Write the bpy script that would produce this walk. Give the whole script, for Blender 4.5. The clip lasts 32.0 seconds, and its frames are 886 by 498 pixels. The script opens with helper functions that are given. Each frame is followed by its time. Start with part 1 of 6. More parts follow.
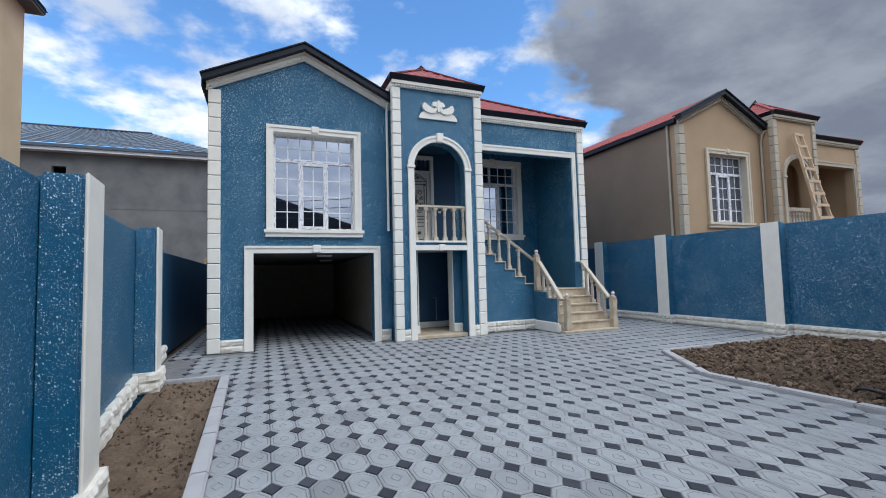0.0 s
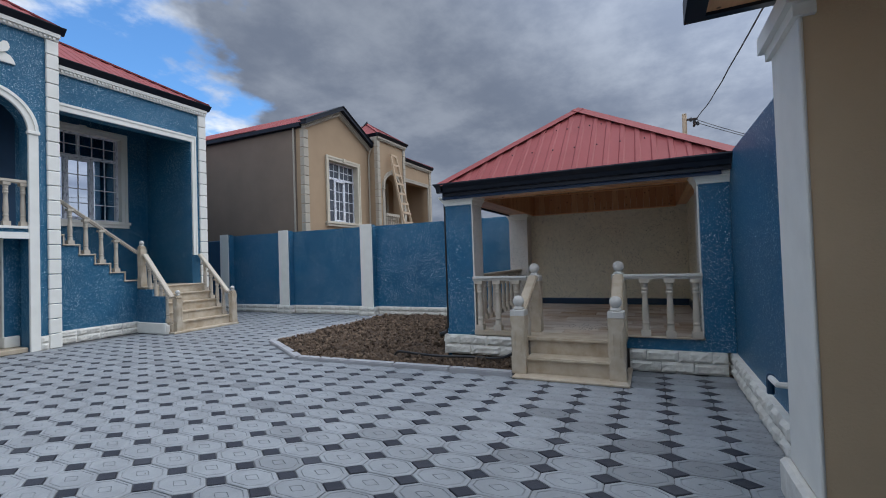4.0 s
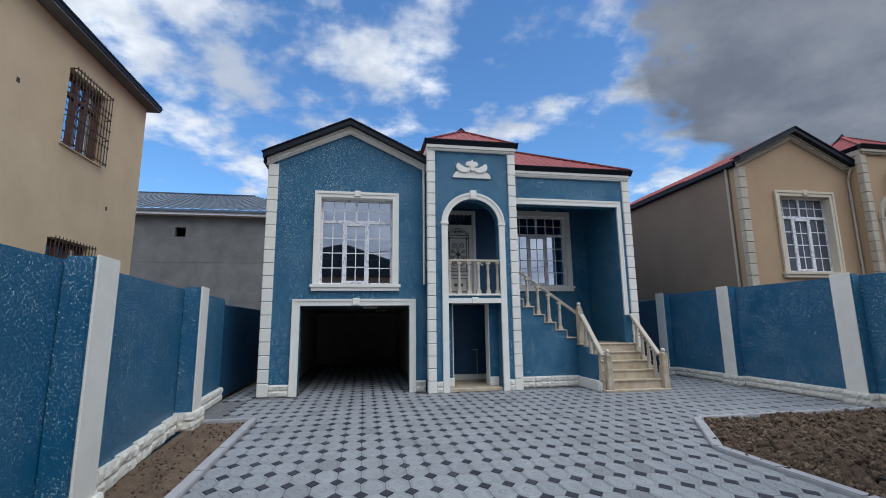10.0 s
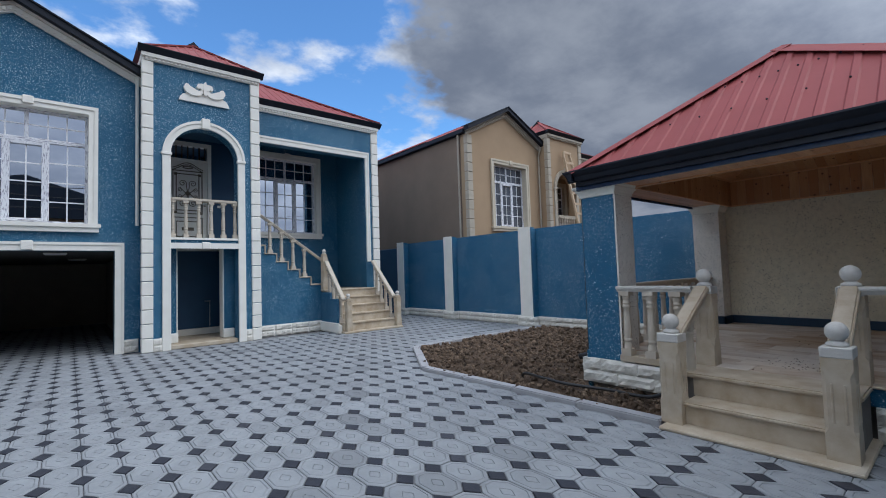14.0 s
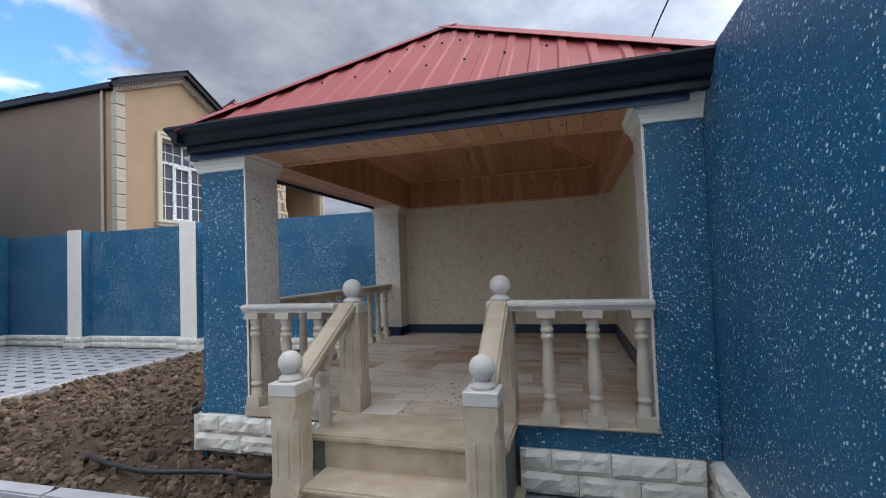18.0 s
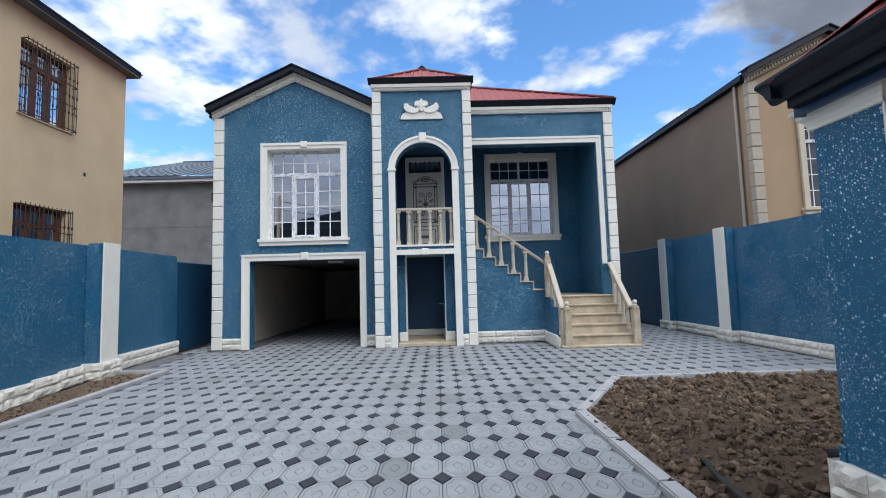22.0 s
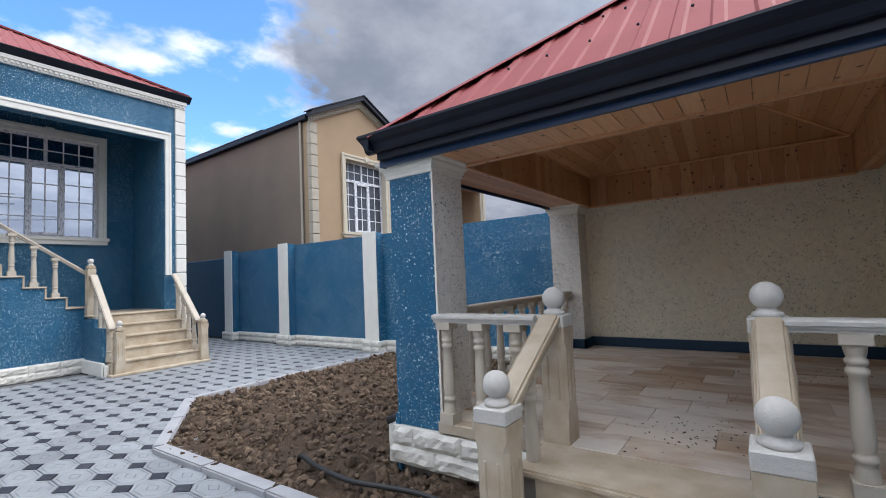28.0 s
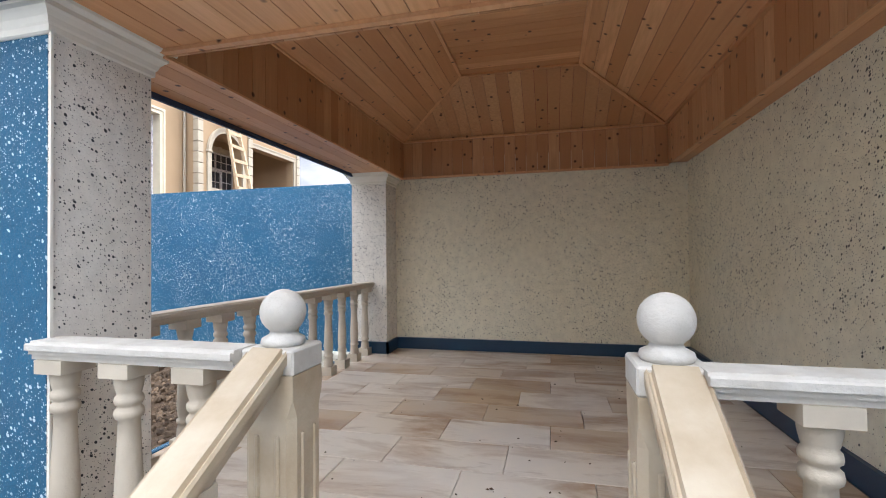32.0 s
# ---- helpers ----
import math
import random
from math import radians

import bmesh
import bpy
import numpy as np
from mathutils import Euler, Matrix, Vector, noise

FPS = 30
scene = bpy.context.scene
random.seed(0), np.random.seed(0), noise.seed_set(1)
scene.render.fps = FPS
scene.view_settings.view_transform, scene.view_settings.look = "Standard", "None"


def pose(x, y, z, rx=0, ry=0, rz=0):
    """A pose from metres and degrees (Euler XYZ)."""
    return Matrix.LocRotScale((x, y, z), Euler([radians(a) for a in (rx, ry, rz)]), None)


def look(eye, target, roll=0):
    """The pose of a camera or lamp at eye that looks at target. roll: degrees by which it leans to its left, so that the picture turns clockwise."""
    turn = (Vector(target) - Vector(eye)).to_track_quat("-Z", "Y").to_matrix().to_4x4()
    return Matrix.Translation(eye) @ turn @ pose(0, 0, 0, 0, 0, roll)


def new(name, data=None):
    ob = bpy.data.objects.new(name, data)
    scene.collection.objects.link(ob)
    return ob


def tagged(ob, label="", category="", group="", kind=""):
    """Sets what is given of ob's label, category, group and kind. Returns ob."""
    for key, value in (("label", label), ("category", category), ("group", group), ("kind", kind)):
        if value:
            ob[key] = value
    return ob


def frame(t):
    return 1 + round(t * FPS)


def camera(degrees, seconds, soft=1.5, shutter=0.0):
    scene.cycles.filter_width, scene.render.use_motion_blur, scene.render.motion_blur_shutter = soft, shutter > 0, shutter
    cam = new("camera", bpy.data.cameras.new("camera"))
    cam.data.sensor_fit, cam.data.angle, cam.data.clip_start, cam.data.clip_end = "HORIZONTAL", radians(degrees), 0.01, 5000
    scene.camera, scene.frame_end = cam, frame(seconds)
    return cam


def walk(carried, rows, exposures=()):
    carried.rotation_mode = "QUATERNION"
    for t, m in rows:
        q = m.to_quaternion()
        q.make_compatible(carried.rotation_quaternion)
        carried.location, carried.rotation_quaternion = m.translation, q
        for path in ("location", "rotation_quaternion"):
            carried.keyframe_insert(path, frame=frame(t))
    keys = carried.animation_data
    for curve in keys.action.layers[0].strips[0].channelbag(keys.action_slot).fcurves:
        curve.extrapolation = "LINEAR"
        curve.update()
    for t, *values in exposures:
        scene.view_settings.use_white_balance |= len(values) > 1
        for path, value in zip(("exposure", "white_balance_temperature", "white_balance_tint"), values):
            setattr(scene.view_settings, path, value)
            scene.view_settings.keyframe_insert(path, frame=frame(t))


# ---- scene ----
cam = camera(89.6, 32.0, 1.0)
PATH = [
    (0, (1.108, -10.427, 1.481), (1.848, -8.573, 1.603), -1.5),
    (0.5, (1.071, -10.42, 1.489), (1.814, -8.569, 1.649), -1.6),
    (1, (1.056, -10.42, 1.477), (1.892, -8.612, 1.658), -1.5),
    (1.5, (1.053, -10.458, 1.494), (2.125, -8.778, 1.656), -1.6),
    (2, (1.093, -10.507, 1.484), (2.448, -9.041, 1.605), -1.8),
    (2.5, (1.142, -10.568, 1.481), (2.728, -9.351, 1.555), -1.6),
    (3, (1.243, -10.707, 1.472), (2.931, -9.636, 1.524), -1.8),
    (3.5, (1.344, -10.847, 1.481), (3.157, -10.002, 1.525), -1.9),
    (5.5, (1.949, -11.058, 1.461), (3.743, -10.175, 1.519), -1.7),
    (6, (2.092, -11.137, 1.451), (3.688, -9.935, 1.542), -1.5),
    (6.5, (2.193, -11.147, 1.455), (3.662, -9.793, 1.543), -1.9),
    (7, (2.311, -11.092, 1.464), (3.658, -9.618, 1.574), -1.6),
    (7.5, (2.405, -11.082, 1.452), (3.473, -9.397, 1.588), -1.1),
    (8, (2.473, -11.152, 1.485), (3.101, -9.258, 1.611), -0.9),
    (8.5, (2.476, -11.188, 1.493), (2.81, -9.219, 1.602), -0.9),
    (9, (2.469, -11.204, 1.553), (2.759, -9.231, 1.708), -1.2),
    (9.5, (2.425, -11.21, 1.626), (2.741, -9.262, 1.95), -1.0),
    (10, (2.384, -11.188, 1.604), (2.727, -9.246, 1.937), -0.7),
    (10.5, (2.379, -11.176, 1.528), (2.754, -9.229, 1.792), -0.3),
    (11, (2.36, -11.165, 1.503), (2.777, -9.217, 1.68), -0.1),
    (11.5, (2.333, -11.173, 1.494), (2.818, -9.237, 1.629), -0.2),
    (12, (2.315, -11.185, 1.481), (2.906, -9.278, 1.595), -0.4),
    (12.5, (2.349, -11.203, 1.474), (3.138, -9.368, 1.575), -0.6),
    (13, (2.421, -11.203, 1.471), (3.398, -9.46, 1.564), -0.9),
    (13.5, (2.583, -11.196, 1.471), (3.687, -9.531, 1.569), -1.3),
    (14, (2.785, -11.198, 1.434), (4.069, -9.668, 1.536), -1.9),
    (14.5, (2.945, -11.159, 1.425), (4.448, -9.841, 1.501), -2.5),
    (15, (3.131, -11.063, 1.444), (4.81, -9.979, 1.521), -2.8),
    (15.5, (3.278, -11.007, 1.434), (5.059, -10.099, 1.501), -2.7),
    (17.5, (4.424, -11.003, 1.462), (6.377, -10.578, 1.522), -2.2),
    (18, (4.677, -10.994, 1.451), (6.6, -10.448, 1.527), -2.1),
    (18.5, (4.871, -10.956, 1.454), (6.597, -9.95, 1.541), -1.7),
    (19, (5.048, -10.825, 1.476), (6.372, -9.329, 1.577), -0.8),
    (19.5, (5.133, -10.697, 1.471), (5.88, -8.845, 1.584), 0.1),
    (20, (5.195, -10.675, 1.464), (5.319, -8.682, 1.584), 0.1),
    (20.5, (5.275, -10.677, 1.452), (5.232, -8.682, 1.58), -0.2),
    (21, (5.345, -10.695, 1.434), (5.357, -8.7, 1.577), -0.8),
    (21.5, (5.361, -10.712, 1.427), (5.4, -8.719, 1.59), -1.3),
    (22, (5.341, -10.718, 1.418), (5.369, -8.724, 1.574), -1.6),
    (22.5, (5.318, -10.712, 1.417), (5.344, -8.718, 1.566), -1.5),
    (23, (5.309, -10.719, 1.448), (5.321, -8.725, 1.598), -1.5),
    (23.5, (5.26, -10.747, 1.463), (5.222, -8.756, 1.645), -1.0),
    (24, (5.173, -10.744, 1.434), (4.907, -8.769, 1.604), 0.2),
    (24.5, (5.0, -10.767, 1.426), (4.464, -8.845, 1.556), 0.7),
    (26.5, (4.859, -10.434, 1.563), (5.025, -8.448, 1.733), -0.2),
    (27, (4.792, -10.404, 1.507), (5.481, -8.534, 1.681), -1.0),
    (27.5, (4.84, -10.461, 1.461), (6.084, -8.904, 1.626), -2.2),
    (28, (4.954, -10.528, 1.468), (6.579, -9.37, 1.597), -2.6),
    (28.5, (5.121, -10.583, 1.477), (6.905, -9.687, 1.602), -2.4),
    (29, (5.224, -10.623, 1.46), (7.117, -9.987, 1.576), -2.2),
    (29.5, (5.354, -10.58, 1.445), (7.29, -10.083, 1.522), -1.7),
    (30, (5.566, -10.463, 1.452), (7.523, -10.056, 1.497), -1.3),
    (30.5, (5.776, -10.413, 1.438), (7.741, -10.037, 1.454), -1.0),
    (31, (6.026, -10.401, 1.432), (7.982, -9.983, 1.461), -0.8),
    (31.5, (6.227, -10.368, 1.455), (8.17, -9.895, 1.486), -0.8),
    (32, (6.437, -10.248, 1.475), (8.38, -9.777, 1.508), -0.6),
]
EXPOSURES = [(0, 0.70, 5950, 8), (2, 0.78, 5900, 8), (3, 0.50, 5800, 8), (6, 0.50, 5800, 8), (9, 0.52, 5850, 8), (10, 0.36, 5900, 8), (11, 0.46, 5850, 8), (13, 0.45, 5750, 8), (15.5, 0.68, 5900, 9), (17.5, 1.12, 6150, 10), (19, 1.02, 6050, 10), (20.5, 0.76, 6050, 8),
             (23.5, 0.80, 6050, 8), (24.5, 0.78, 6050, 8), (27, 0.82, 5950, 9), (28, 1.12, 6100, 10), (28.5, 0.75, 6100, 10), (29, 1.0, 6050, 10), (30, 1.62, 6200, 10), (31, 1.75, 6350, 10), (32, 2.22, 6450, 10)]
walk(cam, [(t, look(e, g, r)) for t, e, g, r in PATH], EXPOSURES)

# ---- world, sun, exposure ----
world = bpy.data.worlds.new("sky")
scene.world = world
world.use_nodes = True
wn, wl = world.node_tree.nodes, world.node_tree.links
wn.clear()


def wnode(kind):
    return wn.new(kind)


def wmath(op, a, b=None):
    n = wnode("ShaderNodeMath")
    n.operation = op
    for i, v in enumerate((a, b)):
        if v is None:
            continue
        if isinstance(v, (int, float)):
            n.inputs[i].default_value = v
        else:
            wl.new(v, n.inputs[i])
    return n.outputs[0]


SUN_EL, SUN_AZ = radians(52), radians(143)  # azimuth from +y towards +x
sky = wnode("ShaderNodeTexSky")
sky.sky_type, sky.sun_disc, sky.sun_elevation, sky.sun_rotation = "NISHITA", False, SUN_EL, SUN_AZ
sky.air_density, sky.dust_density, sky.ozone_density = 1.2, 0.2, 5.0
way = wnode("ShaderNodeTexCoord").outputs["Generated"]
sep = wnode("ShaderNodeSeparateXYZ")
wl.new(way, sep.inputs[0])
up = wmath("MAXIMUM", sep.outputs[2], 0.0)
lift = wmath("ADD", up, 0.22)
comb = wnode("ShaderNodeCombineXYZ")
wl.new(wmath("DIVIDE", sep.outputs[0], lift), comb.inputs[0])
wl.new(wmath("DIVIDE", sep.outputs[1], lift), comb.inputs[1])


def cloud_noise(scale, detail, rough, shift):
    m = wnode("ShaderNodeMapping")
    m.inputs["Location"].default_value = shift
    wl.new(comb.outputs[0], m.inputs["Vector"])
    n = wnode("ShaderNodeTexNoise")
    n.inputs["Scale"].default_value, n.inputs["Detail"].default_value, n.inputs["Roughness"].default_value = scale, detail, rough
    wl.new(m.outputs[0], n.inputs["Vector"])
    return n.outputs["Fac"]


def ramp_of(value, lo, hi):
    n = wnode("ShaderNodeMapRange")
    n.interpolation_type = "SMOOTHSTEP"
    wl.new(value, n.inputs["Value"])
    n.inputs["From Min"].default_value, n.inputs["From Max"].default_value = lo, hi
    return n.outputs["Result"]


# the bank of grey cloud lies to the east and south
east = wmath("ADD", wmath("MULTIPLY", sep.outputs[0], 0.85), wmath("MULTIPLY", sep.outputs[1], -0.62))
bank = ramp_of(wmath("ADD", east, wmath("MULTIPLY", cloud_noise(1.3, 6, 0.55, (2, 5, 0)), 0.6)), 0.22, 0.66)
puff = wmath("ADD", wmath("MULTIPLY", cloud_noise(1.6, 4, 0.5, (0.35, 3.1, 0)), 0.45), wmath("MULTIPLY", cloud_noise(4.2, 9, 0.55, (1.7, 0.4, 0)), 0.55))
# broad unseen cloud added in the west to light the pavilion
west = ramp_of(wmath("MULTIPLY", sep.outputs[0], -1.0), 0.55, 0.95)
# cloud thins and brightens broadly towards the sun
sunward = wmath("ADD", wmath("MULTIPLY", sep.outputs[0], math.sin(SUN_AZ) * math.cos(SUN_EL)),
                wmath("ADD", wmath("MULTIPLY", sep.outputs[1], math.cos(SUN_AZ) * math.cos(SUN_EL)), wmath("MULTIPLY", sep.outputs[2], math.sin(SUN_EL))))
sunside = ramp_of(sunward, 0.42, 0.95)
cover = ramp_of(wmath("ADD", wmath("ADD", puff, wmath("ADD", wmath("MULTIPLY", west, 0.22), wmath("MULTIPLY", ramp_of(sep.outputs[2], 0.55, 0.85), 0.2))), wmath("ADD", wmath("MULTIPLY", ramp_of(bank, 0.12, 1.0), 0.36), wmath("MULTIPLY", sunside, 0.25))), 0.468, 0.585)
shade = ramp_of(cloud_noise(2.4, 6, 0.6, (1.3, 0.2, 0)), 0.35, 0.7)
white = wnode("ShaderNodeMixRGB")
white.inputs[1].default_value, white.inputs[2].default_value = (3.3, 3.55, 4.1, 1), (6.7, 6.6, 6.5, 1)
wl.new(shade, white.inputs[0])
grey = wnode("ShaderNodeMixRGB")
grey.inputs[1].default_value, grey.inputs[2].default_value = (1.08, 1.19, 1.46, 1), (1.85, 1.93, 2.14, 1)
wl.new(shade, grey.inputs[0])
tone = wnode("ShaderNodeMixRGB")
wl.new(ramp_of(bank, 0.0, 0.26), tone.inputs[0])
wl.new(white.outputs[0], tone.inputs[1])
wl.new(grey.outputs[0], tone.inputs[2])
# added brightness for the unseen cloud overhead and in the west, filling the shade
over = ramp_of(sep.outputs[2], 0.62, 0.95)
glow = wmath("ADD", wmath("ADD", wmath("MULTIPLY", sunside, 1.6), 1.0), wmath("ADD", wmath("MULTIPLY", west, 0.55), wmath("MULTIPLY", over, 0.8)))
lit = wnode("ShaderNodeVectorMath")
lit.operation = "SCALE"
wl.new(tone.outputs[0], lit.inputs[0])
wl.new(glow, lit.inputs["Scale"])
mixed = wnode("ShaderNodeMixRGB")
wl.new(cover, mixed.inputs[0])
deep = wnode("ShaderNodeMixRGB")
deep.blend_type = "MULTIPLY"
deep.inputs[0].default_value, deep.inputs[2].default_value = 1.0, (0.78, 0.96, 1.08, 1)
wl.new(sky.outputs[0], deep.inputs[1])
wl.new(deep.outputs[0], mixed.inputs[1])
wl.new(lit.outputs[0], mixed.inputs[2])
back = wnode("ShaderNodeBackground")
back.inputs["Strength"].default_value = 0.12
wl.new(mixed.outputs[0], back.inputs["Color"])
wl.new(back.outputs[0], wnode("ShaderNodeOutputWorld").inputs["Surface"])

sun = new("sun", bpy.data.lights.new("sun", "SUN"))
sun.data.energy, sun.data.angle, sun.data.color = 1.35, radians(50), (1.0, 0.955, 0.90)
sun_from = Vector((math.sin(SUN_AZ) * math.cos(SUN_EL), math.cos(SUN_AZ) * math.cos(SUN_EL), math.sin(SUN_EL)))
sun.matrix_world = look(sun_from * 60, (0, 0, 0))


# ---- materials ----
def material(name):
    m = bpy.data.materials.new(name)
    m.use_nodes = True
    return m, m.node_tree.nodes, m.node_tree.links, m.node_tree.nodes["Principled BSDF"]


def noise_fac(nodes, links, scale, detail=4, rough=0.55, coords="Object", stretch=(1, 1, 1)):
    mp = nodes.new("ShaderNodeMapping")
    mp.inputs["Scale"].default_value = stretch
    if coords == "World":
        links.new(nodes.new("ShaderNodeNewGeometry").outputs["Position"], mp.inputs["Vector"])
    else:
        links.new(nodes.new("ShaderNodeTexCoord").outputs[coords], mp.inputs["Vector"])
    n = nodes.new("ShaderNodeTexNoise")
    n.inputs["Scale"].default_value, n.inputs["Detail"].default_value, n.inputs["Roughness"].default_value = scale, detail, rough
    links.new(mp.outputs[0], n.inputs["Vector"])
    return n.outputs["Fac"]


def span(nodes, links, value, lo, hi):
    n = nodes.new("ShaderNodeMapRange")
    n.inputs["From Min"].default_value, n.inputs["From Max"].default_value = lo, hi
    links.new(value, n.inputs["Value"])
    return n.outputs["Result"]


def blend(nodes, links, fac, a, b):
    n = nodes.new("ShaderNodeMixRGB")
    for i, v in ((0, fac), (1, a), (2, b)):
        if isinstance(v, tuple):
            n.inputs[i].default_value = (*v, 1)
        elif isinstance(v, (int, float)):
            n.inputs[i].default_value = v
        else:
            links.new(v, n.inputs[i])
    return n.outputs[0]


def bump(nodes, links, bsdf, height, strength=0.4, distance=0.01):
    b = nodes.new("ShaderNodeBump")
    b.inputs["Strength"].default_value, b.inputs["Distance"].default_value = strength, distance
    links.new(height, b.inputs["Height"])
    links.new(b.outputs[0], bsdf.inputs["Normal"])


def mul(nodes, links, a, b):
    n = nodes.new("ShaderNodeMath")
    n.operation = "MULTIPLY"
    links.new(a, n.inputs[0])
    if isinstance(b, (int, float)):
        n.inputs[1].default_value = b
    else:
        links.new(b, n.inputs[1])
    return n.outputs[0]


def flecked(name, base, dark, fleck, scale=38, share=0.4, rough=0.6, relief=0.5, patchy=0.8):
    """Sprayed stucco: a rough coat with angular chips of another colour strewn over it; share: how many cells hold a chip."""
    m, nd, ln, b = material(name)
    coat = blend(nd, ln, span(nd, ln, noise_fac(nd, ln, 0.9, 4), 0.3, 0.7), base, dark)
    coat = blend(nd, ln, mul(nd, ln, span(nd, ln, noise_fac(nd, ln, 14, 4), 0.4, 0.75), 0.5), coat, tuple(v * 0.72 for v in dark))
    # sprayed in passes: denser and thinner patches
    dense = noise_fac(nd, ln, 1.7, 4, 0.6, "World")
    # the coat runs round corners: along the wall, and up it
    spot = nd.new("ShaderNodeSeparateXYZ")
    ln.new(nd.new("ShaderNodeNewGeometry").outputs["Position"], spot.inputs[0])

    def sums(op, p, q):
        n = nd.new("ShaderNodeMath")
        n.operation = op
        ln.new(p, n.inputs[0])
        ln.new(q, n.inputs[1])
        return n.outputs[0]

    flat = nd.new("ShaderNodeCombineXYZ")
    ln.new(sums("ADD", spot.outputs[0], spot.outputs[1]), flat.inputs[0])
    ln.new(sums("ADD", spot.outputs[2], mul(nd, ln, sums("SUBTRACT", spot.outputs[0], spot.outputs[1]), 0.35)), flat.inputs[1])
    place = flat.outputs[0]
    wob = nd.new("ShaderNodeTexNoise")
    wob.inputs["Scale"].default_value, wob.inputs["Detail"].default_value = scale * 1.7, 2
    ln.new(place, wob.inputs["Vector"])
    shift = nd.new("ShaderNodeVectorMath")
    shift.operation = "MULTIPLY_ADD"
    ln.new(wob.outputs["Color"], shift.inputs[0])
    shift.inputs[1].default_value = (0.22 / scale,) * 3
    ln.new(place, shift.inputs[2])
    layers = []
    for sc, cut, r in ((scale, 1.0 - share, 0.42), (scale * 2.2, 1.0 - share * 1.2, 0.36)):
        vor = nd.new("ShaderNodeTexVoronoi")
        vor.voronoi_dimensions = "2D"
        vor.inputs["Scale"].default_value = sc
        ln.new(shift.outputs[0], vor.inputs["Vector"])
        part_of = nd.new("ShaderNodeSeparateColor")
        ln.new(vor.outputs["Color"], part_of.inputs[0])
        # chips of many sizes, more small than large
        grow = nd.new("ShaderNodeMath")
        grow.operation = "MULTIPLY_ADD"
        ln.new(mul(nd, ln, part_of.outputs[1], part_of.outputs[1]), grow.inputs[0])
        grow.inputs[1].default_value, grow.inputs[2].default_value = 0.75, 0.35
        size = grow.outputs[0]
        ad = nd.new("ShaderNodeMath")
        ad.operation = "MULTIPLY_ADD"
        ln.new(dense, ad.inputs[0])
        ad.inputs[1].default_value = patchy
        ln.new(part_of.outputs[0], ad.inputs[2])
        edge = cut + 0.5 * patchy
        layers.append(mul(nd, ln, span(nd, ln, ad.outputs[0], edge - 0.01, edge + 0.01), span(nd, ln, sums("DIVIDE", vor.outputs["Distance"], size), r, r - 0.08)))
    top = nd.new("ShaderNodeMath")
    top.operation = "MAXIMUM"
    ln.new(layers[0], top.inputs[0])
    ln.new(layers[1], top.inputs[1])
    spots = top.outputs[0]
    ln.new(blend(nd, ln, spots, coat, fleck), b.inputs["Base Color"])
    b.inputs["Roughness"].default_value = rough
    high = nd.new("ShaderNodeMath")
    high.operation = "MULTIPLY_ADD"
    ln.new(spots, high.inputs[0])
    high.inputs[1].default_value = 0.35
    ln.new(noise_fac(nd, ln, 48, 5, 0.65), high.inputs[2])
    bump(nd, ln, b, high.outputs[0], relief, 0.012)
    return m


def plain(name, base, other, scale=6, rough=0.6, relief=0.15, metal=0.0, grain=60):
    m, nd, ln, b = material(name)
    f = noise_fac(nd, ln, scale, 5)
    ln.new(blend(nd, ln, span(nd, ln, f, 0.3, 0.7), base, other), b.inputs["Base Color"])
    b.inputs["Roughness"].default_value, b.inputs["Metallic"].default_value = rough, metal
    if relief:
        bump(nd, ln, b, noise_fac(nd, ln, grain, 4, 0.6), relief, 0.008)
    return m


def dulled(m, gloss):
    """Weathered paint: less sheen than fresh enamel."""
    m.node_tree.nodes["Principled BSDF"].inputs["Specular IOR Level"].default_value = gloss
    return m


def varied(name, base, other, rough=0.6, relief=0.2, scale=5, island=False, stain=None):
    """Pieces that differ one from another, each with its own clouding."""
    m, nd, ln, b = material(name)
    if island:
        r = nd.new("ShaderNodeNewGeometry").outputs["Random Per Island"]
    else:
        r = nd.new("ShaderNodeObjectInfo").outputs["Random"]
    c = blend(nd, ln, r, base, other)
    f = span(nd, ln, noise_fac(nd, ln, scale, 5, 0.55, "World"), 0.35, 0.7)
    c = blend(nd, ln, mul(nd, ln, f, 0.6), c, stain or tuple(v * 0.75 for v in base))
    ln.new(c, b.inputs["Base Color"])
    b.inputs["Roughness"].default_value = rough
    bump(nd, ln, b, noise_fac(nd, ln, 45, 5, 0.65), relief, 0.01)
    return m


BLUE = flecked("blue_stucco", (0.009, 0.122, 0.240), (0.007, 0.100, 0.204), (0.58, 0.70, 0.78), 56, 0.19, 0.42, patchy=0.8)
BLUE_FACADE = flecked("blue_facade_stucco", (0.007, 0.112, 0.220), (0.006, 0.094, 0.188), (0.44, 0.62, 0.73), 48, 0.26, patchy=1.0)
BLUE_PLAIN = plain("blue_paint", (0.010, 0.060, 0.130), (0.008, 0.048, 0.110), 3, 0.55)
BLUE_SKIRT = plain("blue_skirting", (0.008, 0.040, 0.085), (0.006, 0.03, 0.07), 8, 0.35, 0.05)
CREAM = flecked("cream_stucco", (0.82, 0.76, 0.60), (0.77, 0.71, 0.55), (0.06, 0.058, 0.05), 54, 0.15, 0.75)
WHITE_SPOT = flecked("white_stucco", (0.82, 0.79, 0.73), (0.77, 0.74, 0.68), (0.04, 0.045, 0.05), 60, 0.20, 0.75)
WHITE = plain("white_paint", (0.85, 0.83, 0.76), (0.79, 0.77, 0.70), 5, 0.6, 0.12)
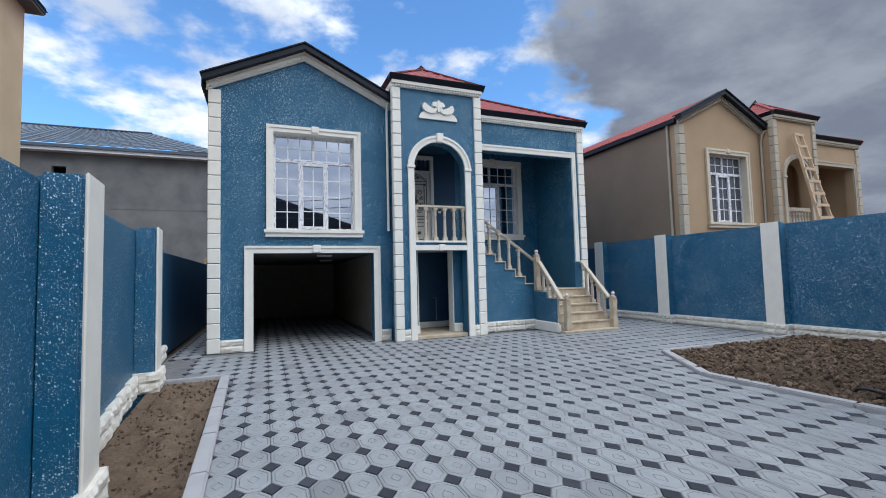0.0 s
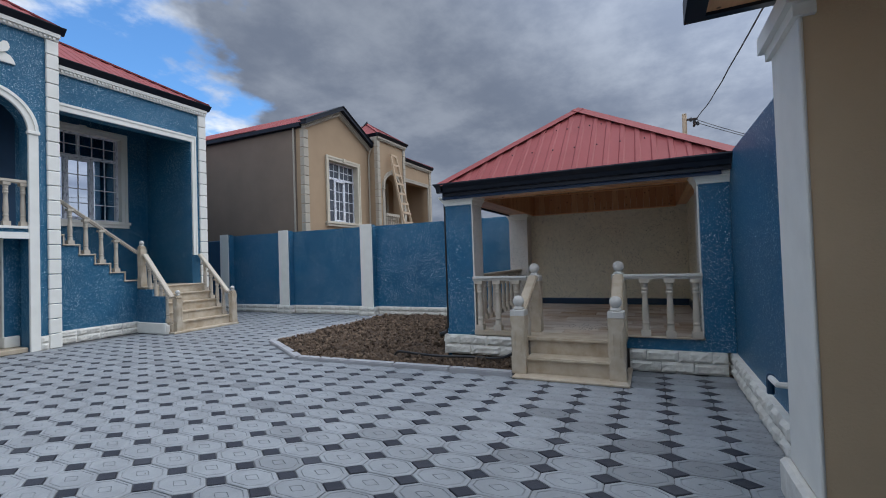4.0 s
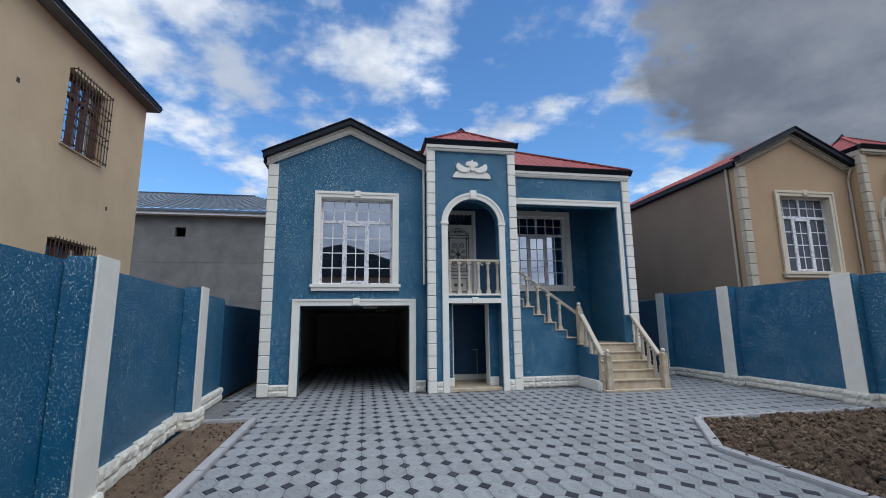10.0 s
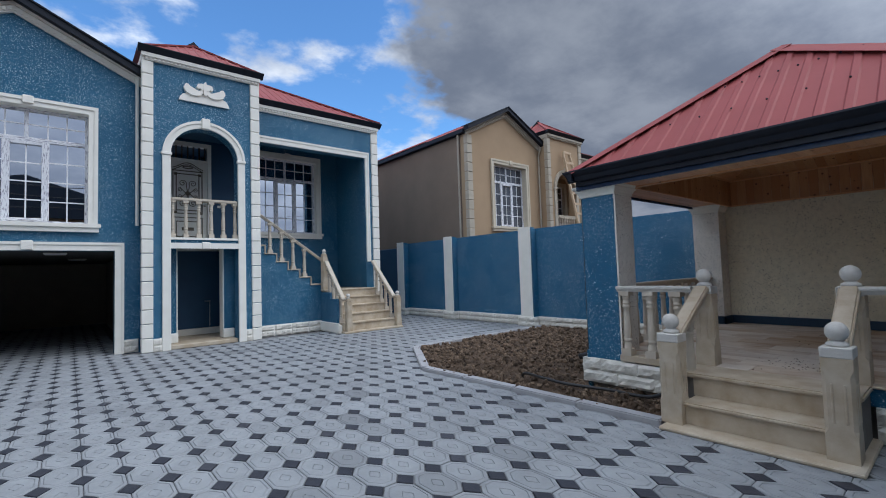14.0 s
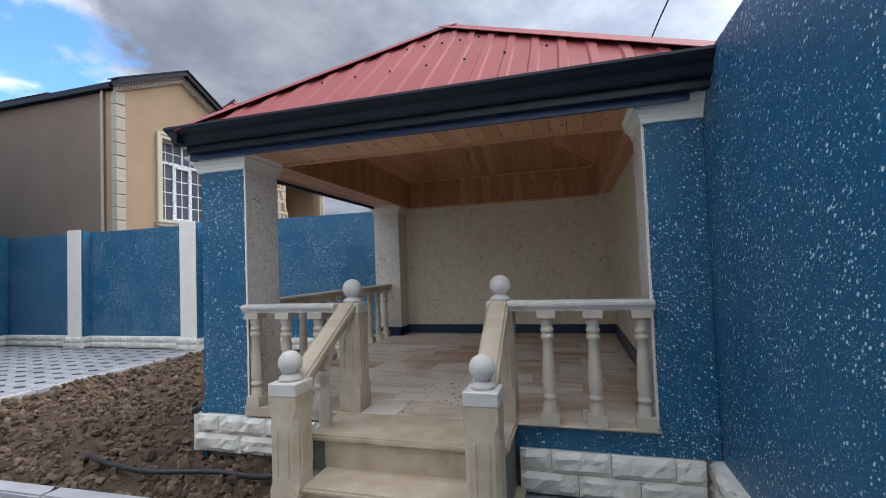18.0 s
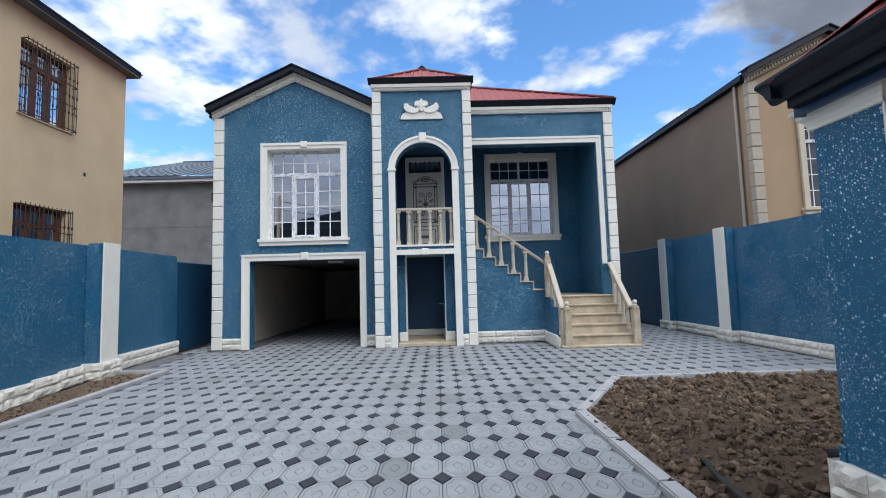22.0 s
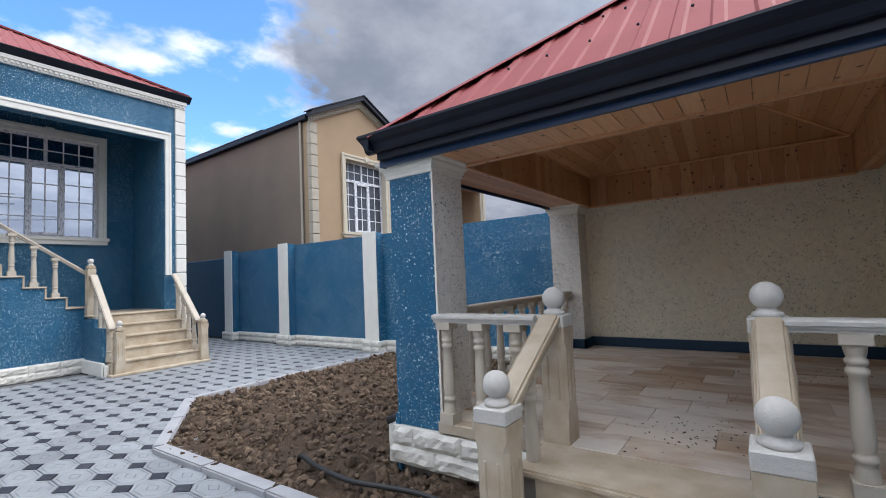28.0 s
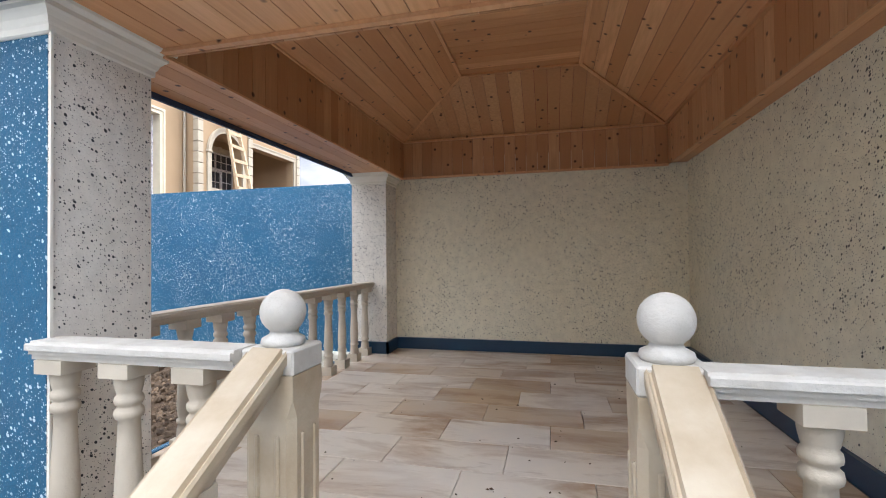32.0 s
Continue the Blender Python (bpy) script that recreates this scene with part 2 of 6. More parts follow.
QUOIN = varied("quoin_paint", (0.85, 0.83, 0.76), (0.80, 0.78, 0.71), 0.6, 0.12, stain=(0.74, 0.72, 0.65))
ROCK = plain("split_stone_paint", (0.80, 0.78, 0.71), (0.64, 0.61, 0.54), 9, 0.75, 0.9, 0, 26)
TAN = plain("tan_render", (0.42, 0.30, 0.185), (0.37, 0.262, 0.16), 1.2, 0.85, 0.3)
# tan render darkened: the side walls' shade is put into its colour
TAN_SHADED = plain("shaded_tan_render", (0.235, 0.180, 0.135), (0.20, 0.152, 0.115), 1.0, 0.9, 0.3)
TANSTONE = varied("tan_quoin", (0.50, 0.45, 0.36), (0.44, 0.39, 0.31), 0.7, 0.15)
BEIGE = plain("beige_render", (0.72, 0.56, 0.36), (0.61, 0.465, 0.29), 0.9, 0.85, 0.35)
GREY_WALL = plain("grey_cement", (0.21, 0.21, 0.205), (0.125, 0.127, 0.13), 0.9, 0.95, 0.5)
RED = plain("red_roof_sheet", (0.30, 0.072, 0.070), (0.245, 0.058, 0.056), 1.5, 0.6, 0.03)
GUTTER = plain("black_gutter", (0.008, 0.011, 0.019), (0.013, 0.017, 0.027), 3, 0.45, 0.03)
dulled(RED, 0.22)
dulled(GUTTER, 0.25)
NAVY = plain("navy_flashing", (0.015, 0.045, 0.115), (0.012, 0.037, 0.10), 3, 0.4, 0.03)
TILE_ROOF = plain("grey_blue_roof", (0.095, 0.125, 0.165), (0.08, 0.105, 0.14), 2, 0.45, 0.05)
STONE = plain("honed_limestone", (0.57, 0.50, 0.39), (0.40, 0.31, 0.205), 5.0, 0.5, 0.2)
BALUSTER_MAT = varied("cast_stone", (0.58, 0.515, 0.42), (0.51, 0.445, 0.355), 0.7, 0.3)
BALL_MAT = plain("whitewashed_stone", (0.61, 0.59, 0.55), (0.52, 0.495, 0.45), 14, 0.8, 0.5)
def filmed(name, along):
    """White plastic still under its printed protective film: broken violet-grey stripes along the bar."""
    m, nd, ln, b = material(name)
    s = [75.0, 75.0, 75.0]
    s["xyz".index(along)] = 9.0
    f = span(nd, ln, noise_fac(nd, ln, 1.0, 3, 0.6, "Object", tuple(s)), 0.53, 0.60)
    ln.new(blend(nd, ln, mul(nd, ln, f, 0.85), (0.78, 0.79, 0.82), (0.20, 0.19, 0.27)), b.inputs["Base Color"])
    b.inputs["Roughness"].default_value = 0.32
    return m


PVC, PVC_H = filmed("filmed_plastic_upright", "z"), filmed("filmed_plastic_level", "x")
BROWN_FRAME = plain("brown_window_wood", (0.15, 0.055, 0.032), (0.09, 0.035, 0.022), 12, 0.5, 0.15)
FINE_DUST = plain("pale_grit", (0.34, 0.32, 0.30), (0.10, 0.09, 0.08), 30, 0.95, 0.3)
MUNTIN = plain("white_plastic", (0.82, 0.83, 0.85), (0.78, 0.79, 0.81), 5, 0.4, 0.0)
DOOR_WHITE = plain("door_cream", (0.82, 0.80, 0.74), (0.76, 0.74, 0.68), 4, 0.45, 0.05)
BRASS = plain("bronze_scroll", (0.16, 0.135, 0.095), (0.11, 0.09, 0.065), 9, 0.45, 0.05, 0.3)
IRON = plain("dark_iron", (0.035, 0.026, 0.022), (0.06, 0.035, 0.025), 20, 0.6, 0.1)
STEEL = plain("brushed_steel", (0.55, 0.55, 0.56), (0.45, 0.45, 0.46), 20, 0.3, 0.02, 1.0)
BLACK = plain("black_rubber", (0.012, 0.012, 0.013), (0.02, 0.02, 0.02), 9, 0.45, 0.05)
PALE_WOOD = plain("ladder_wood", (0.62, 0.48, 0.33), (0.50, 0.37, 0.24), 9, 0.7, 0.2)
CONCRETE = plain("kerb_concrete", (0.40, 0.40, 0.41), (0.32, 0.32, 0.335), 4, 0.85, 0.35)
PLINTH_RAW = plain("raw_concrete", (0.22, 0.20, 0.18), (0.15, 0.14, 0.125), 4, 0.95, 0.5)
GARAGE_WALL = plain("garage_plaster", (0.52, 0.47, 0.38), (0.46, 0.41, 0.33), 2, 0.85, 0.15)
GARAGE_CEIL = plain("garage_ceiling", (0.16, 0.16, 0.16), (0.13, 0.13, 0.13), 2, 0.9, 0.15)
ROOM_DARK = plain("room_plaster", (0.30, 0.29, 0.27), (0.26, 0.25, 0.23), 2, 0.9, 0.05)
LIMEBLOCK = varied("limestone_block", (0.52, 0.40, 0.22), (0.40, 0.30, 0.16), 0.9, 0.5)
LAMP_GLASS = plain("opal_diffuser", (0.8, 0.8, 0.8), (0.75, 0.75, 0.75), 5, 0.3, 0.0)


def glass_material():
    m, nd, ln, b = material("coated_glass")
    b.inputs["Base Color"].default_value = (0.72, 0.75, 0.80, 1)
    b.inputs["Metallic"].default_value, b.inputs["Roughness"].default_value = 1.0, 0.015
    bump(nd, ln, b, noise_fac(nd, ln, 1.3, 1), 0.02, 0.02)
    return m


GLASS = glass_material()
# opaque dark grey-blue panes for the tan house
GREY_GLASS = plain("grey_glass", (0.085, 0.092, 0.11), (0.05, 0.055, 0.07), 3, 0.08, 0.0)
CREAM_TRIM = plain("cream_trim", (0.62, 0.56, 0.44), (0.56, 0.50, 0.39), 5, 0.65, 0.12)


def soil_material(name, low, high, dark):
    m, nd, ln, b = material(name)
    f = span(nd, ln, noise_fac(nd, ln, 5, 6, 0.65), 0.3, 0.7)
    g = span(nd, ln, noise_fac(nd, ln, 38, 5, 0.7), 0.35, 0.65)
    c = blend(nd, ln, f, low, high)
    ln.new(blend(nd, ln, mul(nd, ln, g, 0.6), c, dark), b.inputs["Base Color"])
    b.inputs["Roughness"].default_value = 0.95
    bump(nd, ln, b, noise_fac(nd, ln, 30, 8, 0.7), 0.9, 0.03)
    return m


SOIL = soil_material("dug_soil", (0.052, 0.032, 0.019), (0.150, 0.098, 0.060), (0.030, 0.018, 0.011))
SOIL_DRY = soil_material("dry_soil", (0.125, 0.085, 0.056), (0.23, 0.165, 0.11), (0.075, 0.05, 0.033))
CLOD = varied("soil_clod", (0.225, 0.158, 0.105), (0.030, 0.019, 0.012), 0.95, 1.0, 30, True, (0.08, 0.052, 0.032))


def paver(name, a, b_, island):
    m, nd, ln, b = material(name)
    r = (nd.new("ShaderNodeNewGeometry").outputs["Random Per Island"] if island else nd.new("ShaderNodeObjectInfo").outputs["Random"])
    rr = nd.new("ShaderNodeValToRGB")
    rr.color_ramp.elements[0].position, rr.color_ramp.elements[0].color = 0.0, (*a, 1)
    rr.color_ramp.elements[1].position, rr.color_ramp.elements[1].color = 1.0, (*b_, 1)
    mid = rr.color_ramp.elements.new(0.86)
    mid.color = (*(0.75 * x + 0.25 * y for x, y in zip(a, b_)), 1)
    ln.new(r, rr.inputs[0])
    f = span(nd, ln, noise_fac(nd, ln, 9, 6, 0.65, "World"), 0.35, 0.75)
    big = span(nd, ln, noise_fac(nd, ln, 0.7, 5, 0.65, "World"), 0.42, 0.7)
    mid_stain = span(nd, ln, noise_fac(nd, ln, 2.6, 7, 0.7, "World"), 0.46, 0.68)
    c = blend(nd, ln, mul(nd, ln, f, 0.45), rr.outputs[0], tuple(v * 0.66 for v in a))
    c = blend(nd, ln, mul(nd, ln, mid_stain, 0.5), c, tuple(v * 0.55 for v in a))
    ln.new(blend(nd, ln, mul(nd, ln, big, 0.42), c, tuple(v * 0.62 for v in a)), b.inputs["Base Color"])
    ln.new(span(nd, ln, noise_fac(nd, ln, 2.0, 5, 0.6, "World"), -0.4, 1.2), b.inputs["Roughness"])
    bump(nd, ln, b, noise_fac(nd, ln, 60, 4, 0.6, "World"), 0.3, 0.006)
    return m


TILE_LIGHT = paver("light_paver", (0.325, 0.342, 0.358), (0.19, 0.20, 0.212), True)
TILE_DARK = paver("dark_paver", (0.024, 0.027, 0.040), (0.062, 0.066, 0.082), True)
TILE_LIGHT_1 = paver("light_paver_single", (0.325, 0.342, 0.358), (0.19, 0.20, 0.212), False)
TILE_DARK_1 = paver("dark_paver_single", (0.024, 0.027, 0.040), (0.062, 0.066, 0.082), False)
MORTAR = plain("joint_sand", (0.20, 0.20, 0.205), (0.12, 0.12, 0.125), 6, 0.95, 0.4)


def wood_material(name, along, tint=1.0):
    """Knotty pine boards; along: the axis the grain follows."""
    m, nd, ln, b = material(name)
    s = [14.0, 14.0, 14.0]
    s["xyz".index(along)] = 1.1
    isl = nd.new("ShaderNodeNewGeometry").outputs["Random Per Island"]
    c = blend(nd, ln, isl, tuple(v * tint for v in (0.80, 0.47, 0.25)), tuple(v * tint for v in (0.56, 0.265, 0.115)))
    g = span(nd, ln, noise_fac(nd, ln, 3.0, 5, 0.6, "Object", tuple(s)), 0.35, 0.7)
    c = blend(nd, ln, mul(nd, ln, g, 0.55), c, tuple(v * tint for v in (0.52, 0.245, 0.105)))
    vor = nd.new("ShaderNodeTexVoronoi")
    vor.inputs["Scale"].default_value = 9.0
    tc = nd.new("ShaderNodeTexCoord")
    ln.new(tc.outputs["Object"], vor.inputs["Vector"])
    knot = span(nd, ln, vor.outputs["Distance"], 0.165, 0.085)
    ln.new(blend(nd, ln, knot, c, (0.095, 0.038, 0.017)), b.inputs["Base Color"])
    b.inputs["Roughness"].default_value = 0.42
    bump(nd, ln, b, g, 0.1, 0.004)
    return m


# tint 0.82 puts the shade of upright bands and end slopes into the colour
WOOD_X, WOOD_Y, WOOD_Z_SHADED = wood_material("pine_x", "x"), wood_material("pine_y", "y"), wood_material("pine_z_shaded", "z", 0.82)


def travertine():
    """Sandy marble tiles, each sawn from another part of the block: pale, banded or brown."""
    m, nd, ln, b = material("brown_marble_tile")
    r = nd.new("ShaderNodeObjectInfo").outputs["Random"]

    def own(scale, detail, rough, stretch):
        mp = nd.new("ShaderNodeMapping")
        mp.inputs["Scale"].default_value = stretch
        mp.inputs["Rotation"].default_value = (0, 0, 0.35)
        ln.new(nd.new("ShaderNodeNewGeometry").outputs["Position"], mp.inputs["Vector"])
        n = nd.new("ShaderNodeTexNoise")
        n.noise_dimensions = "4D"
        n.inputs["Scale"].default_value, n.inputs["Detail"].default_value, n.inputs["Roughness"].default_value = scale, detail, rough
        n.inputs["Distortion"].default_value = 0.6
        ln.new(mp.outputs[0], n.inputs["Vector"])
        ln.new(mul(nd, ln, r, 37.0), n.inputs["W"])
        return n.outputs["Fac"]

    c = blend(nd, ln, span(nd, ln, r, 0.55, 0.95), (0.70, 0.62, 0.52), (0.50, 0.36, 0.22))
    c = blend(nd, ln, mul(nd, ln, span(nd, ln, own(1.3, 6, 0.6, (2.4, 0.8, 1)), 0.47, 0.63), 0.85), c, (0.34, 0.20, 0.10))
    c = blend(nd, ln, mul(nd, ln, span(nd, ln, own(3.4, 9, 0.68, (3.2, 0.6, 1)), 0.55, 0.63), 0.4), c, (0.27, 0.155, 0.08))
    dust = span(nd, ln, noise_fac(nd, ln, 1.7, 6, 0.65, "World"), 0.42, 0.66)
    ln.new(blend(nd, ln, mul(nd, ln, dust, 0.45), c, (0.60, 0.57, 0.54)), b.inputs["Base Color"])
    ln.new(span(nd, ln, dust, -1.6, 1.6), b.inputs["Roughness"])
    return m


TRAVERTINE = travertine()


# ---- mesh helpers ----
def link_mesh(name, bm, mat, smooth=False):
    me = bpy.data.meshes.new(name)
    bmesh.ops.recalc_face_normals(bm, faces=bm.faces)
    bm.to_mesh(me)
    bm.free()
    if smooth:
        for p in me.polygons:
            p.use_smooth = True
    me.materials.append(mat)
    return me


def part(name, bm, mat, parent, label="", smooth=False):
    ob = new(name, link_mesh(name, bm, mat, smooth) if isinstance(bm, bmesh.types.BMesh) else bm)
    ob.parent = parent
    return tagged(ob, label)


def thing(name, at, label, category, group="", kind=""):
    ob = new(name)
    ob.location = at
    ob.empty_display_size = 0.1
    return tagged(ob, label, category, group, kind)


def built(name, bm, mat, label="", category="", kind="structure", smooth=False, group=""):
    return tagged(new(name, link_mesh(name, bm, mat, smooth)), label, category, group, kind)


def box(bm, x0, x1, y0, y1, z0, z1):
    v = [bm.verts.new((x, y, z)) for z in (z0, z1) for x, y in ((x0, y0), (x1, y0), (x1, y1), (x0, y1))]
    for f in ((3, 2, 1, 0), (4, 5, 6, 7), (0, 1, 5, 4), (1, 2, 6, 5), (2, 3, 7, 6), (3, 0, 4, 7)):
        bm.faces.new([v[i] for i in f])
    return v


def soft_box(x0, x1, y0, y1, z0, z1, r=0.008, seg=1):
    bm = bmesh.new()
    box(bm, x0, x1, y0, y1, z0, z1)
    bmesh.ops.bevel(bm, geom=bm.edges[:], offset=min(r, 0.45 * min(abs(x1 - x0), abs(y1 - y0), abs(z1 - z0))), segments=seg, affect="EDGES")
    return bm


def boxes(*rows):
    bm = bmesh.new()
    for r in rows:
        box(bm, *r)
    return bm


def prism(bm, pts, axis, a, b):
    """Extrudes the outline pts along an axis from a to b. Outline: (y, z) for x, (x, z) for y, (x, y) for z."""
    def put(p, c):
        return {"x": (c, p[0], p[1]), "y": (p[0], c, p[1]), "z": (p[0], p[1], c)}[axis]
    lo, hi = [bm.verts.new(put(p, a)) for p in pts], [bm.verts.new(put(p, b)) for p in pts]
    n = len(pts)
    bm.faces.new(lo)
    bm.faces.new(hi[::-1])
    for i in range(n):
        bm.faces.new((lo[i], hi[i], hi[(i + 1) % n], lo[(i + 1) % n]))


def prism_mesh(pts, axis, a, b):
    bm = bmesh.new()
    prism(bm, pts, axis, a, b)
    return bm


def weld(bm):
    bmesh.ops.remove_doubles(bm, verts=bm.verts, dist=0.0004)
    return bm


def pierced(bm, axis, a0, a1, z0, z1, t0, t1, holes):
    """A wall with rectangular holes. axis: the way it runs; t0..t1 its thickness; holes: (a0, a1, z0, z1)."""
    us = sorted({a0, a1, *(h[0] for h in holes), *(h[1] for h in holes)})
    zs = sorted({z0, z1, *(h[2] for h in holes), *(h[3] for h in holes)})
    for u, u2 in zip(us, us[1:]):
        run = None
        for z, z2 in zip(zs, zs[1:]):
            cu, cz = (u + u2) / 2, (z + z2) / 2
            solid = not any(h[0] < cu < h[1] and h[2] < cz < h[3] for h in holes)
            if solid:
                run = (run[0], z2) if run else (z, z2)
            if run and (not solid or z2 == zs[-1]):
                if axis == "x":
                    box(bm, u, u2, t0, t1, *run)
                else:
                    box(bm, t0, t1, u, u2, *run)
                run = None


def lathe(profile, n=14):
    """A turned solid from (radius, height) pairs."""
    bm = bmesh.new()
    rings = []
    for r, z in profile:
        rings.append([bm.verts.new((r * math.cos(2 * math.pi * i / n), r * math.sin(2 * math.pi * i / n), z)) for i in range(n)])
    for a, b in zip(rings, rings[1:]):
        for i in range(n):
            bm.faces.new((a[i], a[(i + 1) % n], b[(i + 1) % n], b[i]))
    bm.faces.new(rings[0][::-1])
    bm.faces.new(rings[-1])
    return bm


def tube(points, r=0.02, n=8):
    bm = bmesh.new()
    pts = [Vector(p) for p in points]
    rings = []
    for i, p in enumerate(pts):
        d = (pts[min(i + 1, len(pts) - 1)] - pts[max(i - 1, 0)]).normalized()
        s = d.cross(Vector((0, 0, 1)) if abs(d.z) < 0.9 else Vector((1, 0, 0))).normalized()
        u = s.cross(d)
        rings.append([bm.verts.new(p + r * (math.cos(2 * math.pi * k / n) * s + math.sin(2 * math.pi * k / n) * u)) for k in range(n)])
    for a, b in zip(rings, rings[1:]):
        for k in range(n):
            bm.faces.new((a[k], a[(k + 1) % n], b[(k + 1) % n], b[k]))
    bm.faces.new(rings[0][::-1])
    bm.faces.new(rings[-1])
    return bm


def beam(bm, a, b, wide, high):
    """A square bar from a to b, its upper face as level as the run allows."""
    a, b = Vector(a), Vector(b)
    d = (b - a).normalized()
    s = d.cross(Vector((0, 0, 1))).normalized() if abs(d.z) < 0.99 else Vector((1, 0, 0))
    u = s.cross(d)
    q = [(-1, -1), (1, -1), (1, 1), (-1, 1)]
    lo, hi = [bm.verts.new(a + s * i * wide / 2 + u * j * high / 2) for i, j in q], [bm.verts.new(b + s * i * wide / 2 + u * j * high / 2) for i, j in q]
    bm.faces.new(lo[::-1])
    bm.faces.new(hi)
    for i in range(4):
        bm.faces.new((lo[i], lo[(i + 1) % 4], hi[(i + 1) % 4], hi[i]))


def beam_mesh(a, b, wide, high, bevel=0.0):
    bm = bmesh.new()
    beam(bm, a, b, wide, high)
    if bevel:
        bmesh.ops.bevel(bm, geom=bm.edges[:], offset=bevel, segments=2, affect="EDGES")
    return bm


# ---- stone blocks with a split face ----
def rock_block(w, d, h, seed):
    """A block 0..w by -d..0 by 0..h whose face at y = -d is rough."""
    rnd = random.Random(seed)
    bm = bmesh.new()
    nx, nz = max(3, round(w / 0.04)), max(3, round(h / 0.035))
    grid = []
    for j in range(nz + 1):
        row = []
        for i in range(nx + 1):
            edge = i in (0, nx) or j in (0, nz)
            q = Vector((w * i / nx * 11, h * j / nz * 13, (seed % 97) * 1.7))
            out = d + (-0.020 + rnd.uniform(-0.003, 0.003) if edge else 0.022 * noise.noise(q) + 0.010 * noise.noise(q * 2.7) + rnd.uniform(-0.003, 0.003))
            row.append(bm.verts.new((w * i / nx, -out, h * j / nz)))
        grid.append(row)
    for j in range(nz):
        for i in range(nx):
            bm.faces.new((grid[j][i], grid[j][i + 1], grid[j + 1][i + 1], grid[j + 1][i]))
    c = [bm.verts.new(p) for p in ((0, 0, 0), (w, 0, 0), (w, 0, h), (0, 0, h))]
    bm.faces.new([*grid[0][::-1], c[0], c[1]])
    bm.faces.new([*grid[nz], c[2], c[3]])
    bm.faces.new([*(grid[j][0] for j in range(nz + 1)), c[3], c[0]])
    bm.faces.new([*(grid[j][nx] for j in range(nz, -1, -1)), c[1], c[2]])
    bm.faces.new(c)
    return bm


ROCK_SET = {}


def rock_mesh(w, d, h, k):
    key = (round(w, 2), d, h, k)
    if key not in ROCK_SET:
        ROCK_SET[key] = link_mesh("stone_block", rock_block(w, d, h, hash((int(w * 100), int(h * 100), k))), ROCK)
    return ROCK_SET[key]


def rock_course(parent, start, turn, length, d, h, courses=2, size=0.42, z=0.0):
    """Courses of split-faced blocks from start along the direction turn (degrees); the face looks to the right of it."""
    for c in range(courses):
        n = max(1, round(length / size))
        w = length / n
        cuts = [0.0] + [w * (i + (0.0 if c % 2 == 0 else -0.45)) for i in range(1, n + (c % 2))] + [length]
        for i, (a, b) in enumerate(zip(cuts, cuts[1:])):
            if b - a < 0.05:
                continue
            o = part("stone_block", rock_mesh(b - a - 0.004, d, h - 0.004, (i + 3 * c) % 4), None, parent)
            base = pose(start[0], start[1], z + c * h, 0, 0, turn) @ Matrix.Translation((a + 0.002, 0, 0))
            o.matrix_local = Matrix.Translation(-parent.location) @ base


# ---- ground and paving ----
bm = bmesh.new()
gx, gy = (-900, -0.60, 0.58, 900), (-900, -9.45, -2.62, 900)
sheet = {(x, y): bm.verts.new((x, y, -0.05)) for x in gx for y in gy}
for i in range(3):
    for j in range(3):
        if (i, j) != (1, 1):
            bm.faces.new([sheet[k] for k in ((gx[i], gy[j]), (gx[i + 1], gy[j]), (gx[i + 1], gy[j + 1]), (gx[i], gy[j + 1]))])
# the earth strip along the left wall lies lower towards the street
rim = [sheet[k] for k in ((gx[1], gy[1]), (gx[2], gy[1]), (gx[2], gy[2]), (gx[1], gy[2]))]
pit = [bm.verts.new((v.co.x, v.co.y, -0.60)) for v in rim]
bm.faces.new(pit)
for i in range(4):
    bm.faces.new((rim[i], rim[(i + 1) % 4], pit[(i + 1) % 4], pit[i]))
built("ground", bm, SOIL, "bare brown earth reaching to the horizon", "ground")


def sunk(y):
    """How far the earth at the left wall has sunk below the paving."""
    return -0.20 * min(max((-3.0 - y) / 3.4, 0.0), 1.25)


bm = boxes((-0.7, 11.9, -2.6, 14.0, -0.045, -0.014), (0.58, 11.9, -4.2, -2.6, -0.045, -0.014), (0.58, 7.0, -14.0, -4.2, -0.045, -0.014), (-0.7, 0.58, -14.0, -9.5, -0.045, -0.014),
           (7.0, 8.2, -11.7, -9.3, -0.045, -0.014), (7.0, 7.85, -6.0, -4.2, -0.045, -0.0142))
paving = built("paving", bm, MORTAR, "pale grey paving of elongated octagons with small dark diamonds", "paving")

PX, PY, X0, Y0 = 0.2465, 0.4099, 4.845, -7.315
DX, DY = 0.073, 0.100


def ring(w, h, cx, cy):
    return [(-w + cx, -h), (w - cx, -h), (w, -h + cy), (w, h - cy), (w - cx, h), (-w + cx, h), (-w, h - cy), (-w, -h + cy)]


G = 0.0035
TILE_RINGS = [  # (outline, height): chamfer, face, groove, inner field, groove, lozenge
    (ring(PX / 2 - G, PY / 2 - G, DX, DY), -0.02), (ring(PX / 2 - G, PY / 2 - G, DX, DY), -0.004), (ring(PX / 2 - G - 0.006, PY / 2 - G - 0.008, DX - 0.002, DY - 0.003), 0.0),
    (ring(PX / 2 - 0.022, PY / 2 - 0.034, DX - 0.008, DY - 0.012), 0.0), (ring(PX / 2 - 0.025, PY / 2 - 0.039, DX - 0.009, DY - 0.014), -0.007),
    (ring(PX / 2 - 0.030, PY / 2 - 0.046, DX - 0.010, DY - 0.016), 0.0),
    (ring(0.042, 0.070, 0.0385, 0.064), 0.0), (ring(0.039, 0.065, 0.0360, 0.060), -0.007), (ring(0.035, 0.058, 0.0325, 0.054), 0.0)]
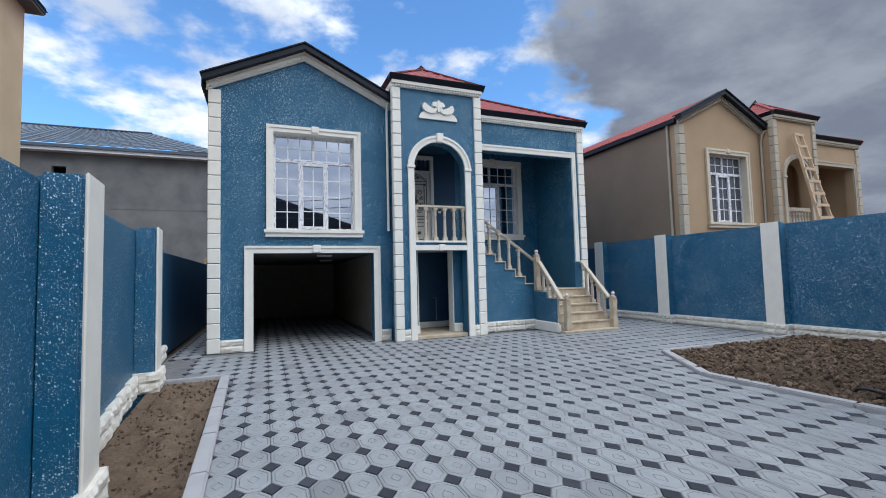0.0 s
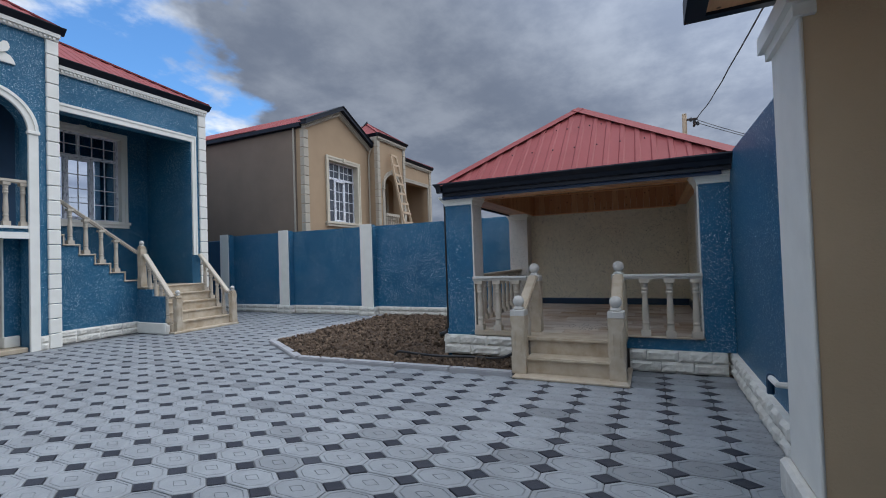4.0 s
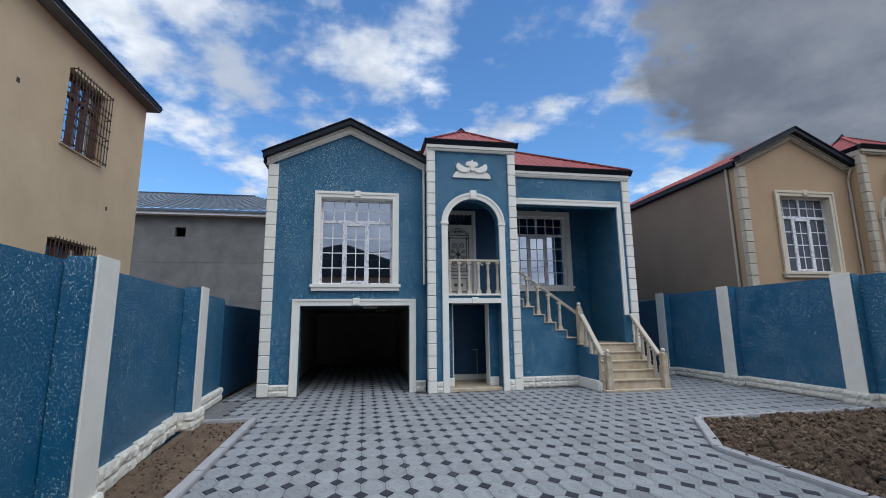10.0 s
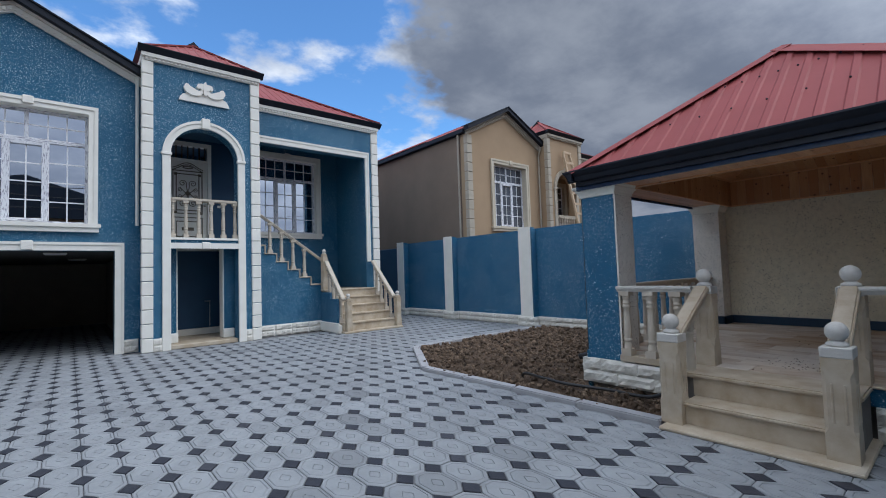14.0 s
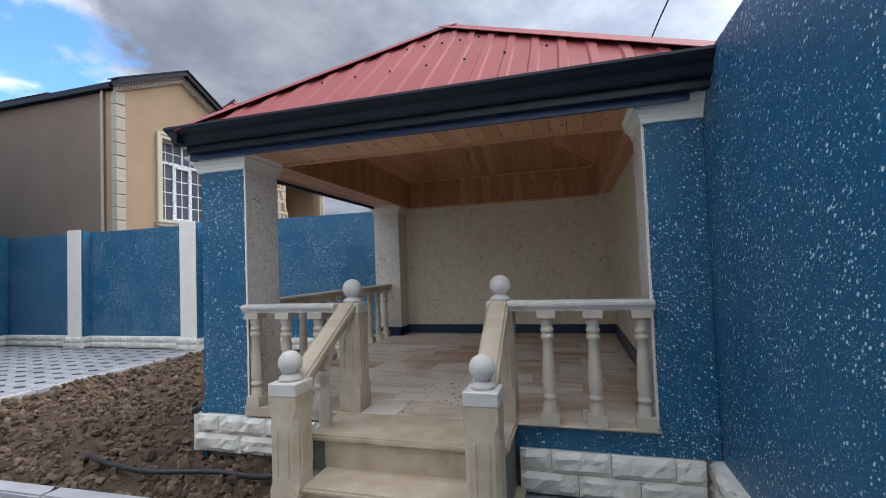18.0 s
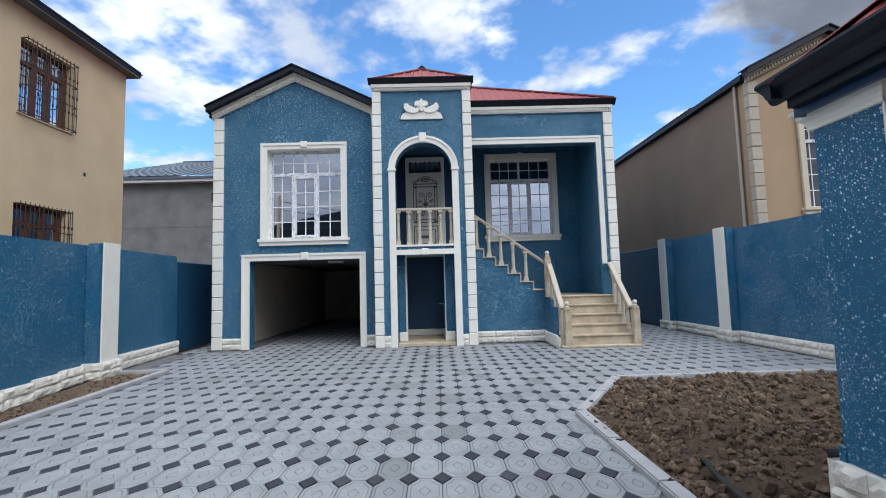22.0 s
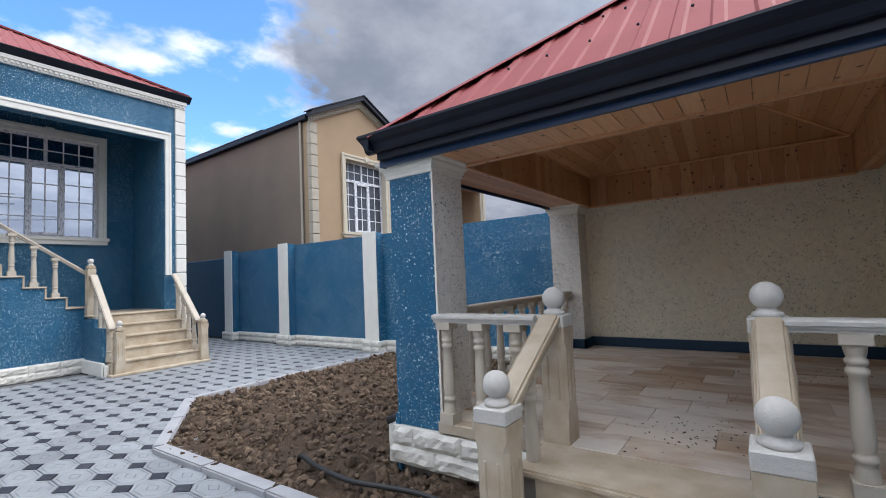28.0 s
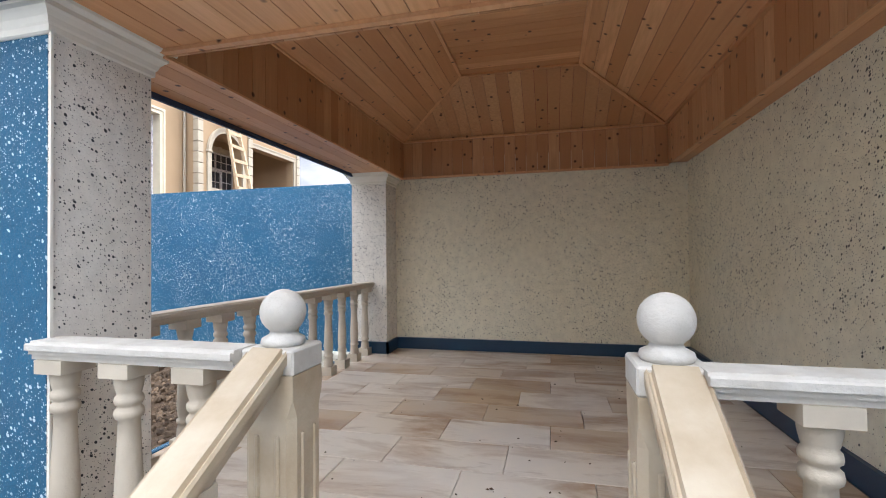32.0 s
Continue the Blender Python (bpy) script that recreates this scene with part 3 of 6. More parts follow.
DIA = [(0, -DY + G * 1.6), (DX - G * 1.6, 0), (0, DY - G * 1.6), (-DX + G * 1.6, 0)]


def octagon_data(x, y, z):
    vs = [(x + a, y + b, z + h) for r, h in TILE_RINGS for a, b in r]
    fs = []
    for k in range(len(TILE_RINGS) - 1):
        for i in range(8):
            fs.append((k * 8 + i, k * 8 + (i + 1) % 8, k * 8 + 8 + (i + 1) % 8, k * 8 + 8 + i))
    last = 8 * (len(TILE_RINGS) - 1)
    fs.append(tuple(last + i for i in range(8)))
    return vs, fs


def diamond_data(x, y, z):
    vs = [(x + a * s, y + b * s, z + h) for s, h in ((1, -0.02), (1, -0.003), (0.94, 0.0)) for a, b in DIA]
    fs = [(k * 4 + i, k * 4 + (i + 1) % 4, k * 4 + 4 + (i + 1) % 4, k * 4 + 4 + i) for k in range(2) for i in range(4)]
    return vs, fs + [(8, 9, 10, 11)]


def paved(x, y):
    """Whether a piece centred here lies on the paved ground."""
    m = 0.12
    if y > -0.35:
        if 0.87 < x < 3.5:
            return y < 9.0
        return (-0.6 < x < -0.05 or 9.9 < x < 11.72) and y < 10
    if y > -4.35:
        if -0.45 - m < x < 11.68:
            return not (x < 0.62 and y < -2.62) and not (7.95 < x < 9.5 and y > -1.15) and not (x < -0.2 and y < -0.2)
        return False
    if y > -5.95:
        return 0.62 < x < 7.78 - (-4.3 - y) * 0.66 - 0.02
    if y > -9.4:
        return 0.62 < x < 6.70
    if y > -11.62:
        return -0.1 + (0.7 if y > -9.5 else 0) < x < 7.55 and not (x > 6.80 and y > -10.6)
    return 0.0 < x < 4.6 and y > -13.6


random.seed(5)
light, dark, near_light, near_dark = ([], []), ([], []), [], []
for i in range(-24, 30):
    for j in range(-18, 46):
        for kind, ox, oy in (("l", PX / 2, PY / 2), ("d", 0, 0)):
            x, y = X0 + i * PX + ox, Y0 + j * PY + oy
            if not paved(x, y):
                continue
            z = random.uniform(-0.0018, 0.0018)
            if 3.2 < x < 6.7 and -9.2 < y < -5.7:
                (near_light if kind == "l" else near_dark).append((x, y, z))
                continue
            store, data = (light, octagon_data) if kind == "l" else (dark, diamond_data)
            vs, fs = data(x, y, z)
            n = len(store[0])
            store[0].extend(vs)
            store[1].extend(tuple(a + n for a in f) for f in fs)
for name, store, mat, lab in (("light_pavers", light, TILE_LIGHT, "pale grey octagonal pavers with a pressed lozenge"), ("dark_pavers", dark, TILE_DARK, "small charcoal diamond pavers")):
    me = bpy.data.meshes.new(name)
    me.from_pydata(store[0], [], store[1])
    me.materials.append(mat)
    o = new(name, me)
    o.parent = paving
    tagged(o, lab, kind="stuff")


def piece_mesh(name, data, mat):
    me = bpy.data.meshes.new(name)
    me.from_pydata(data[0], [], data[1])
    me.materials.append(mat)
    return me


NEAR_PIECES = ((near_light[:300], piece_mesh("octagon_paver", octagon_data(0, 0, 0), TILE_LIGHT_1), "octagon_paver"),
               (near_dark[:300], piece_mesh("diamond_paver", diamond_data(0, 0, 0), TILE_DARK_1), "diamond_paver"))


# ---- garden beds ----
def soil_bed(name, outline, rise, label, seed, clods, soil, size, fall=None):
    """A bed of dug earth inside an outline, with clods lying on it."""
    xs, ys = [p[0] for p in outline], [p[1] for p in outline]

    def inside(x, y):
        hit = False
        for (ax, ay), (bx, by) in zip(outline, outline[1:] + outline[:1]):
            if (ay > y) != (by > y) and x < (bx - ax) * (y - ay) / (by - ay) + ax:
                hit = not hit
        return hit

    def height(x, y):
        p = Vector((x * 1.1, y * 1.1, seed))
        low = fall(y) if fall else 0.0
        edge = 9.0
        for (ax, ay), (bx, by) in zip(outline, outline[1:] + outline[:1]):
            ex, ey = bx - ax, by - ay
            t = min(max(((x - ax) * ex + (y - ay) * ey) / (ex * ex + ey * ey), 0.0), 1.0)
            edge = min(edge, math.hypot(x - ax - t * ex, y - ay - t * ey))
        edge = min(1.0, max(edge - 0.06, 0.0) / 0.16)
        return max(-0.03 if not fall else -0.5, low + edge * (rise + 0.06 * noise.noise(p) + 0.06 * noise.noise(p * 3.1) + 0.045 * noise.noise(p * 8.0) + 0.02 * noise.noise(p * 19)))
    step = 0.035
    bm, grid = bmesh.new(), {}
    nx, ny = int((max(xs) - min(xs)) / step) + 1, int((max(ys) - min(ys)) / step) + 1
    for i in range(nx + 1):
        for j in range(ny + 1):
            x, y = min(xs) + i * step, min(ys) + j * step
            if inside(x, y):
                grid[i, j] = bm.verts.new((x, y, height(x, y)))
    for (i, j), v in list(grid.items()):
        q = [grid.get(k) for k in ((i, j), (i + 1, j), (i + 1, j + 1), (i, j + 1))]
        if all(q):
            bm.faces.new(q)
    bed = built(name, bm, soil, label, "soil bed", "structure", True)
    rnd = random.Random(seed)
    lumps = []
    for k in range(8):
        b = bmesh.new()
        bmesh.ops.create_icosphere(b, subdivisions=1, radius=1.0)
        sq = Vector((rnd.uniform(0.6, 1.3), rnd.uniform(0.6, 1.1), rnd.uniform(0.45, 0.8)))
        for v in b.verts:
            v.co *= 1 + rnd.uniform(-0.32, 0.28)
            v.co = Vector((v.co.x * sq.x, v.co.y * sq.y, v.co.z * sq.z))
        lumps.append(([v.co.copy() for v in b.verts], [[v.index for v in f.verts] for f in b.faces]))
        b.free()
    vs, fs = [], []
    for _ in range(clods):
        x, y = rnd.uniform(min(xs), max(xs)), rnd.uniform(min(ys), max(ys))
        if not inside(x, y):
            continue
        if noise.noise(Vector((x * 1.7, y * 1.7, seed + 4.0))) > 0.12 and rnd.random() < 0.72:
            continue
        r = size * (0.004 + 0.05 * rnd.random() ** 4.2)
        co, faces = lumps[rnd.randrange(8)]
        rot = Euler((rnd.uniform(0, 6), rnd.uniform(0, 6), rnd.uniform(0, 6))).to_matrix()
        o = Vector((x, y, height(x, y) + 0.25 * r))
        n = len(vs)
        vs.extend(tuple(o + rot @ c * r) for c in co)
        fs.extend(tuple(a + n for a in f) for f in faces)
    for _ in range(clods // 160):
        x, y = rnd.uniform(min(xs), max(xs)), rnd.uniform(min(ys), max(ys))
        if inside(x, y):
            r = size * rnd.uniform(0.03, 0.065)
            co, faces = lumps[rnd.randrange(8)]
            rot = Euler((rnd.uniform(0, 6), rnd.uniform(0, 6), rnd.uniform(0, 6))).to_matrix()
            n = len(vs)
            vs.extend(tuple(Vector((x, y, height(x, y) + 0.2 * r)) + rot @ c * r) for c in co)
            fs.extend(tuple(a + n for a in f) for f in faces)
    me = bpy.data.meshes.new("clods")
    me.from_pydata(vs, [], fs)
    me.materials.append(CLOD)
    o = new("clods", me)
    o.parent = bed
    tagged(o, "loose brown clods of earth", kind="stuff")
    return bed


soil_bed("soil_bed", [(7.83, -4.29), (6.82, -5.90), (6.90, -9.45), (8.1, -9.45), (8.1, -8.0), (11.78, -8.0), (11.78, -4.29)], 0.03, "dug brown garden bed full of clods beside the paving", 3, 30000, SOIL, 1.0)
soil_bed("soil_bed", [(-0.40, -2.72), (0.46, -2.72), (0.60, -9.4), (-0.40, -9.4)], 0.0, "narrow strip of bare brown earth along the boundary wall", 9, 4200, SOIL_DRY, 0.55, sunk)


def kerb(points, label, deep=0.14):
    k = thing("kerb", (0, 0, 0), label, "kerb", kind="structure")
    for (ax, ay), (bx, by) in zip(points, points[1:]):
        d = Vector((bx - ax, by - ay, 0))
        n = max(1, round(d.length / 0.9))
        for i in range(n):
            a, b = Vector((ax, ay, 0)) + d * (i / n), Vector((ax, ay, 0)) + d * ((i + 1) / n)
            g = d.normalized() * 0.002
            part("kerb_stone", beam_mesh(a + g + Vector((0, 0, 0.05 - deep / 2)), b - g + Vector((0, 0, 0.05 - deep / 2)), 0.13, deep, 0.012), CONCRETE, k)
    return k


kerb([(11.66, -4.28), (7.84, -4.28), (6.82, -5.90), (6.90, -9.30)], "low grey concrete kerb round the garden bed")
kerb([(-0.3, -2.66), (0.53, -2.66), (0.72, -9.4)], "low grey concrete kerb along the earth strip", 0.5)


# ---- boundary walls ----
def wall_run(name, label, turn, origin, length, height, piers, pier_w, pier_out, plinth_z, low=0.0, thick=0.2):
    """A stuccoed wall along a line with white piers; local x along it, its face at y = 0 looking to -y."""
    w = thing(name, origin, label, "wall", kind="structure")
    w.rotation_euler = (0, 0, radians(turn))
    part("panel", soft_box(0, length, 0, thick, -0.04 - low, height, 0.03, 2), BLUE, w)
    for p in piers:
        part("pier_side", soft_box(p - 0.02, p + pier_w + 0.02, -pier_out + 0.012, 0.02, -low, height + 0.03, 0.03, 2), BLUE, w)
        part("pier_face", soft_box(p - 0.005, p + pier_w + 0.005, -pier_out - 0.004, -pier_out + 0.02, 0.1 - low, height + 0.045, 0.009, 2), WHITE, w, "white painted pier face")
    return w


def wall_plinth(w, length, piers, pier_w, pier_out, h, courses=2, fall=None):
    """Split stone blocks along the foot of a wall, stepping out round the piers."""
    marks = [0.0]
    for p in piers:
        marks += [p - 0.06, p + pier_w + 0.06]
    marks.append(length)
    spin = w.matrix_basis
    for k, (a, b) in enumerate(zip(marks, marks[1:])):
        at_pier = k % 2 == 1
        out = pier_out + 0.06 if at_pier else 0.075
        n = max(1, round((b - a) / (0.5 if not at_pier else 0.26)))
        for c in range(courses):
            for i in range(n):
                u, u2 = a + (b - a) * i / n, a + (b - a) * (i + 1) / n
                o = part("stone_block", rock_mesh(u2 - u - 0.004, round(out, 3), h / courses - 0.004, (i + c * 2 + k) % 4), None, w)
                o.location = (u + 0.002, 0, c * h / courses + (fall(u if not at_pier else a) if fall else 0.0))
        if at_pier:
            for c in range(courses):
                for e, s in ((a, -90), (b, 90)):
                    o = part("stone_block", rock_mesh(pier_out - 0.02, 0.03, h / courses - 0.004, c), None, w)
                    o.rotation_euler = (0, 0, radians(s))
                    o.location = (e, -0.07 if s == -90 else -pier_out - 0.05, c * h / courses)
                    if s == -90:
                        o.location.y = -0.07
                    o.location.z += fall(a) if fall else 0.0


# right wall: runs along -y at x = 11.86, its face looks to -x
RW_P = [0.0, 1.9 + 0.66, 1.9 + 3.66]
w = wall_run("wall_right", "blue sprayed stucco boundary wall flecked with white, with white piers", -90, (11.86, 1.9, 0), 10.0, 2.455, RW_P, 0.38, 0.21, 0.25)
wall_plinth(w, 10.0, RW_P, 0.38, 0.21, 0.24)
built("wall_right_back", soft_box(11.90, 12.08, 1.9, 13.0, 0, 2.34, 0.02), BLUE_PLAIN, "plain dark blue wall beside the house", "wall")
# left wall: runs along +y, swinging slowly outwards, its face looks to +x
LW_P = [13.0 - 6.59, 13.0 - 3.10]
w = wall_run("wall_left", "blue sprayed stucco boundary wall flecked with white, with white piers", 93.95, (0.115, -13.0, 0), 12.9, 2.24, LW_P, 0.43, 0.27, 0.3, 0.5)
wall_plinth(w, 12.9, LW_P, 0.43, 0.27, 0.28, 2, lambda u: sunk(u - 13.0))
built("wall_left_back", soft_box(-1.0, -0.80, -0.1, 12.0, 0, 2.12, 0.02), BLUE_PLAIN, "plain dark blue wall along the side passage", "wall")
blockwall = thing("block_wall", (-0.75, 10.6, 0), "rough yellow limestone block wall closing the side passage", "wall", kind="structure")
part("core", boxes((-0.5, 0.65, 0.05, 0.3, 0, 2.5)), LIMEBLOCK, blockwall)
for r in range(13):
    for c in range(4):
        part("limestone_block", soft_box(-0.5 + c * 0.29 - (0.13 if r % 2 else 0), -0.5 + c * 0.29 + 0.28 - (0.13 if r % 2 else 0), 0.0, 0.1, r * 0.19, r * 0.19 + 0.182, 0.012), LIMEBLOCK, blockwall)
# street wall beside the summer house, its face looks to +y
w = wall_run("wall_front", "blue sprayed stucco street wall flecked with white", 180, (7.80, -11.79, 0), 3.14, 2.62, [], 0.3, 0.05, 0.25)
wall_plinth(w, 3.14, [], 0.3, 0.05, 0.27)


# ---- window, door and balustrade makers ----
def window(parent, x0, x1, z0, z1, y, trim, depth=0.16, muntins=True, pvc=None, name="window", glass=None):
    """A white window in a wall whose face is at y (looking to -y); x0..z1 is the clear opening. Local to parent."""
    pvc = pvc or PVC
    win = new(name)
    win.parent = parent
    tagged(win, "white plastic window with a glazing grid and mirrored panes")
    fy0, fy1 = y + depth, y + depth + 0.07
    t = 0.05
    mid = z1 - 0.27 * (z1 - z0)
    for z in (z0, z1 - t):
        part("window_frame", boxes((x0, x1, fy0, fy1, z, z + t)), PVC_H, win)
    for x in (x0, x1 - t):
        part("window_frame", boxes((x, x + t, fy0, fy1, z0 + t, z1 - t)), pvc, win)
    part("transom", soft_box(x0 + t, x1 - t, fy0 - 0.01, fy1 - 0.01, mid - 0.04, mid + 0.04, 0.006), PVC_H, win)
    w = x1 - x0
    a, b = x0 + w * 0.33, x0 + w * 0.64
    for c in (a, b):
        part("mullion", soft_box(c - 0.055, c + 0.055, fy0 - 0.012, fy1 - 0.012, z0 + t, mid - 0.04, 0.006), pvc, win)
    part("mullion", soft_box((a + b) / 2 - 0.03, (a + b) / 2 + 0.03, fy0 - 0.012, fy1 - 0.012, mid + 0.04, z1 - t, 0.006), pvc, win)
    for v0, v1 in ((mid - 0.10, mid - 0.04), (z0 + t, z0 + t + 0.05)):
        part("sash_rail", boxes((a + 0.055, b - 0.055, fy0 - 0.03, fy1, v0, v1)), PVC_H, win)
    cells = [(x0 + t, a - 0.055, z0 + t, mid - 0.04, 2, 4), (a + 0.055, b - 0.055, z0 + t + 0.05, mid - 0.10, 2, 4), (b + 0.055, x1 - t, z0 + t, mid - 0.04, 2, 4),
             (x0 + t, (a + b) / 2 - 0.03, mid + 0.04, z1 - t, 3, 2), ((a + b) / 2 + 0.03, x1 - t, mid + 0.04, z1 - t, 3, 2)]
    for u0, u1, v0, v1, nx, nz in cells:
        part("pane", boxes((u0, u1, fy0 + 0.030, fy0 + 0.044, v0, v1)), glass or GLASS, win)
        if muntins:
            rows = [(u0 + (u1 - u0) * i / nx - 0.011, u0 + (u1 - u0) * i / nx + 0.011, fy0 + 0.018, fy0 + 0.0295, v0, v1) for i in range(1, nx)]
            rows += [(u0, u1, fy0 + 0.019, fy0 + 0.0292, v0 + (v1 - v0) * i / nz - 0.011, v0 + (v1 - v0) * i / nz + 0.011) for i in range(1, nz)]
            for bar in rows:
                part("glazing_bar", boxes(bar), MUNTIN, win)
    if trim:
        g = 0.14
        p = 0.05
        bm = boxes((x0 - g, x0, y - p, y + depth, z0, z1 + g), (x1, x1 + g, y - p, y + depth, z0, z1 + g), (x0, x1, y - p, y + depth, z1, z1 + g))
        box(bm, x0 - g - 0.012, x0 - g + 0.05, y - p - 0.02, y - p + 0.001, z0, z1 + g + 0.012)
        box(bm, x1 + g - 0.05, x1 + g + 0.012, y - p - 0.02, y - p + 0.001, z0, z1 + g + 0.012)
        box(bm, x0 - g + 0.05, x1 + g - 0.05, y - p - 0.02, y - p + 0.001, z1 + g - 0.05, z1 + g + 0.012)
        part("window_trim", bm, trim, win)
        part("keystone", soft_box((x0 + x1) / 2 - 0.08, (x0 + x1) / 2 + 0.08, y - p - 0.04, y, z1 + 0.03, z1 + g + 0.04, 0.012), trim, win)
        bm = boxes((x0 - g - 0.06, x1 + g + 0.06, y - 0.11, y + depth, z0 - 0.07, z0), (x0 - g - 0.03, x1 + g + 0.03, y - 0.075, y + 0.01, z0 - 0.16, z0 - 0.07))
        part("window_sill", bm, trim, win)
    return win


BAL = [(0.046, 0.070), (0.046, 0.085), (0.041, 0.135), (0.036, 0.155), (0.044, 0.162), (0.046, 0.172), (0.044, 0.182), (0.036, 0.19), (0.038, 0.205), (0.042, 0.235), (0.0435, 0.26), (0.042, 0.30),
       (0.038, 0.38), (0.034, 0.46), (0.032, 0.53), (0.041, 0.538), (0.044, 0.55), (0.042, 0.562), (0.034, 0.570), (0.034, 0.578), (0.041, 0.584), (0.043, 0.594), (0.041, 0.604), (0.034, 0.611), (0.038, 0.625), (0.043, 0.65), (0.044, 0.68)]


def baluster_mesh(height, fat=1.0):
    k = height / 0.72
    bm = lathe([(r * fat, z * k) for r, z in BAL], 14)
    for f in bm.faces:
        f.smooth = True
    box(bm, -0.056 * fat, 0.056 * fat, -0.056 * fat, 0.056 * fat, 0, 0.078 * k)
    box(bm, -0.058 * fat, 0.058 * fat, -0.058 * fat, 0.058 * fat, 0.673 * k, height)
    return link_mesh("baluster", bm, BALUSTER_MAT)


BALUSTER = {}


def baluster(parent, at, height, fat=1.0):
    key = (round(height, 3), fat)
    if key not in BALUSTER:
        BALUSTER[key] = baluster_mesh(height, fat)
    o = part("baluster", BALUSTER[key], None, parent)
    o.location = at
    return o


def ball_mesh(r):
    prof = [(0.075, 0.0), (0.082, 0.012), (0.078, 0.028), (0.055, 0.04), (0.045, 0.055)]
    prof = [(a * r / 0.085, b * r / 0.085) for a, b in prof]
    base = prof[-1][1] + r * 0.82
    prof += [(r * math.sin(t), base - r * math.cos(t)) for t in [0.6 + 0.254 * i for i in range(10)]] + [(0.004, base + r)]
    return link_mesh("ball", lathe(prof, 20), BALL_MAT, True)


BALL, BALL_SMALL = ball_mesh(0.070), ball_mesh(0.05)


def newel(parent, at, w, height, ball, cap=True, foot=0.10, mat=None):
    """A square post with chamfered shaft, a small cap and a ball."""
    mat = mat or STONE
    nw = new("newel")
    nw.parent = parent
    nw.location = at
    h = w / 2
    c = 0.24 * w
    bm = bmesh.new()
    rings = []
    for z, k in ((0.0, 0.003), (foot + 0.08, 0.003), (foot + 0.12, c * 0.55), (height - 0.20, c * 0.55), (height - 0.15, 0.003), (height - 0.075, 0.003)):
        rings.append([bm.verts.new((x, y, z)) for x, y in ((-h + k, -h), (h - k, -h), (h, -h + k), (h, h - k), (h - k, h), (-h + k, h), (-h, h - k), (-h, -h + k))])
    for p, q in zip(rings, rings[1:]):
        for i in range(8):
            bm.faces.new((p[i], p[(i + 1) % 8], q[(i + 1) % 8], q[i]))
    bm.faces.new(rings[0][::-1])
    bm.faces.new(rings[-1])
    part("post", bm, mat, nw)
    for sx, sy in ((1, 0), (-1, 0), (0, 1), (0, -1)):
        for off in (-0.2 * w, 0.2 * w):
            a, b = foot + 0.16, height - 0.25
            if sx:
                bm = soft_box(*sorted((sx * (h - 0.004), sx * (h + 0.006))), off - 0.008, off + 0.008, a, b, 0.004)
            else:
                bm = soft_box(off - 0.008, off + 0.008, *sorted((sy * (h - 0.004), sy * (h + 0.006))), a, b, 0.004)
            part("bead", bm, mat, nw)
    if cap:
        part("cap", soft_box(-h - 0.002, h + 0.002, -h - 0.002, h + 0.002, height - 0.075, height, 0.006), BALL_MAT, nw, "grainy cast-stone cap")
    else:
        part("cap", soft_box(-h + 0.001, h - 0.001, -h + 0.001, h - 0.001, height - 0.076, height, 0.022, 2), mat, nw)
    o = part("ball", ball, None, nw, "round whitewashed ball finial")
    o.location = (0, 0, height)
    return nw


def rail_mesh(a, b, wide, high):
    """A moulded handrail: a flat top with a groove along each shoulder over a narrower foot."""
    a, b = Vector(a), Vector(b)
    d = (b - a).normalized()
    side = d.cross(Vector((0, 0, 1))).normalized()
    up_ = side.cross(d)
    half = [(0.33, -0.5), (0.33, -0.22), (0.41, -0.20), (0.41, 0.0), (0.5, 0.05), (0.5, 0.34), (0.46, 0.42), (0.42, 0.34), (0.385, 0.34), (0.36, 0.5)]
    prof = half + [(-u, v) for u, v in reversed(half)]
    bm = bmesh.new()
    ends = [[bm.verts.new(e + side * u * wide + up_ * v * high) for u, v in prof] for e in (a, b)]
    n = len(prof)
    for i in range(n):
        bm.faces.new((ends[0][i], ends[0][(i + 1) % n], ends[1][(i + 1) % n], ends[1][i]))
    bm.faces.new(ends[0][::-1])
    bm.faces.new(ends[1])
    return bm


def dentils(bm, x0, x1, y, z, step=0.075, w=0.04, d=0.03, h=0.045):
    n = int((x1 - x0) / step)
    for i in range(n):
        x = x0 + (i + 0.5) * (x1 - x0) / n
        box(bm, x - w / 2, x + w / 2, y - d, y, z, z + h)


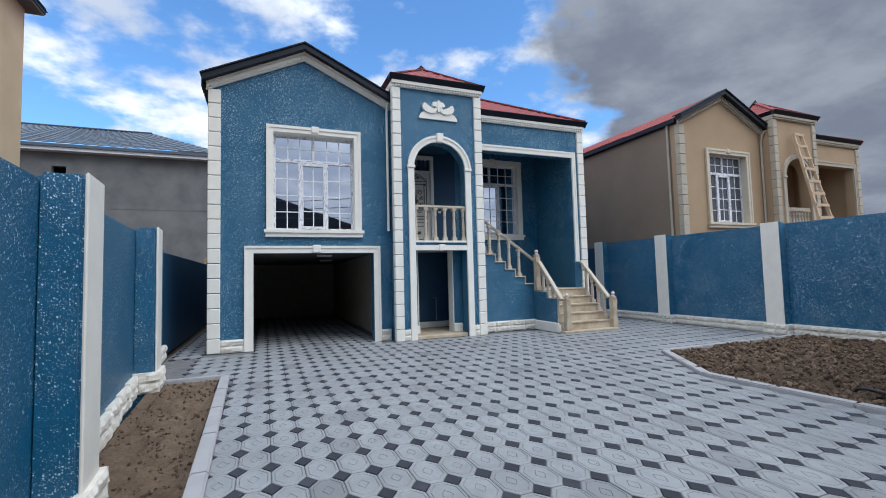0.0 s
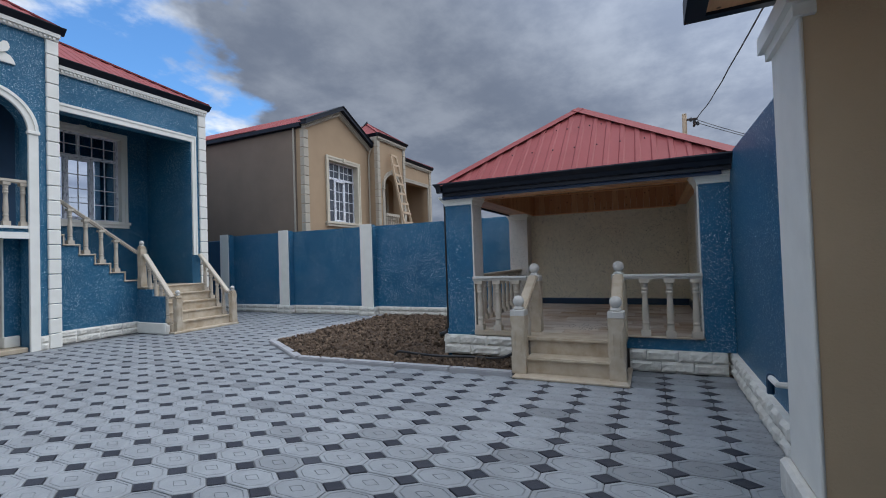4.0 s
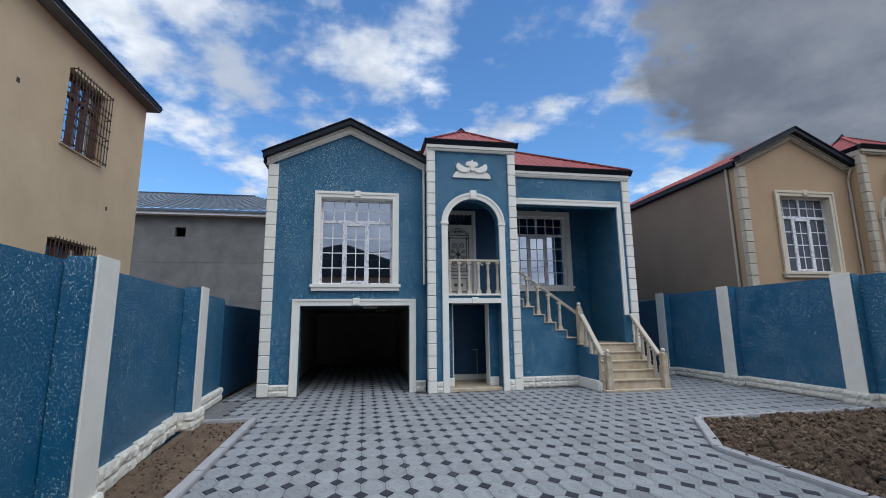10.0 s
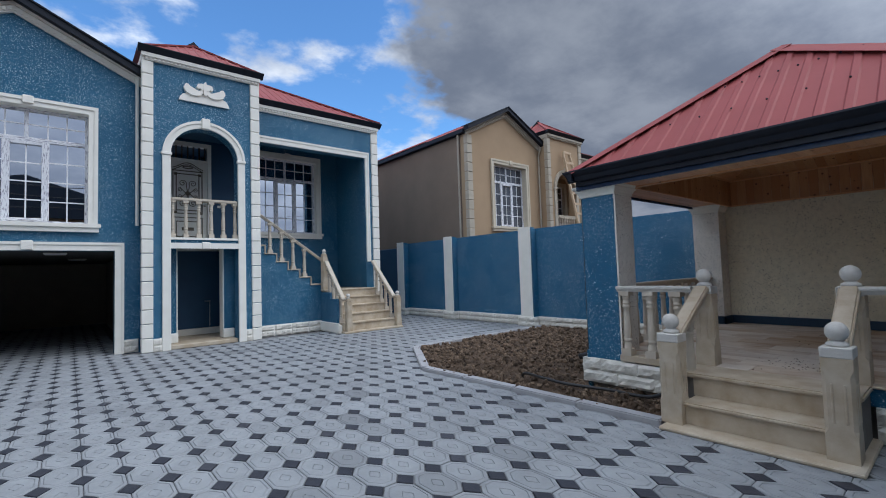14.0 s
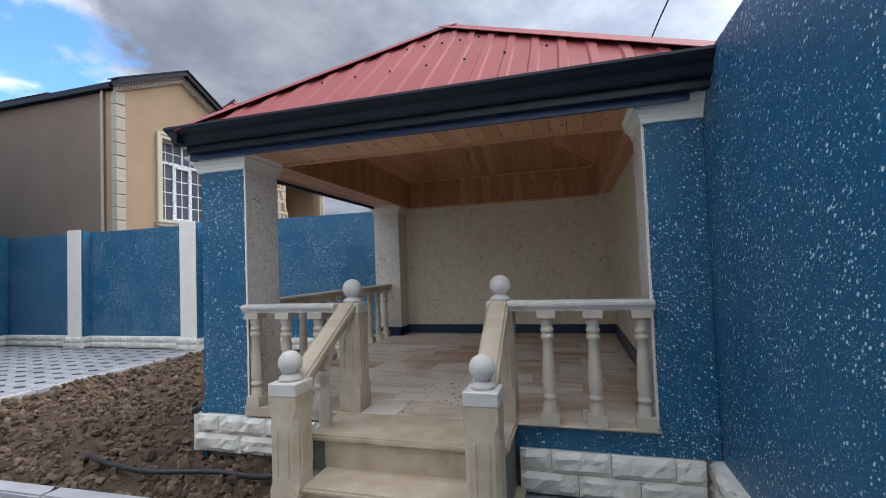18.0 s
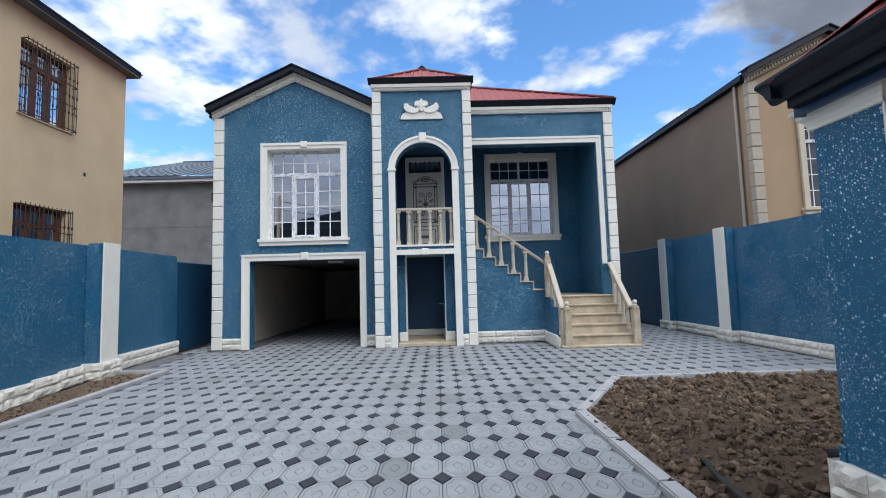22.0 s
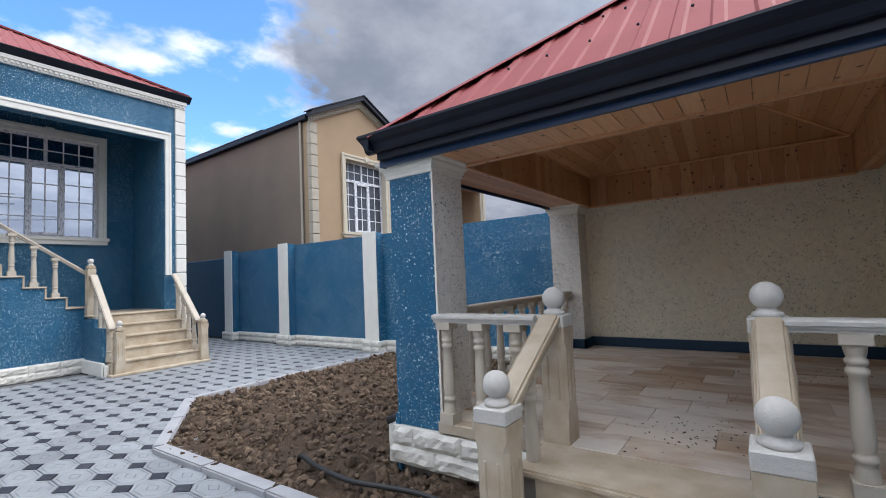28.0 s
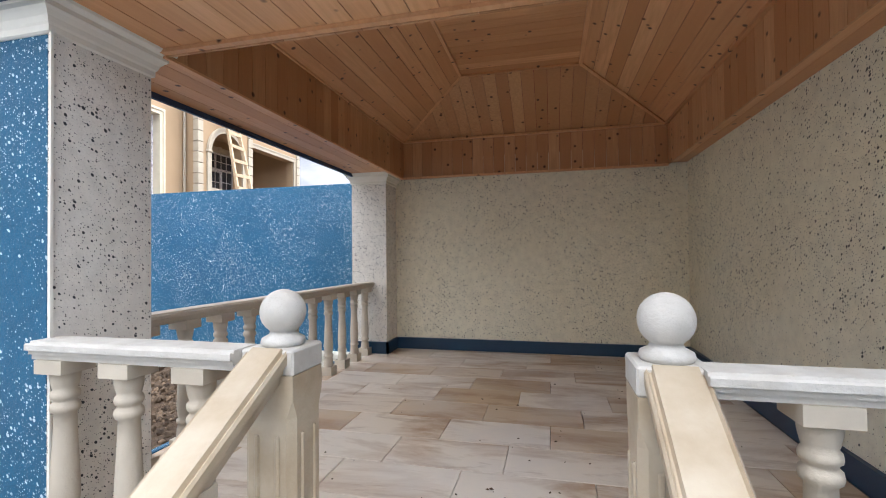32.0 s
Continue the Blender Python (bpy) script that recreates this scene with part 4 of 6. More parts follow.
def sheet_roof(name, parent, corners, mat, pitch=0.20, rib=0.014, label=""):
    """A plane of profiled metal sheet: corners eave_a, eave_b, top_b, top_a in order; the ribs run up the slope."""
    ea, eb, tb, ta = (Vector(c) for c in corners)
    along = (eb - ea)
    length = along.length
    u = along.normalized()
    up_ = ((ta + tb) / 2 - (ea + eb) / 2)
    up_ = (up_ - u * up_.dot(u)).normalized()
    nrm = u.cross(up_).normalized()
    if nrm.z < 0:
        nrm = -nrm
    ht = max((ta - ea).dot(up_), (tb - ea).dot(up_))

    def span_at(v):
        f = v / ht
        return (ta - ea).dot(u) * f, length + ((tb - eb).dot(u)) * f
    bm = bmesh.new()
    cuts = []
    x = 0.0
    while x < length + 2:
        cuts += [(x, 0), (x + pitch * 0.58, 0), (x + pitch * 0.66, rib), (x + pitch * 0.92, rib)]
        x += pitch
    lo = min(0.0, (ta - ea).dot(u))

    def v_top(s):
        a = (ta - ea).dot(u)
        b = length + (tb - eb).dot(u)
        if s < a:
            return ht * s / a if a > 0 else ht
        if s > b:
            return ht * (length - s) / (length - b) if b < length else ht
        return ht
    prev = None
    for s, h in cuts:
        s = min(max(s, 0.0), length)
        vt = max(v_top(s), 0.0)
        p0 = bm.verts.new(ea + u * s + nrm * h)
        p1 = bm.verts.new(ea + u * s + up_ * vt + nrm * h)
        if prev and (prev[0].co - p0.co).length > 1e-5:
            try:
                bm.faces.new((prev[0], p0, p1, prev[1]))
            except ValueError:
                pass
        prev = (p0, p1)
        if s >= length:
            break
    bmesh.ops.remove_doubles(bm, verts=bm.verts, dist=0.0005)
    return part(name, bm, mat, parent, label)


# ---- the house: one builder for the blue house and its tan neighbour ----
def house_shell(name, at, label, wall, side, trim, quoin, full, group=""):
    hs = thing(name, at, label, "house", group)
    D = 11.0
    # front wall of the left wing with the gable, window and garage
    bm = bmesh.new()
    holes = [(1.268, 3.072, 2.588, 4.802)] + ([(0.87, 3.49, -0.1, 2.08)] if full else [])
    pierced(bm, "x", 0.0, 3.95, 0.0, 5.62, 0.0, 0.28, holes)
    prism(bm, [(0.0, 5.62), (3.95, 5.62), (1.95, 6.55)], "y", 0.0, 0.28)
    part("front_wall", weld(bm), wall, hs)
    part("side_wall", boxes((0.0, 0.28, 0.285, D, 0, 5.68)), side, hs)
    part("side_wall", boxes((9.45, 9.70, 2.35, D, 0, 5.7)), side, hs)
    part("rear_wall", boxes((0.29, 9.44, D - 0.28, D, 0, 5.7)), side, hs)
    # window and trims
    window(hs, 1.28, 3.06, 2.60, 4.79, 0.0, trim if full else CREAM_TRIM, glass=None if full else GREY_GLASS)
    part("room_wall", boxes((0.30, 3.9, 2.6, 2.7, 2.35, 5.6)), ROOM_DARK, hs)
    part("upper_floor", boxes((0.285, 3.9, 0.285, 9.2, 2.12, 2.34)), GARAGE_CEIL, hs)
    # gable mouldings: a white band with dentils under a dark verge
    for sx in (-1, 1):
        x_out = 1.95 + sx * 2.0
        a, b = (x_out, 5.56), (1.95, 6.50)
        c, d = (1.95, 6.71), (x_out, 5.76)
        part("gable_band", prism_mesh([a, b, c, d], "y", -0.06, 0.0), trim, hs)
        part("gable_band", prism_mesh([(x_out, 5.69), (1.95, 6.63), (1.95, 6.69), (x_out, 5.74)], "y", -0.10, -0.06), trim, hs)
        bm = bmesh.new()
        for i in range(26):
            f = (i + 0.5) / 26
            x, z = x_out + (1.95 - x_out) * f, 5.63 + 0.935 * f
            box(bm, x - 0.021, x + 0.021, -0.105, -0.058, z - 0.035, z + 0.03)
        tagged(part("dentil_course", bm, trim, hs), kind="stuff")
        o = [(x_out + sx * 0.07, 5.69), (1.95, 6.69), (1.95, 6.82), (x_out + sx * 0.07, 5.83)]
        part("verge", prism_mesh(o, "y", -0.24, -0.02), GUTTER, hs)
        part("verge_lip", prism_mesh([(o[0][0] + sx * 0.03, 5.815), (1.95, 6.82), (1.95, 6.85), (o[3][0] + sx * 0.03, 5.845)], "y", -0.27, 0.05), GUTTER, hs)
    for sx in (-1, 1):
        e = 1.95 + sx * 2.06
        sheet_roof("roof_sheet", hs, [(e, -0.22, 5.78), (e, 7.0, 5.78), (1.95, 7.0, 6.80), (1.95, -0.22, 6.80)], RED)
    part("eaves_gutter", boxes((-0.15, -0.05, 0.0, D, 5.64, 5.77)), GUTTER, hs)
    part("roof_fascia", boxes((-0.05, 0.0, 0.0, D, 5.62, 5.74)), GUTTER, hs)
    # tower
    T0, T1, TY = 3.94, 6.19, -0.40
    ax, r0 = 5.075, 0.665
    spring, top = 4.12, 6.10
    bm = bmesh.new()
    box(bm, T0, ax - r0, TY, TY + 0.3, 0, spring)
    box(bm, ax + r0, T1, TY, TY + 0.3, 0, spring)
    n = 20
    arc = [(ax - r0 * math.cos(math.pi * i / n), spring + 0.64 * math.sin(math.pi * i / n)) for i in range(n + 1)]
    prism(bm, [(T0, spring), (ax - r0, spring), (ax - r0, top), (T0, top)], "y", TY, TY + 0.3)
    prism(bm, [(ax + r0, spring), (T1, spring), (T1, top), (ax + r0, top)], "y", TY, TY + 0.3)
    for p, q in zip(arc, arc[1:]):
        prism(bm, [p, q, (q[0], top), (p[0], top)], "y", TY, TY + 0.3)
    box(bm, ax - r0, ax + r0, TY + 0.02, TY + 0.3, 2.12, 2.30)
    part("tower_wall", weld(bm), wall, hs)
    part("tower_side", boxes((T0, T0 + 0.25, TY + 0.3, 1.4, 0, top), (T1 - 0.25, T1, TY + 0.3, 0.05, 0, top)), wall, hs)
    part("balcony_floor", boxes((T0 + 0.25, T1 - 0.25, TY + 0.3, 1.42, 2.15, 2.33)), trim, hs)
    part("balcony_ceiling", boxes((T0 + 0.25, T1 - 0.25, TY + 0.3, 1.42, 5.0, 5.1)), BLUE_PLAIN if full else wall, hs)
    # arch trim, legs to the ground
    bm = bmesh.new()
    g = 0.155
    outer = [(ax - (r0 + g) * math.cos(math.pi * i / n), spring + (0.64 + g) * math.sin(math.pi * i / n)) for i in range(n + 1)]
    for i in range(n):
        prism(bm, [arc[i], outer[i], outer[i + 1], arc[i + 1]], "y", TY - 0.05, TY + 0.01)
        mid = [((a[0] * 0.35 + b[0] * 0.65), (a[1] * 0.35 + b[1] * 0.65)) for a, b in ((arc[i], outer[i]), (arc[i + 1], outer[i + 1]))]
        prism(bm, [mid[0], outer[i], outer[i + 1], mid[1]], "y", TY - 0.07, TY - 0.0501)
    part("arch_trim", weld(bm), trim, hs)
    for s in (-1, 1):
        x0, x1 = sorted((ax + s * r0, ax + s * (r0 + g)))
        part("arch_leg", soft_box(x0, x1, TY - 0.05, TY + 0.01, 0.0, spring - 0.04, 0.008), trim, hs)
        part("impost", soft_box(x0 - 0.02, x1 + 0.02, TY - 0.075, TY + 0.01, spring - 0.04, spring + 0.025, 0.01), trim, hs)
    part("keystone", soft_box(ax - 0.085, ax + 0.085, TY - 0.105, TY, 4.74, 4.975, 0.015), trim, hs)
    part("balcony_trim", boxes((ax - r0, ax + r0, TY - 0.045, TY + 0.02, 2.11, 2.23), (ax - r0, ax + r0, TY - 0.03, TY + 0.02, 2.30, 2.345)), trim, hs)
    part("keystone", soft_box(ax - 0.08, ax + 0.08, TY - 0.07, TY, 2.10, 2.25, 0.012), trim, hs)
    # tower cornice and roof
    bm = boxes((T0 - 0.055, T1 + 0.055, TY - 0.10, TY, 6.085, 6.16), (T0 - 0.047, T1 + 0.047, TY - 0.05, TY, 6.02, 6.085))
    dentils(bm, T0, T1, TY - 0.05, 6.035)
    for s in (T0, T1):
        x0, x1 = sorted((s, s + (-0.05 if s == T0 else 0.05)))
        box(bm, x0, x1, TY, 1.5, 6.02, 6.16)
    part("cornice", bm, trim, hs)
    bm = prism_mesh([(TY - 0.09, 6.16), (TY - 0.17, 6.25), (TY - 0.19, 6.27), (TY - 0.19, 6.285), (TY - 0.05, 6.285), (TY - 0.05, 6.16)], "x", T0 - 0.12, T1 + 0.12)
    part("gutter", bm, GUTTER, hs)
    for s in (-1, 1):
        xe = T0 if s < 0 else T1
        part("gutter", prism_mesh([(xe + s * 0.04, 6.165), (xe + s * 0.10, 6.25), (xe + s * 0.12, 6.28), (xe, 6.28), (xe, 6.165)], "y", TY - 0.048, 2.1), GUTTER, hs)
    e0, e1, ey, ez = T0 - 0.06, T1 + 0.06, TY - 0.12, 6.27
    apex, yb = (ax, 0.75, 7.11), 2.1
    sheet_roof("roof_sheet", hs, [(e0, ey, ez), (e1, ey, ez), apex, apex], RED)
    sheet_roof("roof_sheet", hs, [(e1, ey, ez), (e1, yb, ez), apex, apex], RED)
    sheet_roof("roof_sheet", hs, [(e0, yb, ez), (e0, ey, ez), apex, apex], RED)
    for a in ((e0, ey, ez), (e1, ey, ez)):
        part("hip_cap", beam_mesh(Vector(a) + Vector((0, 0, 0.016)), Vector(apex) + Vector((0, 0, 0.02)), 0.11, 0.03), RED, hs)
    part("roof_base", prism_mesh([(e0 + 0.05, ez - 0.02), (e1 - 0.05, ez - 0.02), (ax, 7.24)], "y", 0.74, 0.76), GUTTER, hs)
    # right wing: porch front above the stair, open below
    P0, P1 = 6.19, 9.70
    part("porch_front", boxes((P0, P1, 0.0, 0.28, 4.80, 5.62), (9.30, P1, 0.0, 0.28, 0.0, 4.80)), wall, hs)
    part("porch_side", boxes((9.45, P1, 0.285, 2.345, 0.0, 5.7)), wall, hs)
    bm = bmesh.new()
    pierced(bm, "x", T0 + 0.25, 9.45, 0.0, 5.6, 2.06, 2.34, [(6.918, 8.742, 2.738, 5.002)])
    part("porch_back", weld(bm), wall, hs)
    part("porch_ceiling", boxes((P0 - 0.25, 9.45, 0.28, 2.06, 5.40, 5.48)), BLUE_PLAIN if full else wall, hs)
    window(hs, 6.93, 8.73, 2.75, 4.99, 2.06, trim if full else CREAM_TRIM, 0.10, glass=None if full else GREY_GLASS)
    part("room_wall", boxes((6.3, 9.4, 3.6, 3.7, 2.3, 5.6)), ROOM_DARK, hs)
    part("opening_trim", boxes((P0, 9.32, -0.05, 0.0, 4.79, 4.94), (9.32, 9.42, -0.05, 0.0, 1.80 if full else 0, 4.94), (P0, 9.39, -0.065, -0.05, 4.90, 4.95), (9.39, 9.43, -0.065, -0.05, 1.80 if full else 0, 4.95)), trim, hs)
    bm = boxes((P0, 9.745, -0.05, 0.0, 5.56, 5.645), (P0, 9.755, -0.09, 0.0, 5.645, 5.715))
    dentils(bm, P0, 9.73, -0.05, 5.59)
    part("cornice", bm, trim, hs)
    part("gutter", prism_mesh([(-0.085, 5.715), (-0.16, 5.80), (-0.19, 5.83), (-0.19, 5.845), (-0.03, 5.845), (-0.03, 5.715)], "x", P0 + 0.05, 9.83), GUTTER, hs)
    part("gutter", prism_mesh([(9.72, 5.72), (9.80, 5.81), (9.83, 5.84), (9.68, 5.84), (9.68, 5.72)], "y", -0.028, D), GUTTER, hs)
    hz = 8.22 if full else 7.8
    hip, rear = (5.60, 4.15, hz), (5.60, 6.8, hz)
    sheet_roof("roof_sheet", hs, [(3.9, 0.3, 5.94), (9.80, -0.14, 5.84), hip, hip], RED)
    sheet_roof("roof_sheet", hs, [(9.80, -0.14, 5.84), (9.80, D + 0.2, 5.84), rear, hip], RED)
    sheet_roof("roof_sheet", hs, [(-0.17, D + 0.2, 5.785), (-0.17, 2.0, 5.785), hip, rear], RED)
    part("hip_cap", beam_mesh((9.80, -0.14, 5.865), (5.6, 4.15, hz + 0.03), 0.13, 0.035), RED, hs)
    # quoins
    def quoins(x0, x1, z0, z1, face, y0, h=0.29, front=True):
        m = max(1, round((z1 - z0) / h))
        k = (z1 - z0) / m
        for i in range(m):
            d = 0.045
            b = soft_box(x0 - (d if face == "l" else 0), x1 + (d if face == "r" else 0), y0 - d, y0 + (0.12 if face else 0.005), z0 + i * k + 0.006, z0 + (i + 1) * k - 0.006, 0.012)
            part("quoin_block", b, quoin, hs)
    quoins(0.03, 0.23, 0.0, 5.60, "l", 0.0, 0.31)
    quoins(T0, 4.10, 0.0, 6.02, "l", TY, 0.29)
    quoins(6.03, T1, 0.0, 6.02, "r", TY, 0.29)
    quoins(9.53, 9.70, 0.0, 5.56, "r", 0.0, 0.31)
    # downpipe in the angle by the tower
    part("downpipe", tube([(3.84, -0.20, 5.68), (3.85, -0.12, 5.55), (3.86, -0.05, 5.35), (3.86, -0.05, 2.6 if full else 0.2)], 0.032), trim, hs, "white painted downpipe")
    return hs


blue_house = house_shell("house", (0, 0, 0), "blue stucco house with white trim and red metal roof", BLUE_FACADE, BLUE_PLAIN, WHITE, QUOIN, True)
hs = blue_house
# garage trim and room
bm = boxes((0.705, 0.87, -0.05, 0.0, 0.0, 2.225), (3.49, 3.63, -0.05, 0.0, 0.0, 2.225), (0.87, 3.49, -0.05, 0.0, 2.08, 2.225),
           (0.69, 0.73, -0.07, -0.05, 0.0, 2.24), (3.60, 3.645, -0.07, -0.05, 0.0, 2.24), (0.73, 3.60, -0.07, -0.05, 2.19, 2.24))
part("garage_trim", bm, WHITE, hs)
part("keystone", soft_box(2.10, 2.27, -0.10, 0.0, 2.09, 2.26, 0.012), WHITE, hs)
part("garage_wall", boxes((0.285, 0.40, 0.285, 9.0, 0.0, 2.12)), GARAGE_WALL, hs)
part("garage_wall", boxes((3.80, 3.895, 0.285, 9.0, 0.0, 2.12)), GARAGE_WALL, hs)
part("garage_wall", boxes((0.40, 3.80, 8.9, 9.0, 0.0, 2.12)), GARAGE_WALL, hs)
for x, y in ((2.55, 1.6), (2.95, 4.6)):
    cl = thing("ceiling_light", (x, y, 2.12), "flat white ceiling light, switched off, under the garage ceiling", "ceiling light", "garage lights")
    part("housing", soft_box(-0.2, 0.2, -0.08, 0.08, -0.03, 0.0, 0.008), WHITE, cl)
    part("diffuser", soft_box(-0.18, 0.18, -0.065, 0.065, -0.05, -0.03, 0.012), LAMP_GLASS, cl)
# plinth strips
for x0, x1, y in ((0.232, 0.705, 0.0), (3.63, 3.89, 0.0), (4.102, 4.255, -0.4), (5.895, 6.028, -0.4), (6.24, 7.99, 0.0)):
    n = max(1, round((x1 - x0) / 0.42))
    for i in range(n):
        for c in range(2):
            o = part("plinth_stone", rock_mesh((x1 - x0) / n - 0.004, 0.055, 0.132, (i + c * 2) % 4), None, hs)
            o.location = (x0 + (x1 - x0) * i / n + 0.002, y, c * 0.135)
# lower entrance in the tower
for k, (a, b) in enumerate(((4.195, 4.585), (5.515, 5.935))):
    part("recess_panel", boxes((a, b, 0.0, 0.28, 0.0, 2.148)), BLUE_FACADE, hs)
    e = b if k == 0 else a
    part("door_jamb", soft_box(e - 0.012, e + 0.012, -0.012, 0.292, 0.092, 2.146, 0.004), WHITE, hs, "white painted jamb")
    part("recess_foot", soft_box(*((4.412, 4.60) if k == 0 else (5.50, 5.738)), -0.075, -0.002, 0.092, 0.30, 0.015), WHITE, hs)
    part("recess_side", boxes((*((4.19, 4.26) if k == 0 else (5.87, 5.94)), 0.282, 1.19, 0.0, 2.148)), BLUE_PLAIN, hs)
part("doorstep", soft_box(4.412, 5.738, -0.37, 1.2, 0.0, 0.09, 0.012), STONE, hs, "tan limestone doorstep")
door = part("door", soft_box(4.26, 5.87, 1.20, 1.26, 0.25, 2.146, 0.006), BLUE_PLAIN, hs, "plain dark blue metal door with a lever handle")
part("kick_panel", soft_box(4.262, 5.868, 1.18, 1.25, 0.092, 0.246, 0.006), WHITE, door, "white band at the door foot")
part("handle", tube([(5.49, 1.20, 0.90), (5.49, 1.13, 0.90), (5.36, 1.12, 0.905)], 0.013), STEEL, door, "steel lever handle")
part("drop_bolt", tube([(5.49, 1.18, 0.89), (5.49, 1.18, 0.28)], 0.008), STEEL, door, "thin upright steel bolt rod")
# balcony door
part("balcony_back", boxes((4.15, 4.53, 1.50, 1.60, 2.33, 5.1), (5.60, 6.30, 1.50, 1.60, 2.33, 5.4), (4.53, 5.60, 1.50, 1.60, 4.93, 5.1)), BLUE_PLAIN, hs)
part("porch_return", boxes((6.30, 6.40, 1.50, 2.06, 2.33, 5.0)), BLUE_FACADE, hs)
dr = new("door")
dr.parent = hs
tagged(dr, "cream panelled entrance door with a scrollwork grille and a barred transom")
for r in ((4.53, 4.62, 1.42, 1.55, 2.33, 4.93), (5.51, 5.60, 1.42, 1.55, 2.33, 4.93), (4.62, 5.51, 1.42, 1.55, 4.83, 4.93), (4.62, 5.51, 1.44, 1.54, 4.44, 4.50)):
    part("door_frame", boxes(r), DOOR_WHITE, dr)
part("leaf", soft_box(4.62, 5.51, 1.47, 1.53, 2.335, 4.44, 0.006), DOOR_WHITE, dr)
part("transom_glass", boxes((4.62, 5.51, 1.50, 1.52, 4.50, 4.83)), GLASS, dr)
for i in range(7):
    x = 4.68 + i * 0.13
    part("transom_bar", boxes((x - 0.012, x + 0.012, 1.46, 1.49, 4.50, 4.83)), IRON, dr)


def outline(bm, x0, x1, z0, z1, y, w=0.022, d=0.014):
    for b in ((x0, x1, y - d, y, z0, z0 + w), (x0, x1, y - d, y, z1 - w, z1), (x0, x0 + w, y - d, y, z0 + w, z1 - w), (x1 - w, x1, y - d, y, z0 + w, z1 - w)):
        box(bm, *b)


bm = bmesh.new()
outline(bm, 4.73, 5.40, 3.10, 4.20, 1.47)
outline(bm, 4.80, 5.33, 3.18, 4.12, 1.47)
outline(bm, 4.73, 5.40, 2.42, 3.02, 1.47)
outline(bm, 4.80, 5.33, 2.52, 2.92, 1.47)
part("moulding", bm, BRASS, dr, "bronze beading round the door panels")
cx, cz = 5.065, 3.62


def spiral(ox, oz, r, start, turns, way):
    n = int(14 * turns)
    return [(ox + r * (1 - 0.8 * i / n) * math.cos(start + way * 2 * math.pi * turns * i / n), 1.452, oz + r * (1 - 0.8 * i / n) * math.sin(start + way * 2 * math.pi * turns * i / n)) for i in range(n + 1)]


for sx in (-1, 1):
    for sz in (-1, 1):
        # a scroll curling away at each end of the grille, and a heart towards its middle
        pts = [(cx, 1.452, cz + sz * 0.05), (cx + sx * 0.03, 1.452, cz + sz * 0.14), (cx + sx * 0.035, 1.452, cz + sz * 0.22)] + spiral(cx + sx * 0.115, cz + sz * 0.25, 0.085, math.pi if sx > 0 else 0.0, 1.4, -sx * sz)
        part("scroll", tube(pts, 0.010, 6), BRASS, dr, "dull bronze scrollwork")
        pts = [(cx + sx * 0.02, 1.452, cz)] + [(cx + sx * (0.06 + 0.05 * i), 1.452, cz + sz * (0.02 + 0.05 * i)) for i in range(2)] + spiral(cx + sx * 0.165, cz + sz * 0.085, 0.055, math.pi / 2 * sz, 1.3, -sx * sz)
        part("scroll", tube(pts, 0.009, 6), BRASS, dr, "dull bronze scrollwork")
        part("corner_piece", soft_box(*sorted((cx + sx * 0.30, cx + sx * 0.235)), 1.452, 1.468, *sorted((cz + sz * 0.515, cz + sz * 0.45)), 0.004), BRASS, dr)
part("rosette", lathe([(0.05, 0), (0.06, 0.01), (0.03, 0.02)], 12), BRASS, dr).matrix_local = pose(cx, 1.468, cz, 90, 0, 0)
part("eye", tube([(cx + 0.11 * math.cos(i * 0.42), 1.462, 4.285 + 0.028 * math.sin(i * 0.42)) for i in range(16)], 0.012, 6), BRASS, dr)
for lift_ in (0.0, 0.05):
    arc_pts = [(4.72 + 0.69 * i / 16, 1.462, 4.20 + lift_ + 0.15 * math.sin(math.pi * i / 16) ** 1.6) for i in range(17)]
    part("crest", tube(arc_pts, 0.010, 6), BRASS, dr)
part("letter_plate", soft_box(4.93, 5.20, 1.455, 1.47, 2.68, 2.76, 0.004), BRASS, dr)
part("handle", tube([(5.45, 1.47, 3.32), (5.45, 1.41, 3.32), (5.36, 1.40, 3.32)], 0.012), BRASS, dr)
part("house_number", boxes((5.75, 5.83, 1.485, 1.499, 3.30, 3.36)), WHITE, dr, "small white plate")
# crown ornament over the arch
orn = new("ornament")
orn.parent = hs
tagged(orn, "white plaster crown ornament with two scrolls")
part("ornament_base", prism_mesh([(4.56, 5.32), (5.57, 5.32), (5.545, 5.40), (5.50, 5.46), (5.42, 5.50), (5.065, 5.52), (4.71, 5.50), (4.63, 5.46), (4.585, 5.40)], "y", -0.44, -0.40), WHITE, orn)
for s in (-1, 1):
    # a leaf sweeping out from the middle and curling up to a broad tip
    low = [(0.03, 5.545), (0.10, 5.475), (0.20, 5.455), (0.30, 5.475), (0.385, 5.53), (0.415, 5.60), (0.395, 5.665)]
    high = [(0.375, 5.70), (0.32, 5.69), (0.29, 5.645), (0.25, 5.635), (0.19, 5.60), (0.12, 5.575), (0.05, 5.62)]
    part("scroll", prism_mesh([(5.065 + s * u, v) for u, v in low + high], "y", -0.475, -0.40), WHITE, orn)
    horn = [(0.0, 5.63), (0.07, 5.60), (0.10, 5.645), (0.13, 5.625), (0.165, 5.66), (0.14, 5.735), (0.06, 5.75), (0.0, 5.735)]
    part("horn", prism_mesh([(5.065 + s * u, v) for u, v in horn], "y", -0.485, -0.40), WHITE, orn)
